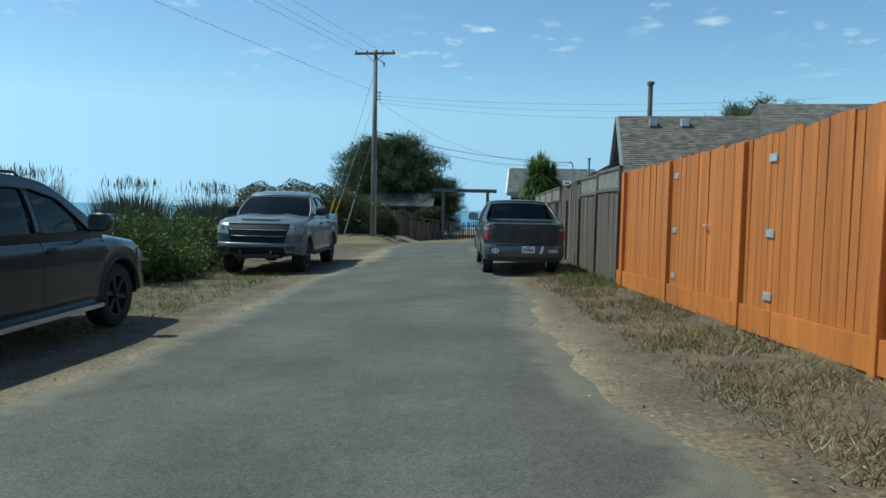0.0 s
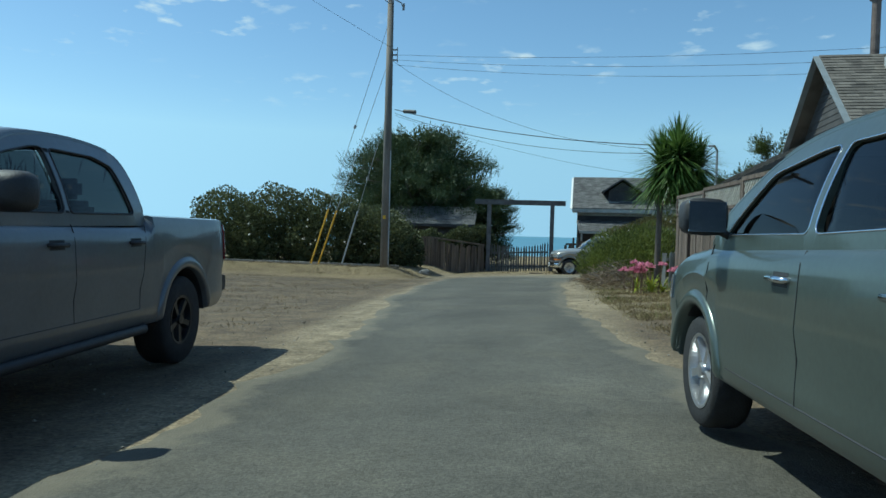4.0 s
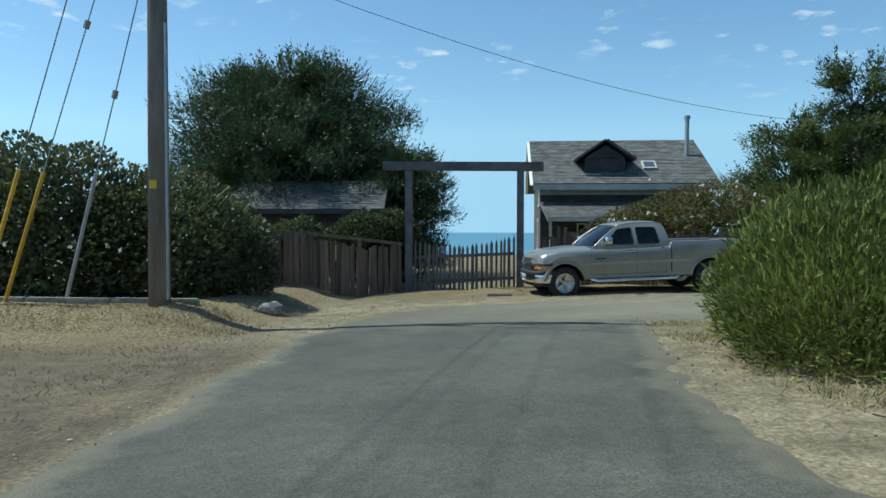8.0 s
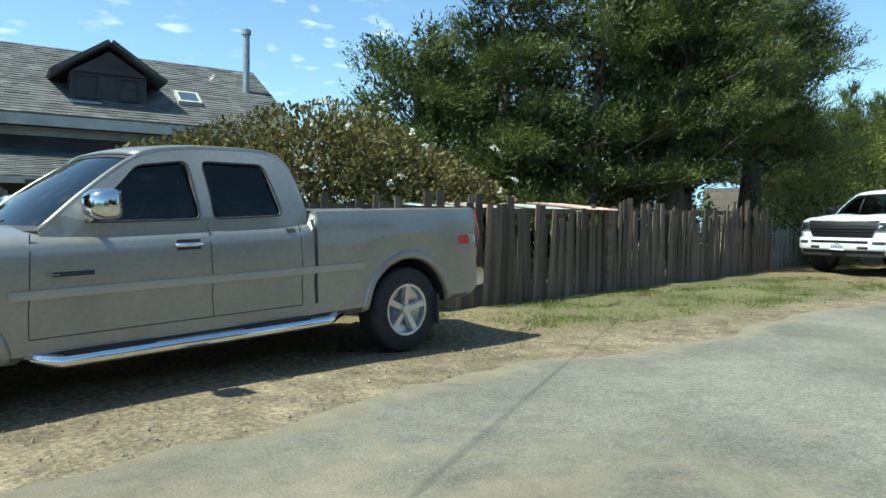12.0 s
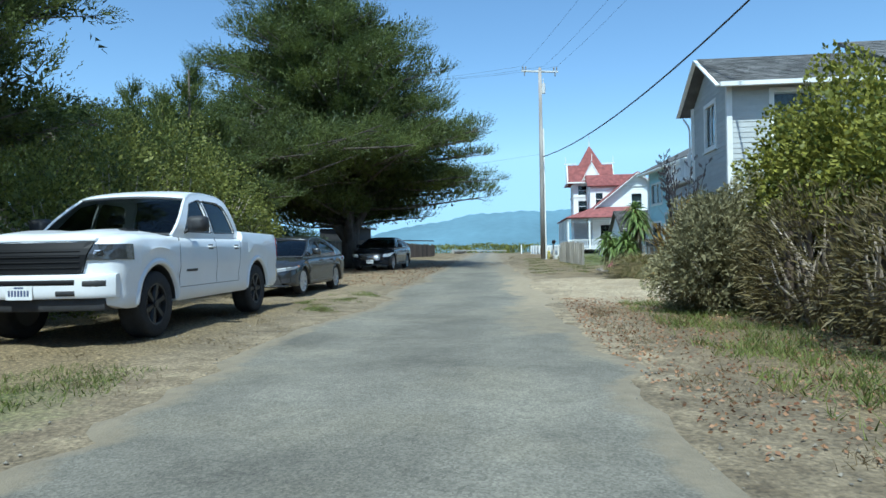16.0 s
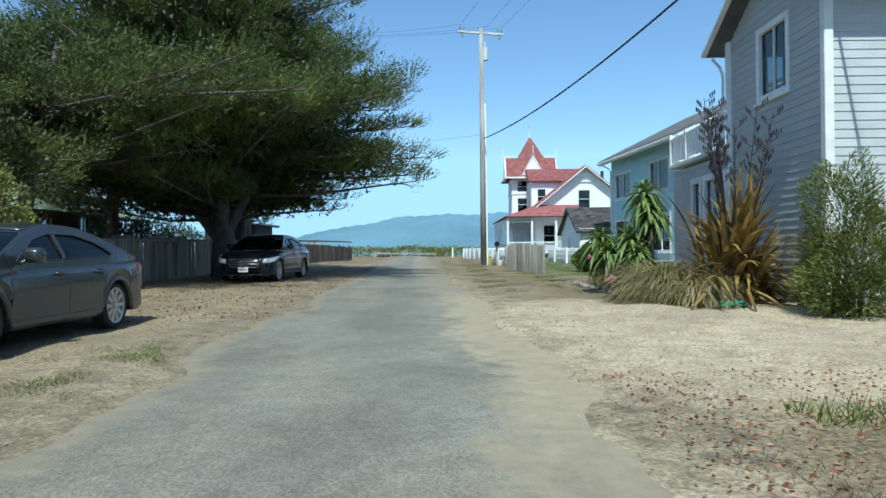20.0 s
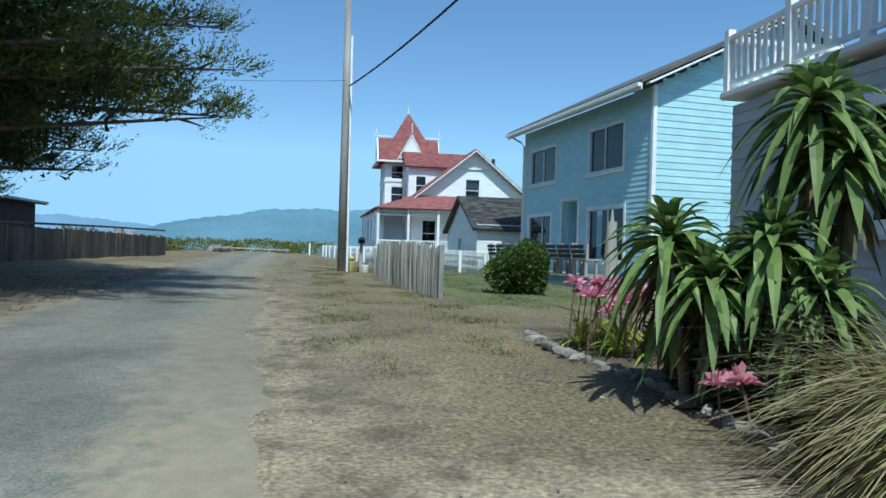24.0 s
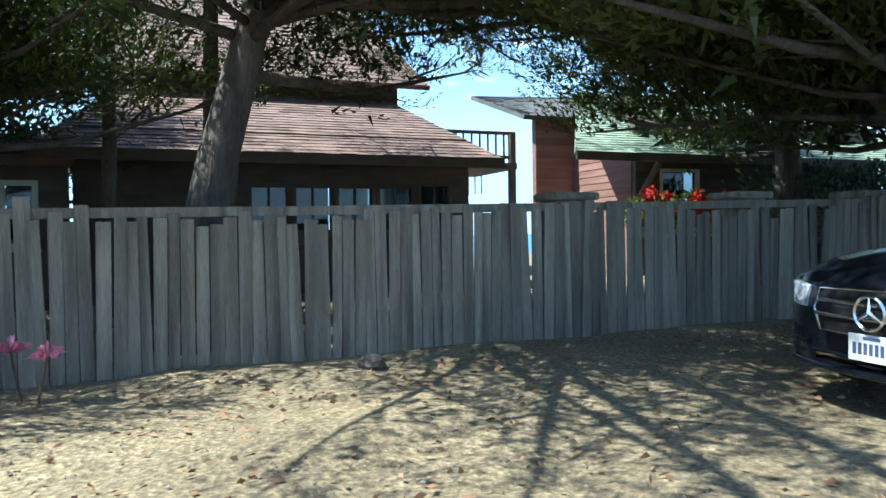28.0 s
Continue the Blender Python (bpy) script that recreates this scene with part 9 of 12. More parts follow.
# ---- white Victorian house with a tower ----
def victorian():
    ob = thing("house", "white Victorian house with a red roof and a corner tower", "house")
    zb = -0.3
    V = mat("white_clapboard", (0.82, 0.82, 0.80), 0.6, 0.05, 1, 30, 0.08, rand=0.02)
    # main block with its gable to the lane
    mg = wall_frame(72.5, 40.0, zb, -90)
    mn = wall_frame(84, 40.0, zb, 180)
    sided_wall(ob, mg, 8.2, 3.9, 0.2, V, holes=((0.7, 1.6, 0.9, 2.6), (2.4, 3.4, 0.9, 2.6), (5.0, 6.0, 0.9, 2.6), (3.55, 4.5, 3.95, 5.45)), gable=3.4, name="gable_wall")
    window(ob, mg @ pose(3.55, 0, 3.95), 0.95, 1.5, V, (), (0.5,), 0.10, curtain=True)
    for u in (0.7, 2.4, 5.0):
        window(ob, mg @ pose(u, 0, 0.9), 0.9 if u < 1 else 1.0, 1.7, V, (), (0.5,), 0.09)
    sided_wall(ob, mn, 11.5, 3.9, 0.2, V, holes=((7.2, 8.2, 0.9, 2.6), (9.6, 10.6, 0.9, 2.6)), name="north_wall")
    for u in (7.2, 9.6):
        window(ob, mn @ pose(u, 0, 0.9), 1.0, 1.7, V, (), (0.5,), 0.09)
    ap = (35.9, 7.05)
    shingles(ob, (72.1, 40.5, 3.35), (84, 40.5, 3.35), (84, ap[0], ap[1]), (72.1, ap[0], ap[1]), RED_SHINGLE, seed=51, course=0.25)
    shingles(ob, (84, 31.3, 3.35), (72.1, 31.3, 3.35), (72.1, ap[0], ap[1]), (84, ap[0], ap[1]), RED_SHINGLE, seed=52, course=0.4)
    for y in (40.5, 31.3):
        bar(ob, "barge_board", (72.05, y, 3.28), (72.05, ap[0], 7.0), 0.06, 0.34, WHITE, up=(1, 0, 0))
    bar(ob, "belt_course", (72.42, 40.0, 3.55), (72.42, 31.8, 3.55), 0.05, 0.16, WHITE)
    bar(ob, "collar_beam", (72.40, 37.3, 5.85), (72.40, 34.5, 5.85), 0.05, 0.12, WHITE)
    # cross roof towards the tower
    mm = wall_frame(75.3, 41.0, zb + 3.9, -90)
    sided_wall(ob, wall_frame(79.6, 39.9, zb + 3.6, 180), 4.3, 2.9, 0.2, V, holes=((2.4, 3.2, 0.8, 2.1),), name="bay_wall")
    window(ob, wall_frame(79.6, 39.9, zb + 3.6, 180) @ pose(2.4, 0, 0.8), 0.8, 1.3, V, (), (0.5,), 0.08)
    sided_wall(ob, wall_frame(75.3, 39.9, zb + 3.6, -90), 4.0, 2.9, 0.2, V, holes=((0.5, 1.2, 0.9, 2.2),), name="bay_side_wall")
    window(ob, wall_frame(75.3, 39.9, zb + 3.6, -90) @ pose(0.5, 0, 0.9), 0.7, 1.3, V, (), (0.5,), 0.08)
    shingles(ob, (74.9, 40.2, 6.15), (74.9, 35.6, 6.15), (77.0, 35.6, 7.4), (77.0, 40.2, 7.4), RED_SHINGLE, seed=53, name="bay_roof")
    shingles(ob, (79.2, 35.6, 6.15), (79.2, 40.2, 6.15), (77.0, 40.2, 7.4), (77.0, 35.6, 7.4), RED_SHINGLE, seed=54, name="bay_roof")
    # tower
    tx, ty, hw = 79.6, 39.5, 1.8
    for i, (a, b) in enumerate(((180, (tx + hw, ty + hw)), (-90, (tx - hw, ty + hw)), (90, (tx + hw, ty - hw)), (0, (tx - hw, ty - hw)))):
        m = wall_frame(b[0], b[1], zb, a)
        hs = ((0.45, 1.3, 4.0, 5.3), (0.45, 1.3, 5.75, 6.75), (2.3, 3.15, 4.0, 5.3), (2.3, 3.15, 5.75, 6.75))
        sided_wall(ob, m, 2 * hw, 7.2, 0.2, V, holes=hs, name="tower_wall")
        for q in hs:
            window(ob, m @ pose(q[0], 0, q[2]), q[1] - q[0], q[3] - q[2], V, (), (0.5,), 0.08)
        bar(ob, "tower_belt", m @ Vector((0, -0.04, 5.65)), m @ Vector((2 * hw, -0.04, 5.65)), 0.08, 0.2, WHITE)
        # little gable on each side of the spire
        g0, g1, g2 = m @ Vector((hw - 1.1, -0.5, 6.95)), m @ Vector((hw + 1.1, -0.5, 6.95)), m @ Vector((hw, -0.5, 9.0))
        gb = bmesh.new()
        slab(gb, [g0, g1, g2], 0.06)
        part("dormer_gable", gb, V, ob)
        ap_in = m @ Vector((hw, hw * 0.6, 9.0))
        for p in (g0, g1):
            q = bmesh.new()
            inn = m @ Vector((hw - 1.1 if p is g0 else hw + 1.1, hw * 0.4, 6.95))
            slab(q, [p, inn, ap_in, g2], 0.06)
            part("dormer_roof", q, RED_SHINGLE, ob)
            bar(ob, "dormer_barge", p, g2, 0.08, 0.12, WHITE, up=m.to_3x3() @ Vector((0, 1, 0)))
        bar(ob, "roof_cresting", m @ Vector((hw, -0.75, 9.15)), m @ Vector((hw, 0.5, 9.15)), 0.05, 0.10, WHITE)
        bar(ob, "finial", m @ Vector((hw, -0.6, 9.1)), m @ Vector((hw, -0.6, 9.85)), 0.05, 0.05, WHITE, up=(1, 0, 0))
    e, z0, z1, za = 2.45, zb + 7.0, zb + 8.6, 10.6
    cs = [(-1, -1), (1, -1), (1, 1), (-1, 1)]
    for i in range(4):
        a, b = cs[i], cs[(i + 1) % 4]
        shingles(ob, (tx + a[0] * e, ty + a[1] * e, z0), (tx + b[0] * e, ty + b[1] * e, z0), (tx + b[0] * 1.3, ty + b[1] * 1.3, z1), (tx + a[0] * 1.3, ty + a[1] * 1.3, z1), RED_SHINGLE, seed=55 + i, name="tower_roof")
        shingles(ob, (tx + a[0] * 1.3, ty + a[1] * 1.3, z1), (tx + b[0] * 1.3, ty + b[1] * 1.3, z1), (tx + b[0] * 0.05, ty + b[1] * 0.05, za), (tx + a[0] * 0.05, ty + a[1] * 0.05, za), RED_SHINGLE, seed=60 + i, name="spire")
        bar(ob, "tower_eave", (tx + a[0] * e, ty + a[1] * e, z0), (tx + b[0] * e, ty + b[1] * e, z0), 0.08, 0.14, WHITE)
    wv = bmesh.new()
    tube(wv, [(tx, ty, za - 0.1), (tx, ty, za + 0.35), (tx, ty, za + 1.25)], [0.08, 0.04, 0.015], 8)
    tube(wv, [(tx - 0.3, ty, za + 1.05), (tx + 0.4, ty, za + 1.05)], 0.015, 5)
    box(wv, tx + 0.1, tx + 0.4, ty - 0.01, ty + 0.01, za + 1.0, za + 1.2)
    part("weather_vane", wv, WHITE, ob)
    # veranda round the lane side
    shingles(ob, (70.2, 42.6, 2.85), (84.5, 42.6, 2.85), (84.5, 39.9, 3.85), (72.4, 39.9, 3.85), RED_SHINGLE, seed=66, name="veranda_roof")
    shingles(ob, (70.2, 36.5, 2.85), (70.2, 42.6, 2.85), (72.4, 39.9, 3.85), (72.4, 36.5, 3.85), RED_SHINGLE, seed=67, name="veranda_roof")
    part("veranda_floor", one_box(70.3, 84.4, 39.9, 42.5, zb + 0.35, zb + 0.5), V, ob)
    part("veranda_floor", one_box(70.3, 72.5, 36.5, 39.89, zb + 0.35, zb + 0.5), V, ob)
    pm = box_mesh("veranda_post", 0.15, 0.15, 2.65, WHITE)
    posts = [(70.45, y) for y in (36.7, 38.6, 40.5, 42.4)] + [(x, 42.4) for x in (73, 75.7, 78.4, 81.2, 84)]
    for x, y in posts:
        part("veranda_post", pm, None, ob, m=pose(x, y, zb + 0.5))
    for a, b in (((70.45, 36.7), (70.45, 42.4)), ((70.45, 42.4), (84, 42.4))):
        for z in (zb + 0.62, zb + 1.2, zb + 3.02):
            bar(ob, "veranda_rail", (*a, z), (*b, z), 0.07, 0.08, WHITE)
        bar(ob, "veranda_frieze", (*a, zb + 2.82), (*b, zb + 2.82), 0.03, 0.10, WHITE)
        n = int(math.hypot(b[0] - a[0], b[1] - a[1]) / 0.15)
        bal = box_mesh("baluster", 0.045, 0.045, 0.55, WHITE)
        for i in range(1, n):
            part("baluster", bal, None, ob, m=pose(a[0] + (b[0] - a[0]) * i / n, a[1] + (b[1] - a[1]) * i / n, zb + 0.65))
    fb = bmesh.new()
    tube(fb, [(75.6, 33.8, 5.0), (75.6, 33.8, 7.0)], 0.13, 10)
    part("flue_pipe", fb, TRIM, ob)
    return ob


victorian()


def white_shed():
    ob = thing("outbuilding", "small white outbuilding with an old shake roof", "shed")
    V = MATS["white_clapboard"]
    zb = -0.5
    # gable to the lane, the shake slopes to either side
    sided_wall(ob, wall_frame(60.4, 39.85, zb, 180), 6.1, 1.85, 0.2, V, gable=1.35, name="gable_wall", holes=((2.6, 3.2, 0.6, 1.5),))
    window(ob, wall_frame(60.4, 39.85, zb, 180) @ pose(2.6, 0, 0.6), 0.6, 0.9, V, (0.5,), (0.5,), 0.06)
    sided_wall(ob, wall_frame(54.3, 39.85, zb, -90), 4.5, 1.95, 0.2, V, name="side_wall")
    sided_wall(ob, wall_frame(60.4, 35.35, zb, 90), 4.5, 1.95, 0.2, V, name="side_wall")
    shingles(ob, (54.0, 40.1, 1.27), (54.0, 35.2, 1.27), (57.35, 35.2, 2.8), (57.35, 40.1, 2.8), OLD_SHAKE, seed=71, thick=0.03)
    shingles(ob, (60.7, 35.2, 1.27), (60.7, 40.1, 1.27), (57.35, 40.1, 2.8), (57.35, 35.2, 2.8), OLD_SHAKE, seed=72, thick=0.03)


white_shed()


# ---- houses behind the trees ----
def brown_house():
    ob = thing("house", "low brown house with deep eaves in the shade of cypresses", "house")
    zb = -0.65
    m = wall_frame(31.4, 63.3, zb, 0)
    hs = [(2.75 + i * 0.78, 3.4 + i * 0.78, 1.15, 1.95) for i in range(4)] + [(5.9, 6.5, 0.9, 2.0)]
    sided_wall(ob, m, 6.9, 2.9, 0.18, BROWN_WALL, holes=hs, name="front_wall")
    for a in hs:
        window(ob, m @ pose(a[0], 0, a[2]), a[1] - a[0], a[3] - a[2], BROWN_WALL, (0.5,), (), 0.06, back=CURTAIN)
    sided_wall(ob, wall_frame(38.3, 63.3, zb, 90), 6, 2.9, 0.18, BROWN_WALL, name="end_wall")
    sided_wall(ob, wall_frame(31.4, 69.3, zb, -90), 6, 2.9, 0.18, BROWN_WALL, name="end_wall")
    shingles(ob, (30.9, 62.3, 1.78), (38.6, 62.3, 1.78), (37.6, 66.3, 3.5), (31.9, 66.3, 3.5), island_mat("rust_shingle", (0.20, 0.13, 0.105), 0.25), seed=81, course=0.2)
    bar(ob, "fascia", (30.9, 62.26, 1.70), (38.6, 62.26, 1.70), 0.05, 0.18, BROWN_WALL)
    sided_wall(ob, wall_frame(31.6, 66.2, 1.5, 0), 6.2, 2.6, 0.18, BROWN_WALL, name="upper_wall")
    shingles(ob, (31.0, 65.6, 3.75), (38.4, 65.6, 3.75), (37.4, 69.2, 6.6), (32, 69.2, 6.6), MATS["rust_shingle"], seed=82, course=0.2)
    # a small lit bay towards the sea
    sided_wall(ob, wall_frame(30.1, 62.6, zb, 0), 1.3, 2.4, 0.18, BROWN_WALL, holes=((0.45, 0.85, 1.0, 1.9),), name="bay_wall")
    window(ob, wall_frame(30.1, 62.6, zb, 0) @ pose(0.45, 0, 1.0), 0.4, 0.9, WHITE, (), (), 0.06)
    shingles(ob, (29.9, 62.3, 1.6), (31.5, 62.3, 1.6), (31.5, 64.2, 2.2), (30.2, 64.2, 2.2), MATS["rust_shingle"], seed=83, name="bay_roof")
    # deck on posts at the sea end
    for x in (39.3, 40.9):
        bar(ob, "deck_post", (x, 66.5, zb), (x, 66.5, 2.9), 0.16, 0.16, BROWN_WALL, up=(1, 0, 0))
    part("deck_floor", one_box(38.6, 41.0, 66.4, 69, 2.0, 2.15), BROWN_WALL, ob)
    for z in (2.3, 2.9):
        bar(ob, "deck_rail", (38.6, 66.5, z), (41.0, 66.5, z), 0.06, 0.08, BROWN_WALL)
    for i in range(11):
        bar(ob, "deck_baluster", (38.7 + i * 0.22, 66.5, 2.3), (38.7 + i * 0.22, 66.5, 2.9), 0.04, 0.04, BROWN_WALL, up=(1, 0, 0))


brown_house()


def red_house():
    ob = thing("house", "redwood-sided house with a pale green porch roof", "house")
    zb = -0.65
    sided_wall(ob, wall_frame(41.3, 66.0, zb, 0), 3.4, 3.9, 0.17, REDWOOD, name="front_wall")
    mp = wall_frame(42.4, 63.5, zb, 0)
    sided_wall(ob, mp, 7.5, 3.6, 0.17, BROWN_WALL, holes=((4.0, 4.8, 1.9, 3.2), (0.7, 1.7, 1.5, 2.4)), name="porch_wall")
    window(ob, mp @ pose(4.0, 0, 1.9), 0.8, 1.3, WHITE, (0.5,), (0.5,), 0.05)
    window(ob, mp @ pose(0.7, 0, 1.5), 1.0, 0.9, WHITE, (), (), 0.05)
    sided_wall(ob, wall_frame(42.4, 66.0, zb, -90), 2.4, 2.9, 0.17, REDWOOD, name="return_wall")
    shingles(ob, (40.2, 62.4, 1.98), (51, 62.4, 1.98), (51, 66.6, 4.1), (42.9, 66.6, 4.1), GREEN_SHINGLE, seed=91, course=0.16)
    shingles(ob, (40.9, 65.8, 3.25), (50, 65.8, 3.25), (50, 69, 4.7), (40.9, 69, 4.3), GREY_SHINGLE, seed=92, name="upper_roof")
    bar(ob, "fascia", (40.2, 62.36, 1.90), (51, 62.36, 1.90), 0.05, 0.16, BROWN_WALL)
    bar(ob, "porch_brace", (42.35, 62.6, 1.85), (42.35, 63.4, 1.0), 0.1, 0.1, BROWN_WALL, up=(1, 0, 0))
    bar(ob, "window_box", (41.2, 61.9, 0.42), (43.6, 61.9, 0.42), 0.3, 0.24, mat("pale_planter", (0.5, 0.48, 0.42), 0.8, 0.1, 4, 40, 0.1))
    for x in (41.3, 43.5):
        bar(ob, "window_box_leg", (x, 61.9, zb), (x, 61.9, 0.32), 0.08, 0.08, BROWN_WALL, up=(1, 0, 0))
    bar(ob, "far_deck_rail", (40.0, 70.5, 2.3), (42.0, 70.5, 2.3), 0.06, 0.08, WHITE)
    for i in range(9):
        bar(ob, "far_deck_baluster", (40.1 + i * 0.22, 70.5, 1.6), (40.1 + i * 0.22, 70.5, 2.3), 0.04, 0.04, WHITE, up=(1, 0, 0))


red_house()


def black_shed():
    ob = thing("shed", "black flat-roofed wooden shed beside the lane", "shed")
    zb = -0.45
    K = mat("black_stain", (0.02, 0.02, 0.022), 0.8, 0.2, 3, 40, 0.2)
    sided_wall(ob, wall_frame(57.0, 58.6, zb, 0), 4.0, 2.4, 0.16, K, name="front_wall")
    sided_wall(ob, wall_frame(61.0, 58.6, zb, 90), 3.0, 2.4, 0.16, K, name="end_wall")
    sided_wall(ob, wall_frame(57.0, 61.6, zb, -90), 3.0, 2.4, 0.16, K, name="west_wall")
    bm = bmesh.new()
    slab(bm, [(56.6, 58.2, 2.0), (61.3, 58.2, 2.0), (61.3, 61.9, 2.35), (56.6, 61.9, 2.35)], 0.1)
    part("roof", bm, K, ob)
    bar(ob, "roof_edge", (56.6, 58.17, 2.0), (61.35, 58.17, 2.0), 0.04, 0.10, mat("pale_edge", (0.42, 0.45, 0.46), 0.6, 0.1, 4, 40, 0.1))
    bar(ob, "roof_edge", (61.33, 58.2, 2.0), (61.33, 61.9, 2.35), 0.04, 0.10, MATS["pale_edge"])


black_shed()


# ---- poles and wires ----
POLE = mat("pole_timber", (0.19, 0.165, 0.14), 0.95, 0.3, 3, 40, 0.8, stretch=(1, 1, 0.15))
WIRE = mat("wire", (0.02, 0.02, 0.022), 0.6, 0.1, 3, 40, 0)
STEEL = MATS["galvanised"]
CERAMIC = mat("ceramic", (0.25, 0.24, 0.23), 0.3, 0.1, 8, 40, 0)
YELLOW = mat("yellow_plastic", (0.62, 0.36, 0.03), 0.6, 0.15, 5, 40, 0.05)


def pole_1():
    x, y = -9.67, 43.0
    ob = thing("utility_pole", "tall weathered wooden utility pole at the lane corner", "utility pole", pose(x, y, gz(x, y) - 0.1))
    h = 10.45 - gz(x, y) + 0.1
    b = bmesh.new()
    tube(b, [(0, 0, 0), (0.01, 0, h * 0.5), (0.0, 0, h)], [0.175, 0.15, 0.115], 14)
    part("pole", b, POLE, ob, smooth=True)
    part("crossarm", one_box(-1.22, 1.22, -0.06, 0.06, h - 0.30, h - 0.17, 0.01), POLE, ob, m=pose(0, -0.16, 0))
    for i, xx in enumerate((-1.12, -0.45, 0.5, 1.1)):
        q = bmesh.new()
        tube(q, [(xx, -0.16, h - 0.18), (xx, -0.16, h - 0.10), (xx, -0.16, h - 0.03)], [0.03, 0.05, 0.03], 8)
        part("insulator", q, CERAMIC, ob)
    for s in (-1, 1):
        q = bmesh.new()
        tube(q, [(0, -0.14, h - 0.75), (s * 0.55, -0.16, h - 0.28)], 0.02, 6)
        part("brace", q, STEEL, ob)
    q = bmesh.new()
    tube(q, [(0.1, 0, h - 0.5), (0.45, -0.1, h - 0.72), (0.55, -0.1, h - 0.95)], 0.025, 6)
    tube(q, [(0.55, -0.1, h - 1.0), (0.55, -0.1, h - 0.75)], 0.05, 8)
    part("cutout_switch", q, CERAMIC, ob)
    rk = bmesh.new()
    for k in range(3):
        tube(rk, [(0.12, 0, h - 2.9 + k * 0.2), (0.34, 0, h - 2.9 + k * 0.2)], 0.03, 6)
    tube(rk, [(0.32, 0, h - 3.0), (0.32, 0, h - 2.4)], 0.018, 6)
    part("spool_rack", rk, STEEL, ob)
    cd = bmesh.new()
    tube(cd, [(0.17, -0.06, 0.2), (0.16, -0.05, h * 0.42)], 0.025, 6)
    part("conduit", cd, STEEL, ob)
    part("tag", one_box(-0.06, 0.06, -0.185, -0.175, 2.0, 2.14), YELLOW, ob)
    return h


pole_1()


def sag(name, label, a, b, drop, r=0.012, group="overhead wires"):
    a, b = Vector(a), Vector(b)
    pts = [a.lerp(b, t) - Vector((0, 0, 4 * drop * t * (1 - t))) for t in np.linspace(0, 1, 25)]
    bm = bmesh.new()
    tube(bm, pts, r, 5)
    me = bpy.data.meshes.new(name)
    bm.to_mesh(me)
    bm.free()
    me.materials.append(WIRE)
    return solid(name, me, label, "cable", group=group)


P1 = (-9.67, 43.0)
for k, (dx, z) in enumerate(((-1.12, 10.3), (-0.45, 10.3), (0.5, 10.3), (0.1, 8.0))):
    sag("overhead_wire", "thin black power line over the lane", (P1[0] + dx, P1[1] - 0.16, z), (-17 + dx, -30, z + 0.6), 0.8, 0.006)
sag("service_drop", "twisted service cable from the pole to the house mast", (-9.35, 42.9, 5.6), (1.65, 38.4, 3.66), 0.35, 0.015)
sag("service_drop", "twisted service cable from the pole to the house mast", (-9.35, 42.9, 5.45), (1.65, 38.4, 3.5), 0.55, 0.009)
sag("overhead_wire", "thin black power line over the lane", (-9.35, 43.0, 7.55), (14, 38.4, 6.6), 0.5, 0.006)
sag("overhead_wire", "thin black power line over the lane", (-9.35, 43.0, 7.35), (14, 38.4, 6.3), 0.6, 0.006)
sag("overhead_wire", "thin black power line over the lane", (-9.35, 43.0, 7.75), (14, 38.4, 6.9), 0.4, 0.006)
sag("overhead_wire", "sagging telephone line from the pole to the house", (-9.5, 43.0, 7.5), (1.7, 38.6, 3.6), 1.0, 0.006)
sag("overhead_wire", "sagging telephone line over the garden", (-9.4, 43.1, 5.4), (12.5, 58, 4.6), 1.3, 0.006)
sp = bmesh.new()
tube(sp, [(-8.95, 42.75, 5.50), (-8.45, 42.55, 5.44)], 0.075, 10)
me_ = bpy.data.meshes.new("splice_case")
sp.to_mesh(me_)
sp.free()
me_.materials.append(WIRE)
solid("splice_case", me_, "black cable splice case hung on the service line", "cable box")


def guy(x, y, z_top, guard=True, yel=True):
    g = thing("guy_wire", "steel guy wire with a yellow plastic guard" if yel else "steel guy wire with a grey guard", "guy wire")
    zb = gz(x, y) - 0.05
    top = Vector((P1[0], P1[1], z_top))
    foot = Vector((x, y, zb))
    bm = bmesh.new()
    tube(bm, [foot, top], 0.011, 5)
    part("wire", bm, STEEL, g)
    d = (top - foot).normalized()
    bm = bmesh.new()
    tube(bm, [foot + d * 0.1, foot + d * 2.4], 0.035, 8)
    part("guard", bm, YELLOW if yel else STEEL, g, "yellow guard" if yel else "grey guard")
    bm = bmesh.new()
    L = (top - foot).length
    tube(bm, [foot + d * L * 0.56, foot + d * (L * 0.56 + 0.14)], 0.05, 8)
    part("insulator", bm, CERAMIC, g)


guy(-12.75, 42.9, 9.2)
guy(-12.55, 43.2, 7.6)
guy(-11.65, 43.5, 5.6, yel=False)
gp = bmesh.new()
tube(gp, [(0, 0, 0), (0, 0, 2.35)], 0.04, 8)
mk = bpy.data.meshes.new("marker_post")
gp.to_mesh(mk)
gp.free()
mk.materials.append(YELLOW)
solid("marker_post", mk, "thin yellow marker post beside the utility pole", "post", on_ground(-10.5, 46.2))


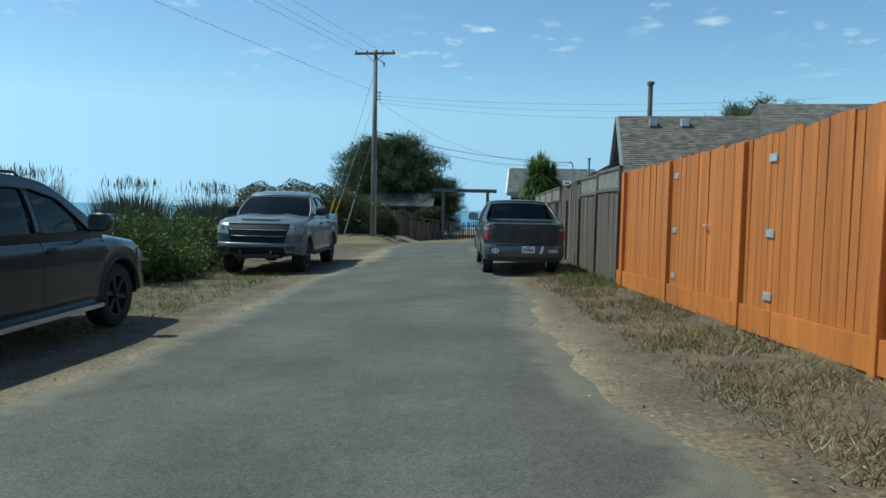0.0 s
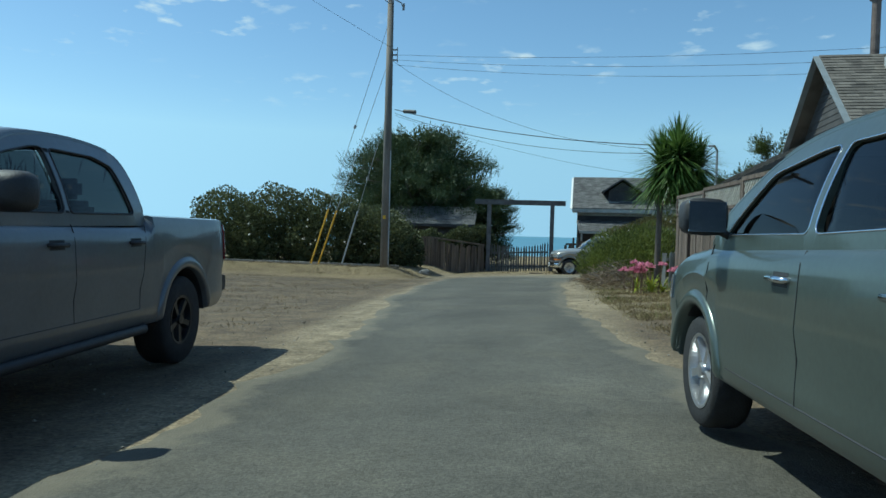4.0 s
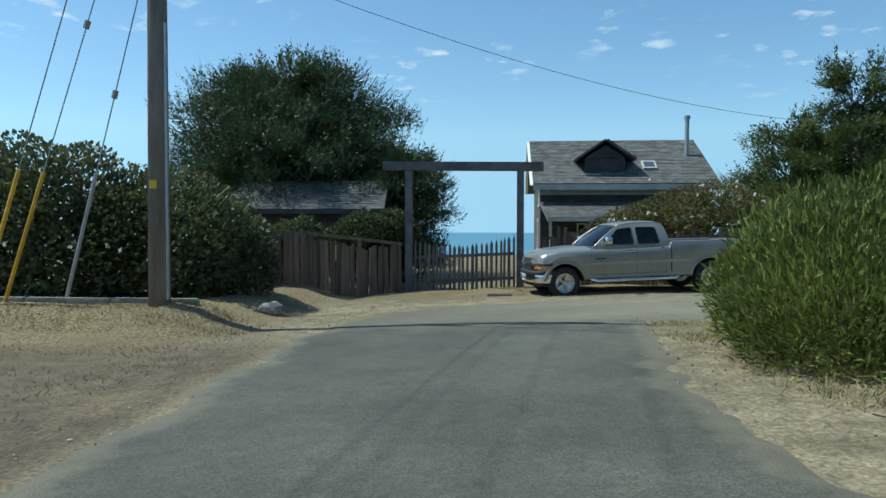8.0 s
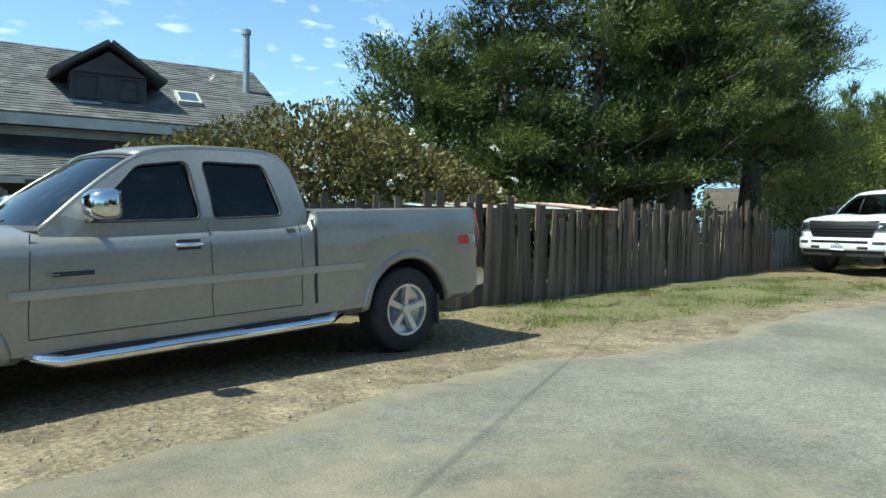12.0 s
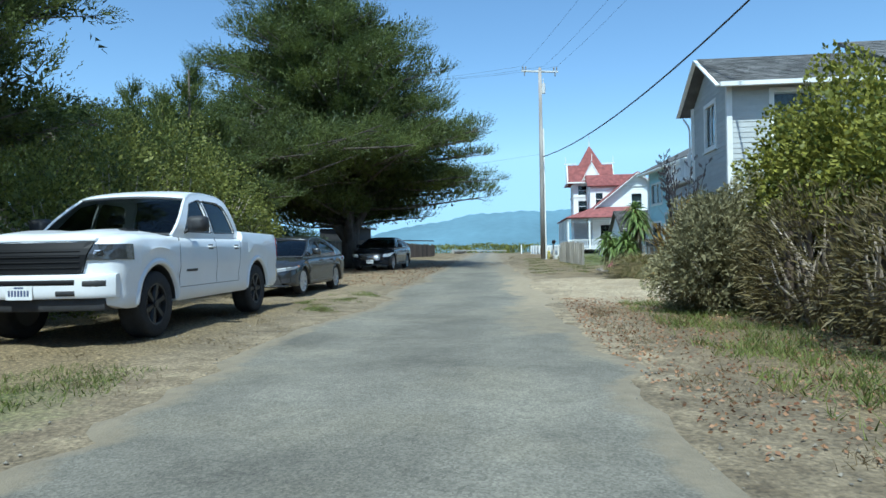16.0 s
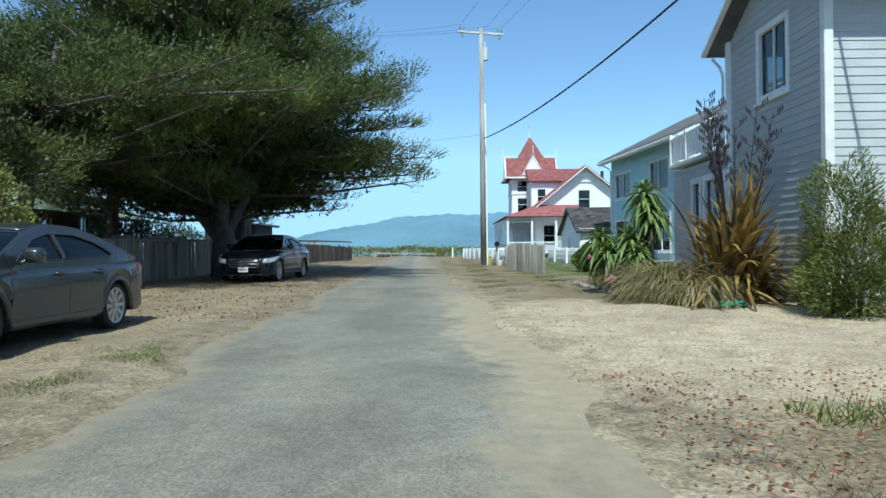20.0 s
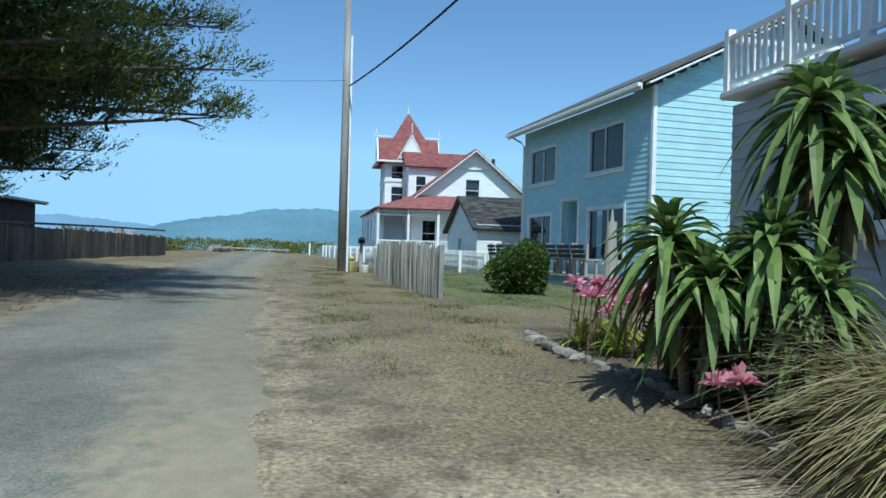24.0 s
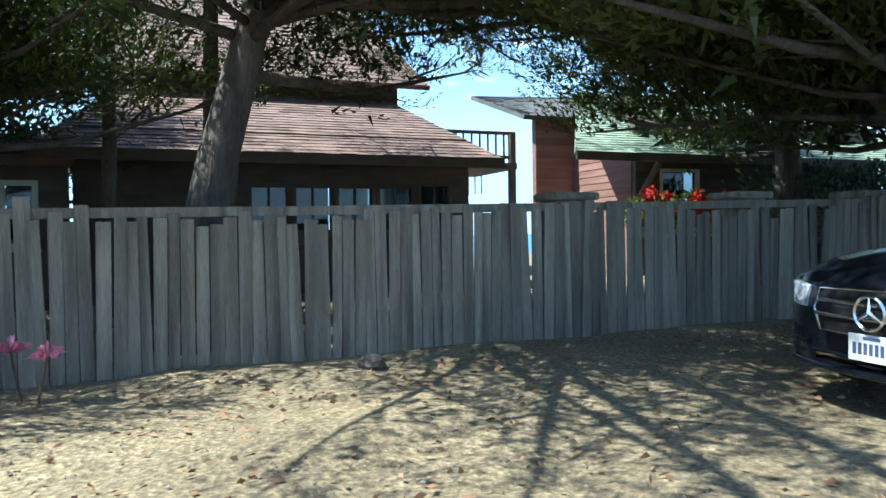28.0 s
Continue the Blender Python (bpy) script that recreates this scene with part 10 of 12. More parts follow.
def pole_2():
    x, y = 52.45, 45.3
    z0 = gz(x, y)
    ob = thing("utility_pole", "tall grey utility pole with a transformer switch", "utility pole", pose(x, y, z0 - 0.1, 0.0, 1.2, 0))
    h = 12.2 - z0
    b = bmesh.new()
    tube(b, [(0, 0, 0), (0, 0, h * 0.5), (0, 0, h)], [0.165, 0.135, 0.105], 14)
    part("pole", b, mat("silvered_pole", (0.33, 0.30, 0.27), 0.95, 0.25, 3, 40, 0.7, stretch=(1, 1, 0.15)), ob, smooth=True)
    m = pose(0.12, 0, 0, 0, 0, 104)
    part("crossarm", one_box(-1.25, 1.25, -0.05, 0.05, h - 0.26, h - 0.14, 0.01), mat("pale_crossarm", (0.5, 0.5, 0.48), 0.7, 0.1, 4, 40, 0.1), ob, m=m)
    for xx in (-1.15, -0.95, 0.0, 0.95, 1.15):
        q = bmesh.new()
        tube(q, [(xx, 0, h - 0.14), (xx, 0, h + 0.05), (xx, 0, h + 0.12)], [0.03, 0.055, 0.03], 8)
        if abs(xx) > 1:
            tube(q, [(xx * 0.9, 0, h - 0.26), (xx * 0.9, 0, h - 0.5)], 0.04, 8)
        part("insulator", q, CERAMIC, ob, m=m)
    q = bmesh.new()
    tube(q, [(0.0, -0.22, h - 1.7), (0.0, -0.22, h - 1.05)], 0.13, 12)
    tube(q, [(0.0, -0.22, h - 1.05), (0.0, -0.2, h - 0.7)], [0.04, 0.03], 6)
    part("switch_can", q, mat("pale_can", (0.6, 0.6, 0.58), 0.5, 0.1, 4, 40, 0.05), ob)
    cd = bmesh.new()
    tube(cd, [(0.02, -0.2, 0.1), (0.02, -0.17, h - 4.0)], 0.045, 8)
    part("riser_conduit", cd, WHITE, ob)
    part("tag", one_box(-0.05, 0.05, -0.20, -0.19, 1.3, 1.5), YELLOW, ob)
    return z0 + h


P2T = pole_2()
sag("service_drop", "thick black cable from the pole to the grey house", (52.4, 45.2, 6.2), (20.5, 39.6, 7.6), 0.9, 0.03)
for d in (-1.15, -0.3, 1.1):
    sag("overhead_wire", "thin power line along the lane", (52.6 - d * 0.25, 45.3 + d, P2T), (14, 38 + d, 12.8), 0.7, 0.006)
    sag("overhead_wire", "thin power line along the lane", (52.6 - d * 0.25, 45.3 + d, P2T), (47, 66 + d, 11.5), 0.9, 0.006)
sag("overhead_wire", "thin telephone line into the cypress", (52.4, 45.3, 6.4), (44, 62, 4.5), 0.4, 0.006)


# ---- fences ----
def plank_fence(name, label, pts, height, wood, width=0.14, gap=0.012, thick=0.02, seed=1, lean=1.0, vary=0.06, spike=0.0, rails=(0.35, 1.35), part_name="plank", round_=False, posts=2.4, back=0.05, skip=0.0):
    """Upright planks along a line on the ground, on rails and posts."""
    ob = thing(name, label, "fence")
    rng = np.random.default_rng(seed)
    p = np.array(pts, float)
    s = np.concatenate([[0], np.cumsum(np.hypot(*np.diff(p, axis=0).T))])
    cache = []
    for i in range(7):
        w, h = width * rng.uniform(0.8, 1.15), 1.0
        if round_:
            b = bmesh.new()
            tube(b, [(0, 0, 0), (0.006, 0.004, 0.5), (0, 0, 1.0)], [w * 0.5, w * 0.46, w * 0.36], 7)
            me = bpy.data.meshes.new(part_name)
            b.to_mesh(me)
            b.free()
            me.materials.append(wood)
        else:
            b = bmesh.new()
            box(b, -w / 2, w / 2, -thick / 2, thick / 2, 0, h - (spike if spike else 0), 0.003)
            if spike:
                v = [b.verts.new(q) for q in ((-w / 2, -thick / 2, h - spike), (w / 2, -thick / 2, h - spike), (0, -thick / 2, h), (-w / 2, thick / 2, h - spike), (w / 2, thick / 2, h - spike), (0, thick / 2, h))]
                for f in ((0, 1, 2), (5, 4, 3), (0, 2, 5, 3), (1, 4, 5, 2)):
                    b.faces.new([v[k] for k in f])
            me = bpy.data.meshes.new(part_name)
            b.to_mesh(me)
            b.free()
            me.materials.append(wood)
        cache.append((me, w))
    u = 0.0
    while u < s[-1] - width * 0.5:
        me, w = cache[rng.integers(len(cache))]
        x, y = np.interp(u + w / 2, s, p[:, 0]), np.interp(u + w / 2, s, p[:, 1])
        k = min(np.searchsorted(s, u + w / 2, side="right") - 1, len(p) - 2)
        a = math.degrees(math.atan2(p[k + 1, 1] - p[k, 1], p[k + 1, 0] - p[k, 0]))
        hh = (height(u / s[-1]) if callable(height) else height) * (1 + rng.normal() * vary)
        if rng.random() >= skip:
            m = pose(x, y, gz(x, y) - 0.03 + abs(rng.normal()) * 0.015, rng.normal() * lean, rng.normal() * lean, a) @ Matrix.Diagonal((1, 1, hh, 1))
            part(part_name, me, None, ob, m=m)
        u += w + gap * rng.uniform(0.3, 1.8)
    hm = height(0.5) if callable(height) else height
    for a, b in zip(p[:-1], p[1:]):
        d = (b - a) / np.hypot(*(b - a))
        nrm = np.array((-d[1], d[0])) * back
        for r in rails:
            bar(ob, "rail", (*(a + nrm), gz(*a) + r), (*(b + nrm), gz(*b) + r), 0.04, 0.085, wood)
    if posts:
        pm = box_mesh("post", 0.095, 0.095, hm + 0.04, wood)
        for t in np.arange(0, s[-1] + 0.01, posts):
            x, y = np.interp(t, s, p[:, 0]), np.interp(t, s, p[:, 1])
            k = min(np.searchsorted(s, t, side="right") - 1, len(p) - 2)
            d = (p[k + 1] - p[k]) / np.hypot(*(p[k + 1] - p[k]))
            nrm = np.array((-d[1], d[0])) * (back + 0.07)
            part("post", pm, None, ob, m=pose(x + nrm[0], y + nrm[1], gz(x, y) - 0.08, 0, 0, math.degrees(math.atan2(d[1], d[0]))))
    return ob


ORANGE = mat("orange_stained_cedar", (0.44, 0.138, 0.024), 0.6, 0.16, 3.0, 45, 0.25, rand=0.12, stretch=(3, 3, 0.35))
GREYWOOD = mat("silvered_redwood", (0.108, 0.082, 0.065), 0.95, 0.32, 3.0, 45, 0.5, rand=0.22, stretch=(3, 3, 0.3))
DARKWOOD = mat("dark_old_planks", (0.13, 0.097, 0.072), 0.95, 0.35, 3.0, 45, 0.5, rand=0.35, stretch=(3, 3, 0.3))
PALEWOOD = mat("pale_old_stakes", (0.30, 0.28, 0.24), 0.95, 0.3, 3.0, 45, 0.5, rand=0.25, stretch=(3, 3, 0.3))
HINGE = mat("zinc_hinge", (0.6, 0.6, 0.58), 0.4, 0.1, 9, 50, 0.05, metal=0.7)


def lane_x(y):
    return 2.05 + 0.158 * (15.05 - y)


of = plank_fence("board_fence", "tall new orange-stained cedar board fence with a kickboard", [(lane_x(y), y) for y in (-9, -4, 0, 5, 10, 15.05)], 2.06, ORANGE, 0.142, 0.004, 0.02, 31, 0.15, 0.004, rails=(0.4, 1.8), back=-0.05)
for y0, y1 in ((-9, -4), (-4, -1.2), (-1.2, 1.4), (1.4, 4.0), (4.0, 6.6), (6.6, 9.2), (9.2, 11.8), (11.8, 13.4), (13.4, 15.05)):
    bar(of, "kickboard", (lane_x(y0) - 0.035, y0 + 0.01, gz(lane_x(y0), y0) + 0.15), (lane_x(y1) - 0.035, y1 - 0.01, gz(lane_x(y1), y1) + 0.15), 0.025, 0.27, ORANGE)
for y in (9.35, 12.1):
    for z in (0.42, 1.05, 1.80):
        q = one_box(-0.016, 0.0, -0.08, 0.08, -0.04, 0.04, 0.004)
        part("hinge", q, HINGE, of, "zinc strap hinge", m=pose(lane_x(y) - 0.012, y, gz(lane_x(y), y) + z, 0, 0, 9))
hl = bmesh.new()
tube(hl, [(0, 0, 0), (-0.05, 0, 0.0), (-0.05, 0.12, 0)], 0.009, 6)
part("gate_latch", hl, HINGE, of, m=pose(lane_x(10.9) - 0.012, 10.9, gz(lane_x(10.9), 10.9) + 1.12))


def wx(y):
    return 2.05 - 0.105 * (y - 15.1)


def scallop(u):
    y = 15.1 + u * 17.9
    if 20.0 < y < 24.0:
        return 1.95 + 0.25 * abs(math.sin((y - 20) / 2.0 * math.pi))
    return 1.75


wf = plank_fence("board_fence", "weathered grey board fence with lattice panels on top", [(wx(y), y) for y in (15.1, 20, 25, 29, 33.0)], scallop, GREYWOOD, 0.15, 0.006, 0.02, 33, 0.3, 0.006, rails=(0.4, 1.6), back=-0.05)


def lattice(y0, y1, z0=1.76, z1=2.20):
    fr = bmesh.new()
    d = Vector((wx(y1) - wx(y0), y1 - y0, 0))
    L = d.length
    for x0, x1, a, b in ((0, L, z0, z0 + 0.06), (0, L, z1 - 0.05, z1 + 0.02), (0, 0.07, z0 + 0.06, z1 - 0.05), (L - 0.07, L, z0 + 0.06, z1 - 0.05)):
        box(fr, x0, x1, -0.035, 0.035, a, b, 0.004)
    m = pose(wx(y0), y0, min(gz(wx(y0), y0), gz(wx(y1), y1)) + 0.0, 0, 0, math.degrees(math.atan2(d.y, d.x)))
    p = part("lattice_panel", fr, GREYWOOD, wf, m=m)
    hgt = z1 - z0 - 0.1
    lm = mat("lattice_wood", (0.38, 0.36, 0.32), 0.9, 0.2, 5, 50, 0.3, rand=0.12)
    for sg, yy in ((1, -0.008), (-1, 0.008)):
        t = -hgt
        while t < L:
            a, b = t, t + hgt
            za, zb_ = z0 + 0.05, z1 - 0.05
            if a < 0.05:
                za += (0.05 - a)
                a = 0.05
            if b > L - 0.05:
                zb_ -= (b - L + 0.05)
                b = L - 0.05
            if b - a > 0.06:
                q = (a, yy, za) if sg > 0 else (L - a, yy, za)
                r = (b, yy, zb_) if sg > 0 else (L - b, yy, zb_)
                bar(p, "lattice_slat", q, r, 0.012, 0.035, lm, up=(0, 0, 1))
            t += 0.115
    return p


for a, b in ((15.15, 17.5), (17.5, 19.9), (24.1, 26.3), (26.3, 28.5), (28.5, 30.8), (30.8, 33.0)):
    lattice(a, b)
plank_fence("plank_fence", "dark weathered plank fence with ragged tops behind the verge", [(-2.9, 52.15), (0.5, 52.1), (4.0, 52.15), (7.1, 52.75), (10.0, 53.05), (12.3, 53.8), (14.0, 54.3)], lambda u: 1.40 + 0.08 * math.sin(u * 23), DARKWOOD, 0.112, 0.008, 0.022, 35, 1.4, 0.085, back=0.06)
# low lean-to whose sheet roof just shows over the plank fence
lt = thing("lean_to", "low lean-to with a bleached corrugated sheet roof", "shed")
for i in range(5):
    x0 = 3.0 + i * 0.74
    bm = bmesh.new()
    lo, hi = [], []
    for j in range(25):
        u = j / 24
        wave = 0.012 * math.cos(u * 10 * 2 * math.pi)
        sag_ = 0.03 * math.sin(i * 2.1)
        lo.append(bm.verts.new((x0 + u * 0.76, 52.50 + 0.02 * (i % 2), gz(x0, 52.5) + 1.37 + wave + sag_)))
        hi.append(bm.verts.new((x0 + u * 0.76, 54.0, gz(x0, 52.5) + 1.50 + wave + sag_)))
    for j in range(24):
        bm.faces.new((lo[j], lo[j + 1], hi[j + 1], hi[j]))
    bmesh.ops.solidify(bm, geom=bm.faces[:], thickness=0.004)
    part("roof_sheet", bm, (mat("bleached_sheet", (0.62, 0.66, 0.60), 0.7, 0.2, 4, 40, 0.1), mat("faded_pink_sheet", (0.66, 0.50, 0.44), 0.7, 0.2, 4, 40, 0.1))[1 if i in (1, 2, 4) else 0], lt)
for x in (3.1, 4.8, 6.6):
    for y, h in ((52.6, 1.33), (53.9, 1.43)):
        bar(lt, "post", (x, y, gz(x, y) - 0.05), (x, y, gz(x, 52.5) + h), 0.08, 0.08, DARKWOOD, up=(1, 0, 0))
plank_fence("picket_fence", "thin pale picket fence beside the verge", [(14.0, 54.35), (17.2, 55.1)], 1.0, PALEWOOD, 0.05, 0.06, 0.018, 36, 0.8, 0.03, rails=(0.25, 0.8), posts=1.6)
plank_fence("plank_fence", "old dark plank fence under climbing roses", [(-12.4, 47.6), (-9.2, 49.5), (-6.9, 51.6)], 1.35, DARKWOOD, 0.13, 0.015, 0.022, 37, 1.0, 0.04)
plank_fence("plank_fence", "grey weathered split-board fence in the tree shade", [(24.8, 56.4), (30.0, 56.75), (33.8, 57.0), (39.0, 56.85), (45.0, 56.6), (49.8, 57.0)], lambda u: 1.34 + 0.05 * math.sin(u * 31), mat("shaded_grey_boards", (0.26, 0.225, 0.175), 0.95, 0.35, 3.0, 45, 0.5, rand=0.3, stretch=(3, 3, 0.3)), 0.105, 0.007, 0.02, 38, 0.9, 0.035, back=0.06)
plank_fence("plank_fence", "low dark board fence leading to the bluff", [(50.0, 57.0), (54, 56.4), (60, 55.2), (67, 54.2)], lambda u: 1.3 - 0.3 * u, DARKWOOD, 0.2, 0.008, 0.022, 39, 0.4, 0.02)
plank_fence("stake_fence", "fence of split grey wooden stakes beside the verge", [(40.85, 43.75), (43.0, 44.0), (47.6, 44.5)], lambda u: 1.04 + 0.10 * math.sin(u * 3.1), PALEWOOD, 0.075, 0.012, 0.03, 40, 1.4, 0.03, round_=True, part_name="stake", rails=(0.3, 0.8), back=-0.05)
plank_fence("plank_fence", "low silvered plank fence behind the brush pile", [(0.2, 34.6), (0.6, 36.4), (1.4, 39.6), (2.4, 43.5)], 0.95, PALEWOOD, 0.14, 0.01, 0.02, 41, 0.8, 0.03, rails=(0.25, 0.75))
plank_fence("plank_fence", "old fence buried under ivy and dead twigs", [(11.5, 42.6), (14.5, 42.9), (17.6, 43.2)], 1.3, DARKWOOD, 0.12, 0.02, 0.02, 42, 2.0, 0.06)
WPICK = mat("white_picket", (0.78, 0.78, 0.75), 0.6, 0.06, 4, 40, 0.1)
plank_fence("picket_fence", "white picket fence in front of the Victorian house", [(56.0, 43.2), (63, 43.6), (69.5, 44.2)], 0.85, WPICK, 0.07, 0.055, 0.018, 43, 0.2, 0.01, spike=0.05, rails=(0.25, 0.62), part_name="picket")
plank_fence("picket_fence", "white picket fence at the end of the lane", [(69.5, 44.2), (76, 45.0), (83, 45.6)], 0.9, WPICK, 0.16, 0.03, 0.018, 44, 0.2, 0.01, rails=(0.3, 0.7), part_name="picket")
plank_fence("picket_fence", "white picket fence between the blue house and the outbuilding", [(50.3, 40.4), (53.5, 40.9), (57.0, 41.2)], 0.85, WPICK, 0.07, 0.055, 0.018, 45, 0.2, 0.01, spike=0.05, rails=(0.25, 0.62), part_name="picket")


def garden_gate():
    BEAM = mat("dark_beam", (0.12, 0.115, 0.115), 0.9, 0.25, 3, 40, 0.4)
    ob = thing("gate_arch", "tall square timber gateway with a flat beam", "gateway")
    z = gz(-3.6, 52.05)
    bar(ob, "post", (-3.6, 52.05, z - 0.1), (-3.6, 52.05, 2.31), 0.20, 0.20, BEAM, up=(1, 0, 0))
    bar(ob, "post", (-6.75, 51.7, z - 0.15), (-6.75, 51.7, 2.31), 0.20, 0.20, BEAM, up=(1, 0, 0))
    bar(ob, "beam", (-7.48, 51.62, 2.43), (-2.96, 52.12, 2.43), 0.22, 0.25, BEAM)
    PK = mat("gate_pickets", (0.12, 0.112, 0.10), 0.95, 0.3, 3, 40, 0.4, rand=0.25)
    g = plank_fence("garden_gate", "double picket gate with a dipping top", [(-6.6, 51.72), (-3.75, 52.03)], lambda u: 1.30 + 0.22 * (2 * u - 1) ** 2, PK, 0.075, 0.05, 0.02, 46, 0.3, 0.012, spike=0.09, rails=(0.25, 0.95), part_name="picket", posts=0)


garden_gate()


# ---- garden plants and small things ----
def at(x, y, dz=0.0):
    return pose(x, y, gz(x, y) + dz)


def rosette(p0, n, length, width, rng, up=(0.2, 1.0), droop=0.5, seg=4):
    """Strap leaves all round one point."""
    out = []
    for i in range(n):
        az = rng.uniform(0, 2 * math.pi)
        e = rng.uniform(*up)
        L = length * rng.uniform(0.75, 1.15)
        out.append(arching(p0, az, L * math.cos(e), L * math.sin(e), droop * L * rng.uniform(0.6, 1.2) * math.cos(e), width * rng.uniform(0.7, 1.2), seg, rng))
    return np.concatenate(out)


def cabbage_palm(x, y):
    ob = thing("cabbage_palm", "forked cabbage palm with spiky sword-shaped leaves by the fence", "palm", at(x, y, -0.05))
    bm = bmesh.new()
    tube(bm, [(0.02, 0, 0), (-0.03, 0, 0.9), (-0.02, 0, 1.9), (0.0, 0, 2.25)], [0.11, 0.08, 0.07, 0.075], 10)
    part("trunk", bm, BARK, ob, smooth=True)
    rng = np.random.default_rng(301)
    for tip, n, L in (((0.02, 0, 3.1), 620, 0.95), ((0.66, 0.1, 3.05), 620, 0.95), ((0.35, -0.2, 3.35), 620, 0.95), ((0.95, 0.25, 3.15), 300, 0.75)):
        bm = bmesh.new()
        tube(bm, [(0, 0, 2.2), (tip[0] * 0.6, tip[1] * 0.6, 2.6), tip], [0.075, 0.06, 0.05], 8)
        br = part("branch", bm, BARK_GREY, ob, smooth=True)
        part("leaf_head", quads_mesh("leaf_head", rosette(tip, n, L * 1.15, 0.045, rng, (-1.2, 1.5), 0.35), STRAP), None, br)
    return ob


cabbage_palm(-0.03, 34.9)


def brush_pile():
    ob = thing("brush_pile", "low heap of cut dry grey branches on the verge", "brush pile", at(-1.05, 35.0))
    rng = np.random.default_rng(305)
    for k in range(3):
        bm = bmesh.new()
        for i in range(150):
            a, r = rng.uniform(0, 6.28), 1.0 * rng.random() ** 0.6
            c = Vector((math.cos(a) * r, math.sin(a) * r * 0.8, 0.05 + 0.55 * (1 - r) * rng.random() + 0.1))
            d = Vector((rng.normal(), rng.normal(), rng.normal() * 0.35)).normalized() * rng.uniform(0.2, 0.55)
            j = Vector((rng.normal(), rng.normal(), rng.normal())) * 0.05
            tube(bm, [c - d, c + j, c + d], [0.006, 0.005, 0.002], 4)
        part("branch_tangle", bm, (mat("brown_brush", (0.20, 0.145, 0.09), 0.95, 0.3, 9, 50, 0.2), BARK, MATS["brown_brush"])[k], ob)


brush_pile()


leaf_mat("lime_straps", (0.10, 0.14, 0.015), (0.50, 0.52, 0.07), rough=0.4)


def amaryllis(x, y, n, label, h=0.55, leafy=True):
    ob = thing("amaryllis", label, "flower", at(x, y), "pink amaryllis")
    rng = np.random.default_rng(int(x * 10 + y * 7) % 1000)
    for i in range(n):
        fx, fy = rng.normal() * 0.22, rng.normal() * 0.22
        hh = h * rng.uniform(0.75, 1.15)
        bm = bmesh.new()
        tip = Vector((fx + rng.normal() * 0.06, fy + rng.normal() * 0.06, hh))
        tube(bm, [(fx, fy, -0.02), tip], [0.012, 0.009], 5)
        st = part("stem", bm, mat("flower_stem", (0.13, 0.075, 0.05), 0.7, 0.2, 8, 40, 0.1), ob)
        d = rng.normal(size=(42, 3))
        d[:, 2] = np.abs(d[:, 2]) * 0.6
        q = leaf_quads(np.zeros((42, 3)), d, 0.12, 0.045, rng, 0.65)
        verts = [tip] + [tip + Vector(p) for p in q[:, 1:].reshape(-1, 3)]
        part("bloom", mesh_of("bloom", verts, [(0, 3 * k + 1, 3 * k + 2, 3 * k + 3) for k in range(42)], PINK), None, st)
    if leafy:
        part("leaves", quads_mesh("leaves", np.concatenate([rosette((0.1 + ax, -0.1 + ay, 0), 26, 0.62, 0.04, rng, (0.5, 1.3), 0.9) for ax, ay in ((0, 0), (-0.3, 0.1), (0.28, 0.15), (0.05, 0.3), (0.0, -0.25))]), MATS["lime_straps"]), None, ob)


PINK_FEET = ((30.6, 55.9), (31.2, 55.6), (31.7, 56.0))
amaryllis(-0.45, 33.3, 12, "clump of pink amaryllis on bare stems beside the grey fence", 0.62)
amaryllis(-0.05, 32.6, 4, "few pink amaryllis stems beside the grey fence", 0.5, False)
amaryllis(34.35, 43.1, 15, "pink amaryllis over yellow-green strap leaves in the garden bed", 0.72)
amaryllis(33.6, 43.0, 9, "pink amaryllis over yellow-green strap leaves in the garden bed", 0.62)
amaryllis(30.6, 43.55, 2, "single pink amaryllis in front of the drooping grass", 0.38, False)
for x, y in PINK_FEET:
    amaryllis(x, y, 4, "pink amaryllis on bare stems in front of the shaded fence", 0.32, False)


def lance_leaf(p0, az, up, length, width, droop, rng, seg=6):
    """A lance-shaped leaf with a fold along its midrib, arching over from a rosette."""
    d = np.array((math.cos(az), math.sin(az), 0.0))
    sd = np.array((-d[1], d[0], 0.0))
    t = np.linspace(0, 1, seg + 1)
    c = np.array(p0) + d * (length * math.cos(up) * (t - 0.18 * droop * t ** 2))[:, None] + np.array((0, 0, 1.0)) * (length * (math.sin(up) * t - droop * t ** 2.0))[:, None]
    w = width * np.sin(math.pi * np.clip(0.12 + 0.88 * t, 0, 1)) ** 0.8 + 0.003
    lift = np.array((0, 0, 1.0)) * (w * 0.22)[:, None]
    a_, b_ = c + sd * (w / 2)[:, None] + lift, c - sd * (w / 2)[:, None] + lift
    return np.concatenate([np.stack([a_[:-1], a_[1:], c[1:], c[:-1]], 1), np.stack([c[:-1], c[1:], b_[1:], b_[:-1]], 1)])


ECHIUM = leaf_mat("echium_leaves", (0.075, 0.125, 0.035), (0.26, 0.34, 0.10), rough=0.5, trans=0.3)


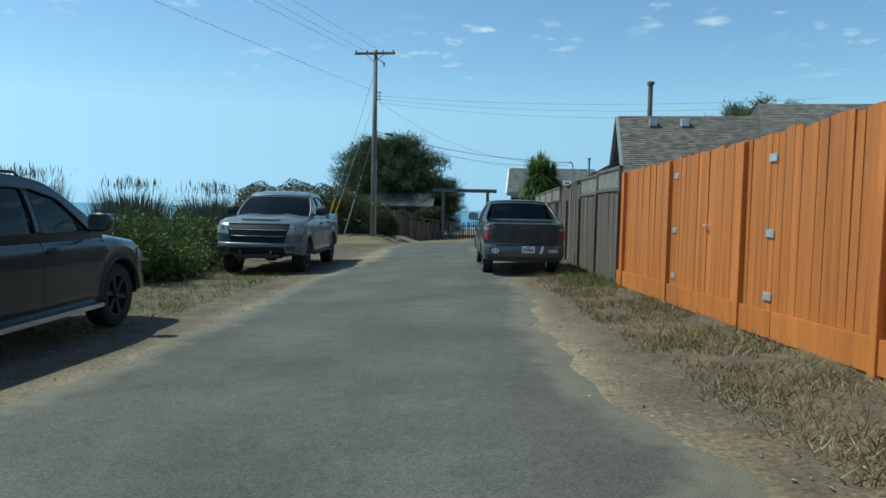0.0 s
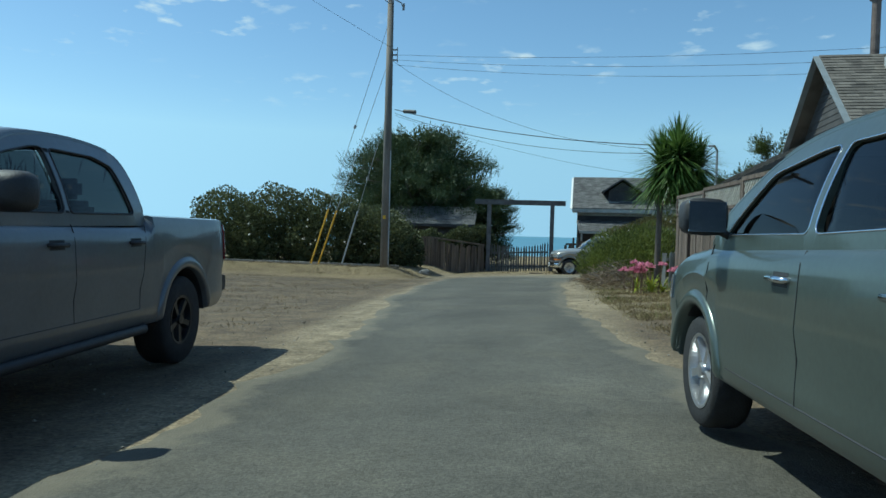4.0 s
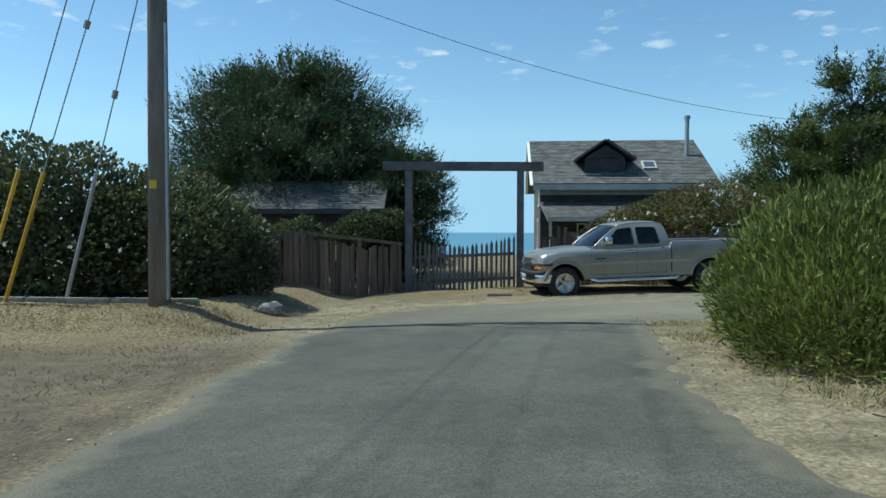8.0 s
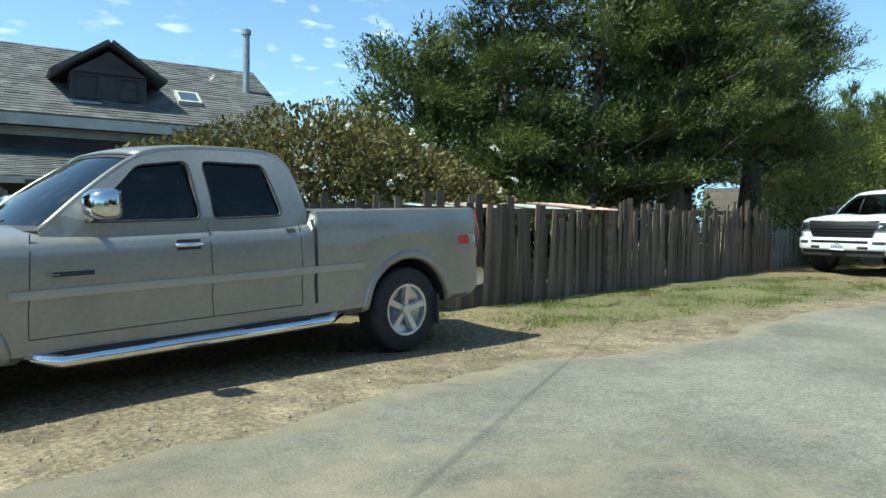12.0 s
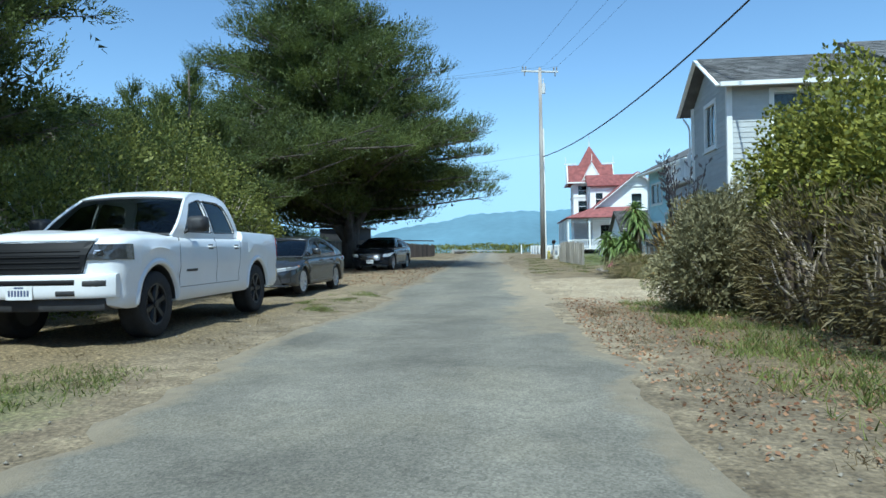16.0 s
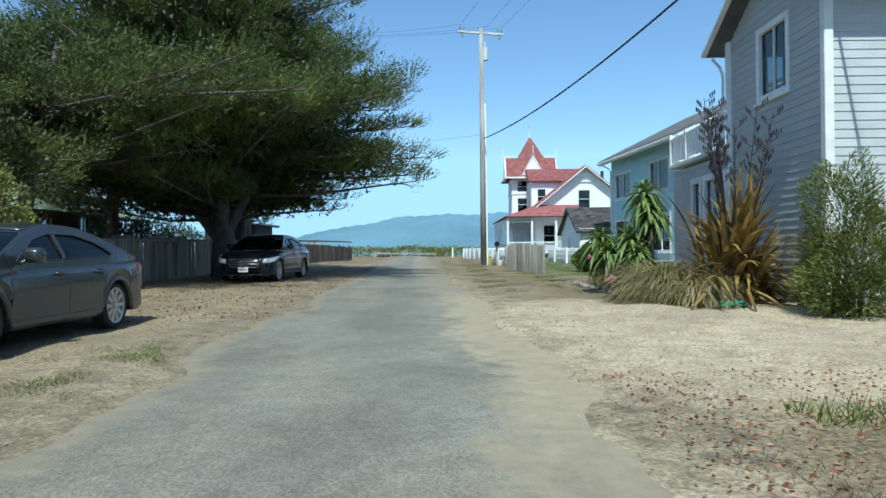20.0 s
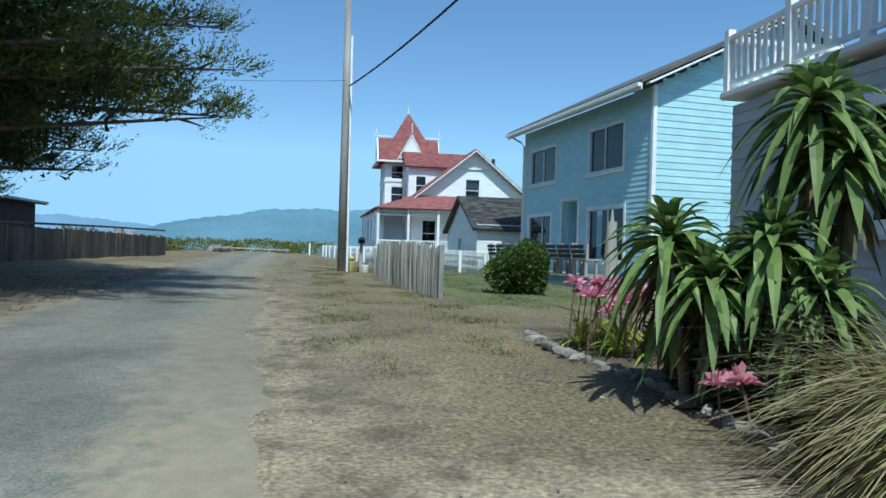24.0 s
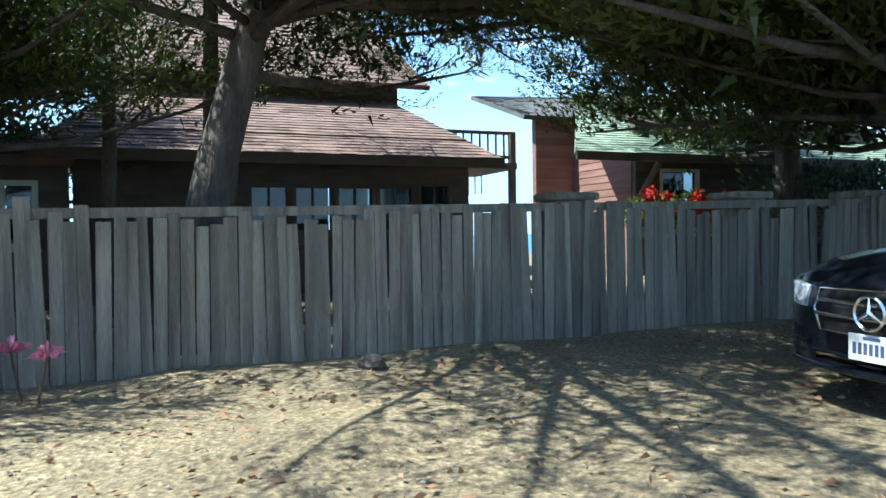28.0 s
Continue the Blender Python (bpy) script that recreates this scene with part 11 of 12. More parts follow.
def echium(x, y, heads, seed):
    ob = thing("echium", "leafy green rosette shrub with long drooping lance leaves", "shrub", at(x, y), "echium shrubs")
    rng = np.random.default_rng(seed)
    for hx, hy, hz, L in heads:
        bm = bmesh.new()
        tube(bm, [(hx * 0.3, hy * 0.3, -0.03), (hx * 0.7, hy * 0.7, hz * 0.5), (hx, hy, hz)], [0.05, 0.04, 0.03], 7)
        st = part("stem", bm, BARK_GREY, ob, smooth=True)
        q = []
        for k in range(64):
            u = (k + rng.random()) / 64
            up = 1.25 - 1.75 * u
            q.append(lance_leaf((hx + rng.normal() * 0.02, hy + rng.normal() * 0.02, hz - 0.16 * u), k * 2.39996 + rng.normal() * 0.2, up, L * (0.75 + 0.45 * u) * rng.uniform(0.85, 1.15), 0.085 * rng.uniform(0.8, 1.2), (0.45 + 0.35 * u) * rng.uniform(0.7, 1.2), rng))
        part("leaf_rosette", quads_mesh("leaf_rosette", np.concatenate(q), ECHIUM), None, st)
        old = [lance_leaf((hx, hy, hz - 0.2 - 0.3 * rng.random()), rng.uniform(0, 6.28), -0.5 - 0.5 * rng.random(), L * 0.7, 0.06, 0.5, rng) for _ in range(16)]
        part("withered_leaves", quads_mesh("withered_leaves", np.concatenate(old), CYPRESS_DRY), None, st)


echium(31.75, 43.45, ((0, 0.25, 1.30, 0.62), (0.35, -0.05, 1.1, 0.55), (-0.3, 0.1, 1.0, 0.5)), 311)
echium(31.3, 43.05, ((0, 0.1, 1.28, 0.62), (-0.35, 0.0, 0.95, 0.5), (0.45, -0.1, 1.2, 0.55)), 312)
echium(31.35, 42.6, ((0, 0.2, 2.3, 0.62), (0.25, 0.0, 2.05, 0.52), (-0.2, 0.1, 1.9, 0.52)), 313)
bush("shrub", "dense dark leaves at the foot of the rosette shrubs", 31.6, 43.0, [(-0.3, 0.1, 0.40, 0.6, 0.45, 0.55), (0.45, 0.1, 0.40, 0.6, 0.45, 0.55)], 7000, 0.12, 0.05, CYPRESS_DARK, 314)


def flax(x, y):
    ob = thing("flax", "tall bronze and yellow flax with dark flower stalks", "flax", at(x, y))
    rng = np.random.default_rng(321)
    part("leaves", quads_mesh("leaves", np.concatenate([rosette((rng.normal() * 0.25, rng.normal() * 0.2, 0), 11, 2.7, 0.125, rng, (0.40, 1.5), 0.85, 8) for _ in range(26)]), FLAX), None, ob)
    part("old_leaves", quads_mesh("old_leaves", np.concatenate([rosette((rng.normal() * 0.25, rng.normal() * 0.2, 0), 7, 1.8, 0.09, rng, (0.1, 1.0), 1.2, 6) for _ in range(12)]), STRAW), None, ob)
    dark = mat("flower_stalk", (0.028, 0.024, 0.028), 0.7, 0.2, 8, 40, 0.2)
    for i in range(13):
        a, r = rng.uniform(0, 6.28), rng.uniform(0.4, 1.4)
        top = Vector((math.cos(a) * r, math.sin(a) * r * 0.8, rng.uniform(2.9, 4.1)))
        bm = bmesh.new()
        tube(bm, [(0.1 * math.cos(a), 0.1 * math.sin(a), 0), top * 0.55, top], [0.018, 0.014, 0.006], 5)
        for k in range(8):
            t = 0.66 + 0.045 * k
            p = Vector((top.x * t, top.y * t, top.z * t))
            d = Vector((math.cos(k * 2.4), math.sin(k * 2.4), 0.7)).normalized() * 0.24
            tube(bm, [p, p + d * 0.7], [0.008, 0.005], 4)
            for j in range(3):
                q = p + d * (0.55 + 0.2 * j)
                tube(bm, [q, q + Vector((0.01, 0, 0.07)), q + Vector((0.01, 0, 0.11))], [0.008, 0.018, 0.004], 5)
        part("flower_stalk", bm, dark, ob)


flax(28.85, 41.8)


def drooping_grass(x, y, r, h, n, seed, label):
    ob = thing("ornamental_grass", label, "grass clump", at(x, y))
    rng = np.random.default_rng(seed)
    for nm, k, m_, sc in (("green_foliage", int(0.45 * n), GREENGRASS, 0.9), ("straw_foliage", int(1.4 * n), STRAW, 1.1)):
        q = []
        for i in range(k):
            a, rr_ = rng.uniform(0, 6.28), r * 0.5 * rng.random()
            q.append(arching((math.cos(a) * rr_ * 1.3, math.sin(a) * rr_, 0), a + rng.normal() * 0.4, r * sc * rng.uniform(0.6, 1.1), h * rng.uniform(1.1, 1.9), h * rng.uniform(0.9, 1.7), 0.009, 5, rng))
        part(nm, quads_mesh(nm, np.concatenate(q), m_), None, ob)


drooping_grass(29.55, 42.85, 1.1, 0.85, 1700, 331, "drooping mound of straw-coloured and green ornamental grass")
drooping_grass(28.55, 42.65, 0.8, 0.65, 1000, 332, "smaller drooping mound of straw-coloured grass")
drooping_grass(52.2, 44.7, 0.35, 0.3, 120, 333, "small dry grass tuft at the pole foot")


def pampas(x, y, r, h, seed):
    ob = thing("pampas_grass", "tall clump of dark reeds with thin upright tops", "reeds", at(x, y), "reed clumps")
    rng = np.random.default_rng(seed)
    q = []
    for i in range(1100):
        a, k = rng.uniform(0, 6.28), 1.15 * r * math.sqrt(rng.random())
        q.append(arching((math.cos(a) * k, math.sin(a) * k, 0), a, 0.5 * rng.uniform(0.2, 1.2), h * rng.uniform(0.65, 1.0), 0.3 * rng.random(), 0.035, 4, rng))
    part("reed_foliage", quads_mesh("reed_foliage", np.concatenate(q), REED), None, ob)
    p = np.column_stack([rng.normal(size=(130, 2)) * r * 0.5, h * rng.uniform(0.85, 1.0, 130)])
    d = rng.normal(size=(130, 3)) * 0.15
    d[:, 2] = 1
    part("seed_head", quads_mesh("seed_head", leaf_quads(p, d, 0.42, 0.03, rng), DRYWEED), None, ob)


for k, (x, y, r, h) in enumerate(((-20.0, 24.5, 1.3, 2.9), (-16.9, 23.6, 1.0, 2.7), (-13.7, 24.6, 1.0, 2.4), (-10.9, 25.2, 1.0, 2.3))):
    pampas(x, y, r, h, 340 + k)
VERGE = MATS["verge_leaves"]
bush("bush", "broad low green bushes between the parked vehicles", -9.0, 14.6, [(-1.8, 0.4, 0.55, 1.5, 1.3, 0.85), (0, 0, 0.5, 1.3, 1.2, 0.75), (1.0, 0.9, 0.5, 1.0, 1.0, 0.75)], 24000, 0.09, 0.045, VERGE, 350)


# logs, stumps, rocks
def log(name, label, a, b, r, seed, material=None, category="log"):
    a, b = Vector(a), Vector(b)
    rng = np.random.default_rng(seed)
    bm = bmesh.new()
    n = 7
    pts = [a.lerp(b, i / n) + Vector(rng.normal(size=3)) * r * 0.12 for i in range(n + 1)]
    tube(bm, pts, [r * rng.uniform(0.85, 1.1) for _ in pts], 12)
    me = bpy.data.meshes.new(name)
    bm.to_mesh(me)
    bm.free()
    me.materials.append(material or BARK_GREY)
    return solid(name, me, label, category)


def rock(name, label, x, y, s, seed, material, dz=0.0, category="stone", group=""):
    rng = np.random.default_rng(seed)
    bm = bmesh.new()
    bmesh.ops.create_icosphere(bm, subdivisions=2, radius=1.0)
    for v in bm.verts:
        v.co *= 1 + 0.16 * rng.normal() * 0.6
        v.co = Vector((v.co.x * s[0], v.co.y * s[1], max(v.co.z, -0.5) * s[2]))
    me = bpy.data.meshes.new(name)
    bm.to_mesh(me)
    bm.free()
    me.materials.append(material)
    return solid(name, me, label, category, pose(x, y, gz(x, y) + 0.4 * s[2] + dz, 0, 0, seed * 37 % 360), group)


STONE = mat("pale_stone", (0.25, 0.23, 0.20), 0.9, 0.25, 6, 50, 0.5)
log("log", "short cut log with bark lying by the fence", (-0.05, 29.5, gz(0, 29.5) + 0.13), (0.28, 28.75, gz(0.2, 28.8) + 0.13), 0.14, 361, BARK)
rock("rock", "grey rock on the corner of the road", -8.5, 45.0, (0.28, 0.22, 0.16), 362, STONE)
rock("rock", "small brown rock at the foot of the fence", 34.4, 56.3, (0.14, 0.11, 0.09), 363, BARK)
for k, t in enumerate(np.linspace(0, 1, 23)):
    x, y = 35.5 - 5.0 * t, 43.60 + 0.07 * math.sin(t * 7)
    rock("edging_stone", "rough stone edging the garden bed", x, y, (0.09 + 0.03 * (k % 3), 0.045, 0.05 + 0.012 * (k % 2)), 370 + k, (STONE, BARK_GREY)[k % 2], category="edging", group="garden edging")

dw = thing("driftwood_post", "silvered driftwood post with a split stub beside the lawn", "post", at(41.9, 39.65))
bm = bmesh.new()
tube(bm, [(0, 0, -0.05), (0.02, 0, 0.7), (-0.03, 0.01, 1.55), (-0.02, 0, 1.72)], [0.19, 0.15, 0.11, 0.12], 9)
tube(bm, [(-0.02, 0, 1.70), (-0.03, 0, 2.0)], [0.05, 0.02], 6)
part("shaft", bm, PALEWOOD, dw)
bm = bmesh.new()
tube(bm, [(0.05, -0.12, -0.05), (0.14, -0.16, 0.5), (0.16, -0.17, 1.15)], [0.12, 0.09, 0.06], 8)
part("stub", bm, PALEWOOD, dw)

# split rail at the left of the crossing
rl = thing("rail_fence", "low dark rail fence on posts beside the road", "fence")
for x in (-17.25, -19.6, -22.0):
    bar(rl, "post", (x, 41.9, gz(x, 41.9) - 0.05), (x, 41.9, gz(x, 41.9) + 1.08), 0.16, 0.16, GREYWOOD, up=(1, 0, 0))
for z in (0.5, 0.95):
    bar(rl, "rail", (-17.3, 41.78, gz(-17.3, 41.9) + z), (-24, 41.78, gz(-24, 41.9) + z), 0.06, 0.16, GREYWOOD)
kb = thing("kerb", "low worn concrete kerb in front of the hedge", "kerb", kind="structure")
for k in range(7):
    x0 = -20.0 + k * 1.55
    part("kerb_stone", one_box(x0, x0 + 1.52, 43.3, 43.45, gz(x0, 43.3) - 0.1, gz(x0 + 0.7, 43.3) + 0.1, 0.02), STONE, kb)

# mailbox, hydrant, hose
mb = thing("mailbox", "black mailbox on a wooden post beside the pole", "mailbox", at(51.8, 44.65))
part("post", one_box(-0.05, 0.05, -0.05, 0.05, -0.05, 1.02, 0.005), PALEWOOD, mb)
bm = bmesh.new()
tube(bm, [(-0.26, 0, 1.16), (0.26, 0, 1.16)], 0.11, 14)
box(bm, -0.26, 0.26, -0.11, 0.11, 1.02, 1.16)
part("box", bm, mat("black_tin", (0.03, 0.03, 0.032), 0.45, 0.15, 9, 50, 0.1), mb)
part("flag", one_box(-0.1, -0.02, -0.135, -0.125, 1.12, 1.3), REDLENS, mb)
hy = thing("hydrant", "short faded yellow hydrant beside the utility pole", "hydrant", at(53.3, 44.9) @ Matrix.Scale(0.85, 4))
bm = bmesh.new()
tube(bm, [(0, 0, 0), (0, 0, 0.05), (0, 0, 0.06), (0, 0, 0.5), (0, 0, 0.52), (0, 0, 0.56), (0, 0, 0.66)], [0.16, 0.16, 0.10, 0.10, 0.14, 0.14, 0.05], 14)
part("barrel", bm, mat("faded_yellow", (0.42, 0.36, 0.10), 0.6, 0.25, 9, 50, 0.2), hy)
bm = bmesh.new()
tube(bm, [(0, -0.17, 0.38), (0, 0.17, 0.38)], 0.055, 10)
part("outlet", bm, MATS["faded_yellow"], hy)
bk = thing("bucket", "small white bucket under the mailbox", "bucket", at(51.75, 44.5))
bm = bmesh.new()
tube(bm, [(0, 0, 0), (0, 0, 0.02), (0, 0, 0.26), (0, 0, 0.28)], [0.11, 0.125, 0.14, 0.148], 16)
part("pail", bm, WHITE, bk, smooth=True)
bm = bmesh.new()
tube(bm, [(0.14 * math.cos(a), 0.01, 0.27 + 0.05 * math.sin(a)) for a in np.linspace(0, math.pi, 10)], 0.006, 5)
part("handle", bm, CHROME, bk)
bm = bmesh.new()
pts = []
for k in range(70):
    a = k * 0.35
    r = 0.26 + 0.05 * math.sin(k * 1.3)
    pts.append((math.cos(a) * r, math.sin(a) * r, 0.02 + 0.0012 * k))
tube(bm, pts, 0.011, 5)
hm = bpy.data.meshes.new("garden_hose")
bm.to_mesh(hm)
bm.free()
hm.materials.append(mat("green_hose", (0.05, 0.34, 0.22), 0.5, 0.1, 9, 50, 0.0))
solid("garden_hose", hm, "coiled green garden hose on the ground", "hose", at(27.9, 42.3))

# flowers on the window box and the rose mounds
def blooms(name, label, pts, size, material, seed, per=14):
    rng = np.random.default_rng(seed)
    p = np.repeat(np.array(pts, float), per, axis=0) + rng.normal(size=(len(pts) * per, 3)) * size * 0.25
    return solid(name, quads_mesh(name, leaf_quads(p, rng.normal(size=p.shape), size, size * 0.7, rng, 0.6), material), label, "flower", kind="stuff")


r5 = np.random.default_rng(400)
blooms("rose_blooms", "scattered white blooms on the rambling rose", [(2.2 + r5.uniform(-3.2, 3.4), 53.5 + r5.uniform(-0.3, 0.5), r5.uniform(0.8, 2.2)) for _ in range(26)], 0.06, WHITEP, 401)
blooms("rose_blooms", "scattered white blooms on the dark hedge", [(-14.2 + r5.uniform(-4, 5), 43.5 + r5.uniform(-0.2, 0.2), r5.uniform(0.2, 2.2)) for _ in range(16)], 0.05, WHITEP, 402)
bush("geranium", "red geraniums with yellow-green leaves in a planter on the porch", 42.2, 61.9, [(-0.6, 0, 1.25, 0.6, 0.35, 0.4), (0.5, 0, 1.3, 0.7, 0.35, 0.45), (1.3, 0, 1.2, 0.5, 0.3, 0.35)], 2600, 0.12, 0.08, OLIVE, 403, "flowers", 8)
blooms("geranium_blooms", "bright red geranium blooms", [(42.2 + r5.uniform(-1.2, 1.8), 61.6 + r5.uniform(-0.1, 0.2), -0.65 + r5.uniform(1.2, 1.85)) for _ in range(34)], 0.11, RED, 404)
for x in (36.8, 39.2, 41.2):
    fp = thing("fence_pillar", "square capped pillar behind the board fence", "pillar", at(x, 57.15))
    part("shaft", one_box(-0.2, 0.2, -0.2, 0.2, -0.05, 1.42, 0.01), MATS["shaded_grey_boards"], fp)
    part("cap", one_box(-0.26, 0.26, -0.26, 0.26, 1.42, 1.50, 0.015), MATS["shaded_grey_boards"], fp)

# the end of the lane: low scrub, driftwood, a rail
bush("scrub", "low green scrub along the edge of the bluff", 98, 55, [(-2, -9, 0.2, 3, 4, 0.75), (0, -4, 0.3, 3, 4, 0.8), (0, 2, 0.25, 3, 4, 0.8), (-2, 8, 0.3, 3, 5, 0.9), (-6, 13, 0.3, 4, 4, 1.0)], 15000, 0.28, 0.12, OLIVE, 410, twigs=8)
bush("scrub", "rusty dry scrub beside the bluff path", 80, 60, [(0, 0, 0.3, 4, 2, 0.7), (6, -1, 0.3, 3, 2, 0.6), (-6, 1, 0.4, 4, 2, 0.9)], 7000, 0.25, 0.10, RUSSET, 411, twigs=8)
for k, (x, y, h) in enumerate(((74.5, 59.2, 1.3), (75.6, 58.8, 1.5), (76.6, 58.9, 1.2), (77.5, 58.6, 1.4), (66.0, 59.0, 1.1))):
    log("stump", "upright weathered driftwood stump", (x, y, gz(x, y) - 0.1), (x + 0.15, y, gz(x, y) + h), 0.3, 420 + k, STONE, "stump")
log("log", "pale driftwood log lying at the end of the lane", (84, 54.2, gz(84, 54) + 0.25), (88.5, 53.2, gz(88, 53) + 0.25), 0.22, 430, STONE)
wr = thing("wooden_rail", "low weathered wooden rail on posts at the lane end", "rail")
for i in range(4):
    bar(wr, "post", (88, 53.0 - i * 1.5, gz(88, 53) - 0.05), (88, 53.0 - i * 1.5, gz(88, 53) + 0.4), 0.1, 0.1, PALEWOOD, up=(1, 0, 0))
bar(wr, "rail", (87.94, 53.2, gz(88, 53) + 0.36), (87.94, 48.3, gz(88, 48) + 0.36), 0.05, 0.10, PALEWOOD)
mp_ = thing("marker_post", "white marker post at the end of the lane", "post", at(84.5, 46.6))
part("shaft", one_box(-0.06, 0.06, -0.06, 0.06, -0.05, 1.0, 0.01), WHITE, mp_)
gr_ = thing("drain_grate", "small rusty drain grate in the gravel", "grate", at(-4.15, 49.3, 0.03))
for i in range(6):
    part("bar", one_box(-0.3, 0.3, -0.19 + i * 0.07, -0.16 + i * 0.07, -0.02, 0.015, 0.003), BARK, gr_)


# ---- grass, litter, pebbles ----
def scatter(n, seed, x0, x1, y0, y1, keep, clump=0.0):
    """Places in a rectangle that satisfy keep, gathered in patches."""
    rng = np.random.default_rng(seed)
    p = np.column_stack([rng.uniform(x0, x1, n * 4), rng.uniform(y0, y1, n * 4)])
    ok = keep(p[:, 0], p[:, 1])
    if clump:
        ok &= (wob(p[:, 0], p[:, 1], 2.2) + 0.6 * wob(p[:, 0] + 9, p[:, 1], 5.7) + rng.normal(size=len(p)) * 0.25) > clump
    return p[ok][:n]


def outside(lo, hi):
    return lambda x, y: (road_dist(x, y) > lo) & (road_dist(x, y) < hi)


def right_verge(x, y):
    d = road_dist(x, y)
    return (d > 0.35) & (x > -3) & (x < 2.0 + np.where(y < 15, 0.158 * (15 - y), -0.105 * (y - 15)))


blades("dry_grass", "dry brown weeds along the foot of the fence", scatter(17000, 501, -2.5, 4.4, 2, 33, right_verge, -0.45), 0.10, 0.010, DRYWEED, 502, 0.9, per=3, spread=0.06)
blades("dry_grass", "bleached straw among the weeds along the fence", scatter(5000, 551, -2.5, 4.4, 2, 33, right_verge, -0.1), 0.11, 0.009, STRAW, 552, 1.0, per=3, spread=0.07)
blades("dry_grass", "bleached straw grass round the brush pile", scatter(7500, 553, -3, 1.2, 26, 43, lambda x, y: (road_dist(x, y) > 0.25) & (x > -3), -0.2), 0.10, 0.009, STRAW, 554, 1.1, per=3, spread=0.07)
blades("grass", "sparse green weeds round the brush pile", scatter(260, 555, -2.6, 0.6, 27, 42, lambda x, y: (road_dist(x, y) > 0.4) & (x > -3), 0.5), 0.12, 0.013, GREENGRASS, 556, 0.8, per=5, spread=0.06)
blades("grass", "sparse green weeds along the foot of the fence", scatter(700, 503, -2.5, 4.2, 9, 33, right_verge, 0.55), 0.14, 0.014, GREENGRASS, 504, 0.7, per=5, spread=0.05)
blades("grass", "yellow-green weeds at the end of the orange fence", scatter(300, 505, 1.0, 2.1, 14.6, 17.2, lambda x, y: x > 0.9, 0.0), 0.17, 0.014, GREENGRASS, 506, 0.5, per=3, spread=0.06)
blades("dry_grass", "dry mown grass beside the lane", scatter(11000, 507, -15, -4, 8, 41.5, lambda x, y: (road_dist(x, y) > 0.8) & (x < -3), -0.5), 0.07, 0.008, DRYWEED, 508, 1.0, per=3, spread=0.08)
blades("grass", "green grass under the parked vehicles beside the lane", scatter(3800, 509, -10, -4, 5, 19, lambda x, y: (road_dist(x, y) > 0.6) & (x < -3.4), 0.0), 0.12, 0.013, GREENGRASS, 510, 0.8, per=3, spread=0.06)
blades("grass", "green grass strip in front of the plank fence", scatter(5200, 511, 0.5, 12.5, 50.0, 52.6, lambda x, y: road_dist(x, y) > 0.5, -0.05), 0.07, 0.009, GREENGRASS, 512, 0.8, per=3, spread=0.05)
blades("dry_grass", "dry straw grass at the edge of the gravel", scatter(4200, 513, -6, 22, 49.2, 52.2, lambda x, y: road_dist(x, y) > 0.15, 0.2), 0.06, 0.007, DRYWEED, 514, 1.0, per=3, spread=0.05)
blades("grass", "green weeds under the ivy bush", scatter(3000, 515, 8, 20.5, 42.6, 44.9, outside(0.6, 4), -0.1), 0.14, 0.013, GREENGRASS, 516, 0.7, per=3, spread=0.05)
blades("dry_grass", "dry grass on the verge of the lane", scatter(2800, 517, 6, 19.5, 43.0, 45.8, outside(0.25, 3), 0.2), 0.09, 0.008, DRYWEED, 518, 1.0, per=3, spread=0.06)
blades("grass", "patches of short grass on the sandy verge", scatter(4200, 519, 34, 56, 43.2, 46.6, outside(0.4, 4), 0.15), 0.06, 0.009, GREENGRASS, 520, 0.9, per=3, spread=0.06)
blades("dry_grass", "patches of dry grass on the sandy verge", scatter(4600, 521, 33, 70, 43.2, 47.6, outside(0.3, 4), 0.2), 0.06, 0.008, DRYWEED, 522, 1.0, per=3, spread=0.07)
blades("lawn", "short green lawn beside the blue house", scatter(7000, 523, 39, 56, 38.8, 44.2, lambda x, y: y < 44.0, 0), 0.05, 0.014, GREENGRASS, 524, 0.8, per=3, spread=0.06)
blades("grass", "grass patch between the parked vehicles", scatter(2600, 525, 18.5, 24, 49.6, 51.4, lambda x, y: road_dist(x, y) > 0.2, 0.45), 0.05, 0.009, GREENGRASS, 526, 0.9, per=3, spread=0.05)
blades("dry_grass", "dry grass against the hedge and guy wires", scatter(2600, 527, -20, -8, 41.8, 43.6, lambda x, y: x < -7.5, 0), 0.12, 0.008, DRYWEED, 528, 0.8, per=3, spread=0.06)
lp = scatter(4500, 531, 10, 22, 42.8, 46.0, outside(-0.1, 3))
r6 = np.random.default_rng(532)
P3 = np.column_stack([lp[:, 0], lp[:, 1], ground_z(lp[:, 0], lp[:, 1]) + 0.02])
D3 = r6.normal(size=P3.shape)
D3[:, 2] *= 0.25
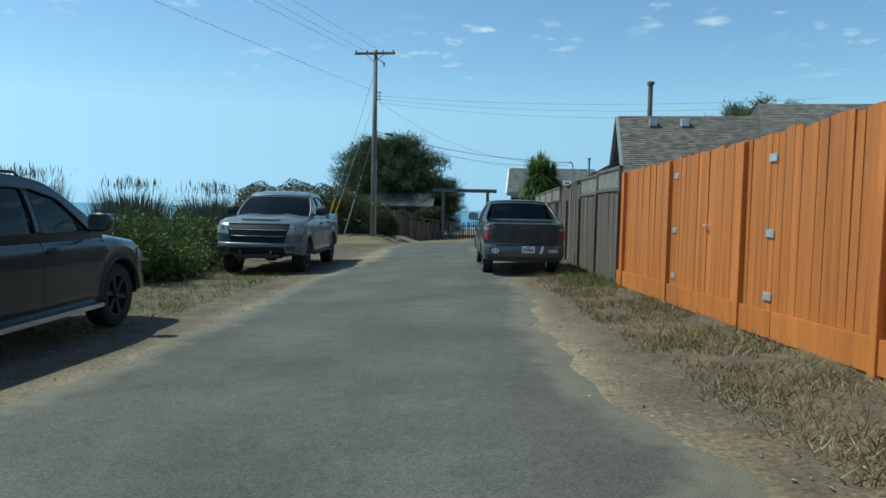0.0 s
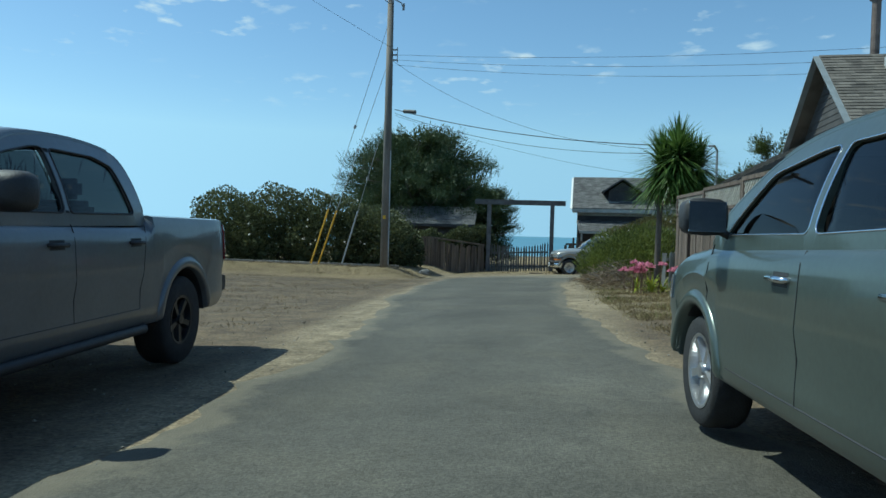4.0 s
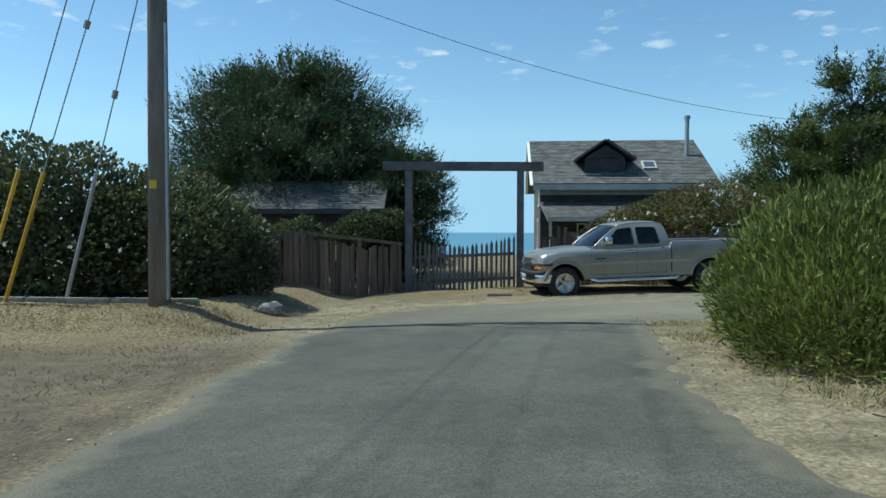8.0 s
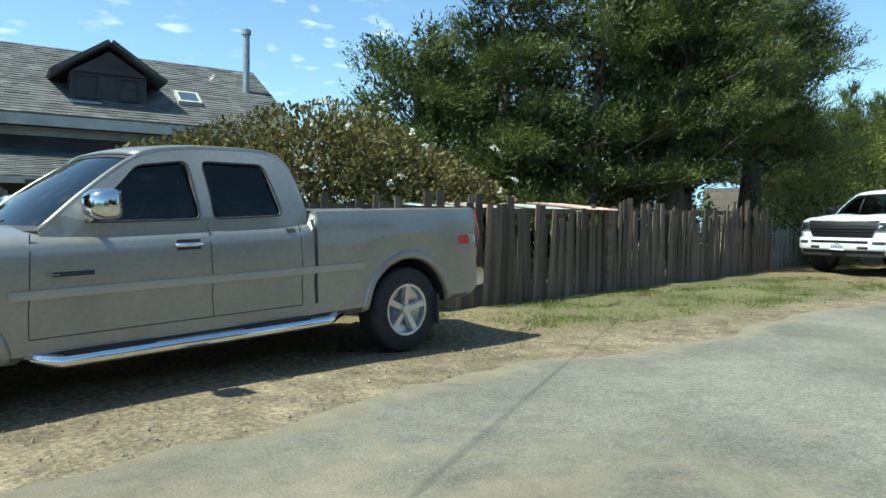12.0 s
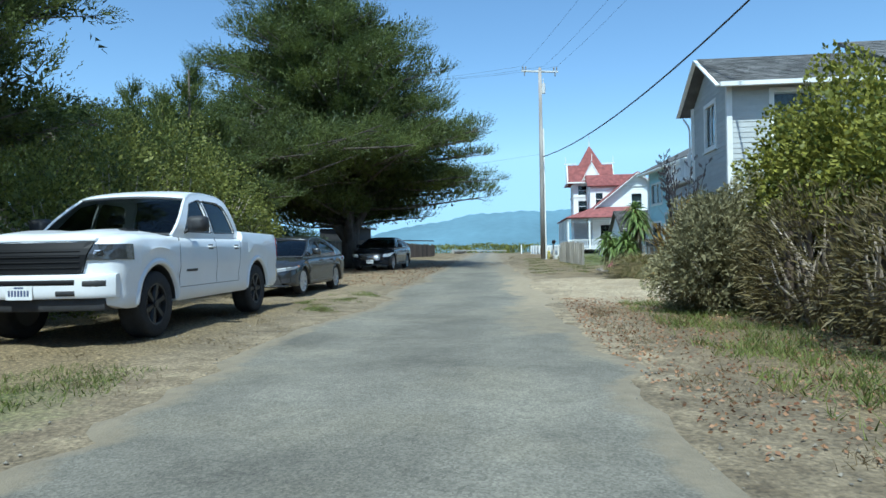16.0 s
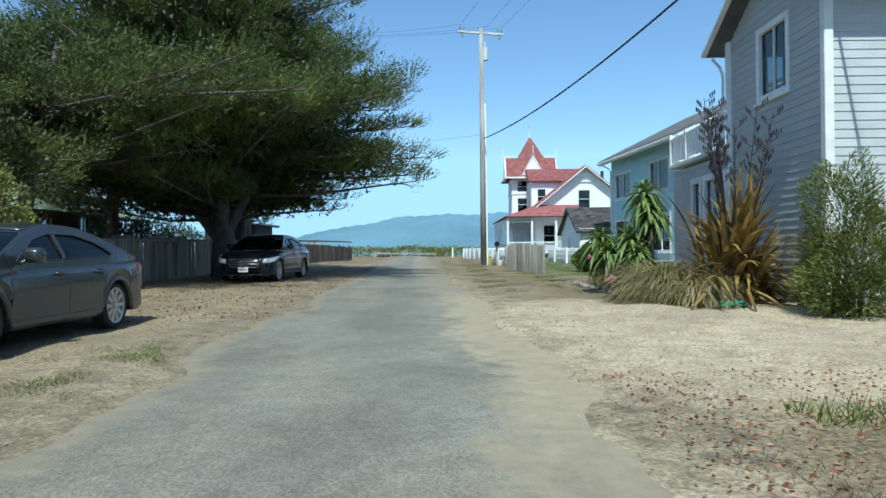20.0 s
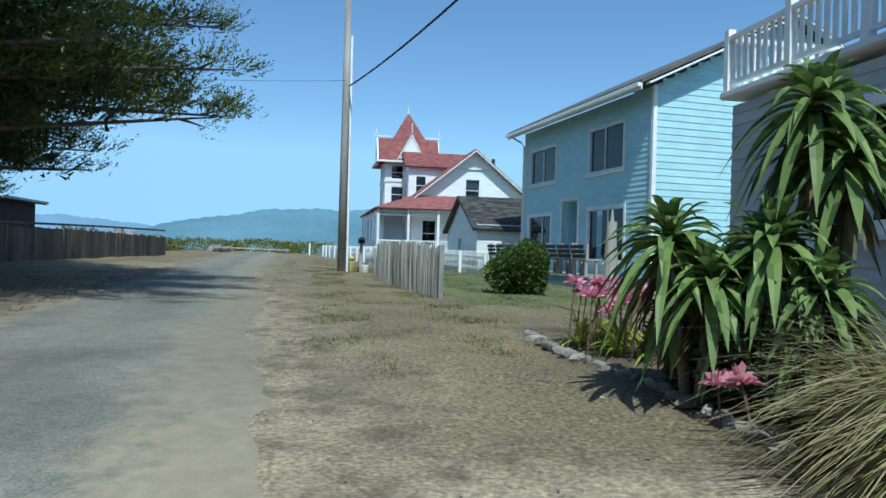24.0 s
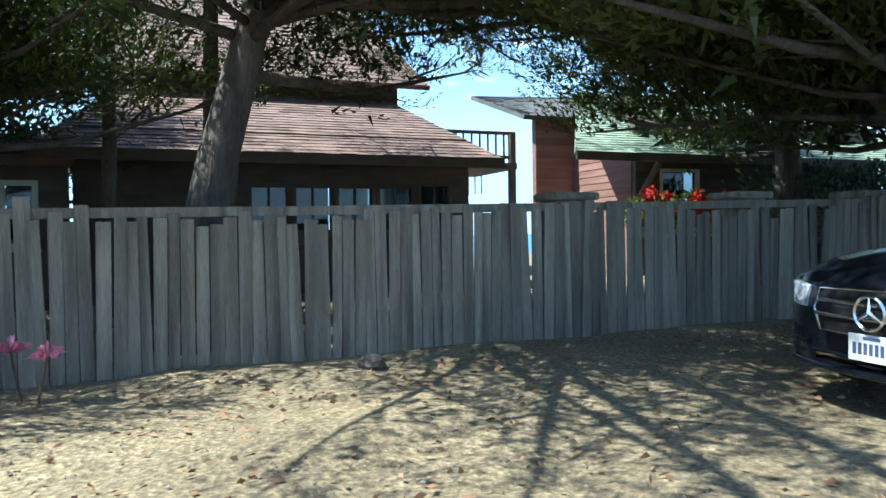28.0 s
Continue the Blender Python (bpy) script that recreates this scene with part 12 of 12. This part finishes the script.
solid("leaf_litter", quads_mesh("leaf_litter", leaf_quads(P3, D3, 0.045, 0.025, r6), leaf_mat("dead_leaves", (0.16, 0.07, 0.035), (0.42, 0.25, 0.14), trans=0.1)), "fallen brown leaves on the sandy verge", "leaf litter", kind="stuff")
lp = scatter(5200, 533, 26, 48, 49.8, 56.6, lambda x, y: road_dist(x, y) > 0.1, 0.0)
P3 = np.column_stack([lp[:, 0], lp[:, 1], ground_z(lp[:, 0], lp[:, 1]) + 0.015])
D3 = r6.normal(size=P3.shape)
D3[:, 2] *= 0.2
solid("leaf_litter", quads_mesh("leaf_litter", leaf_quads(P3, D3, 0.06, 0.03, r6), MATS["dead_leaves"]), "dry cypress litter and leaves under the trees", "leaf litter", kind="stuff")


def pebbles(n, seed, rect, keep, s=(0.005, 0.015), material=island_mat("gravel_stone", (0.21, 0.19, 0.155), 0.4)):
    rng = np.random.default_rng(seed)
    p = scatter(n, seed, *rect, keep)
    o = np.array([(1, 0, 0), (0, 1, 0), (-1, 0, 0), (0, -1, 0), (0, 0, 0.7), (0, 0, -0.6)], float)
    k = len(p)
    c = np.column_stack([p, ground_z(p[:, 0], p[:, 1]) + 0.012])
    sz = rng.uniform(*s, (k, 1, 1)) * rng.uniform(0.6, 1.4, (k, 1, 3))
    v = c[:, None] + (o[None] + rng.normal(size=(k, 6, 3)) * 0.18) * sz
    f = np.array([(0, 1, 4), (1, 2, 4), (2, 3, 4), (3, 0, 4), (1, 0, 5), (2, 1, 5), (3, 2, 5), (0, 3, 5)])
    fs = (f[None] + 6 * np.arange(k)[:, None, None]).reshape(-1, 3)
    return mesh_of("gravel", v.reshape(-1, 3), fs.tolist(), material)


solid("gravel", pebbles(6500, 541, (-9, 26, 2, 50), outside(-0.7, 1.6)), "loose gravel along the edges of the lane", "gravel", kind="stuff")
solid("gravel", pebbles(7000, 543, (-10, 5, 39, 50.5), outside(-9, 1.5), (0.004, 0.012), island_mat("brown_gravel_stone", (0.19, 0.158, 0.118), 0.35)), "brown gravel strewn over the bend of the lane", "gravel", kind="stuff")
solid("gravel", pebbles(5500, 542, (14, 50, 42, 56), outside(-0.8, 5)), "loose gravel on the sandy verges", "gravel", kind="stuff")
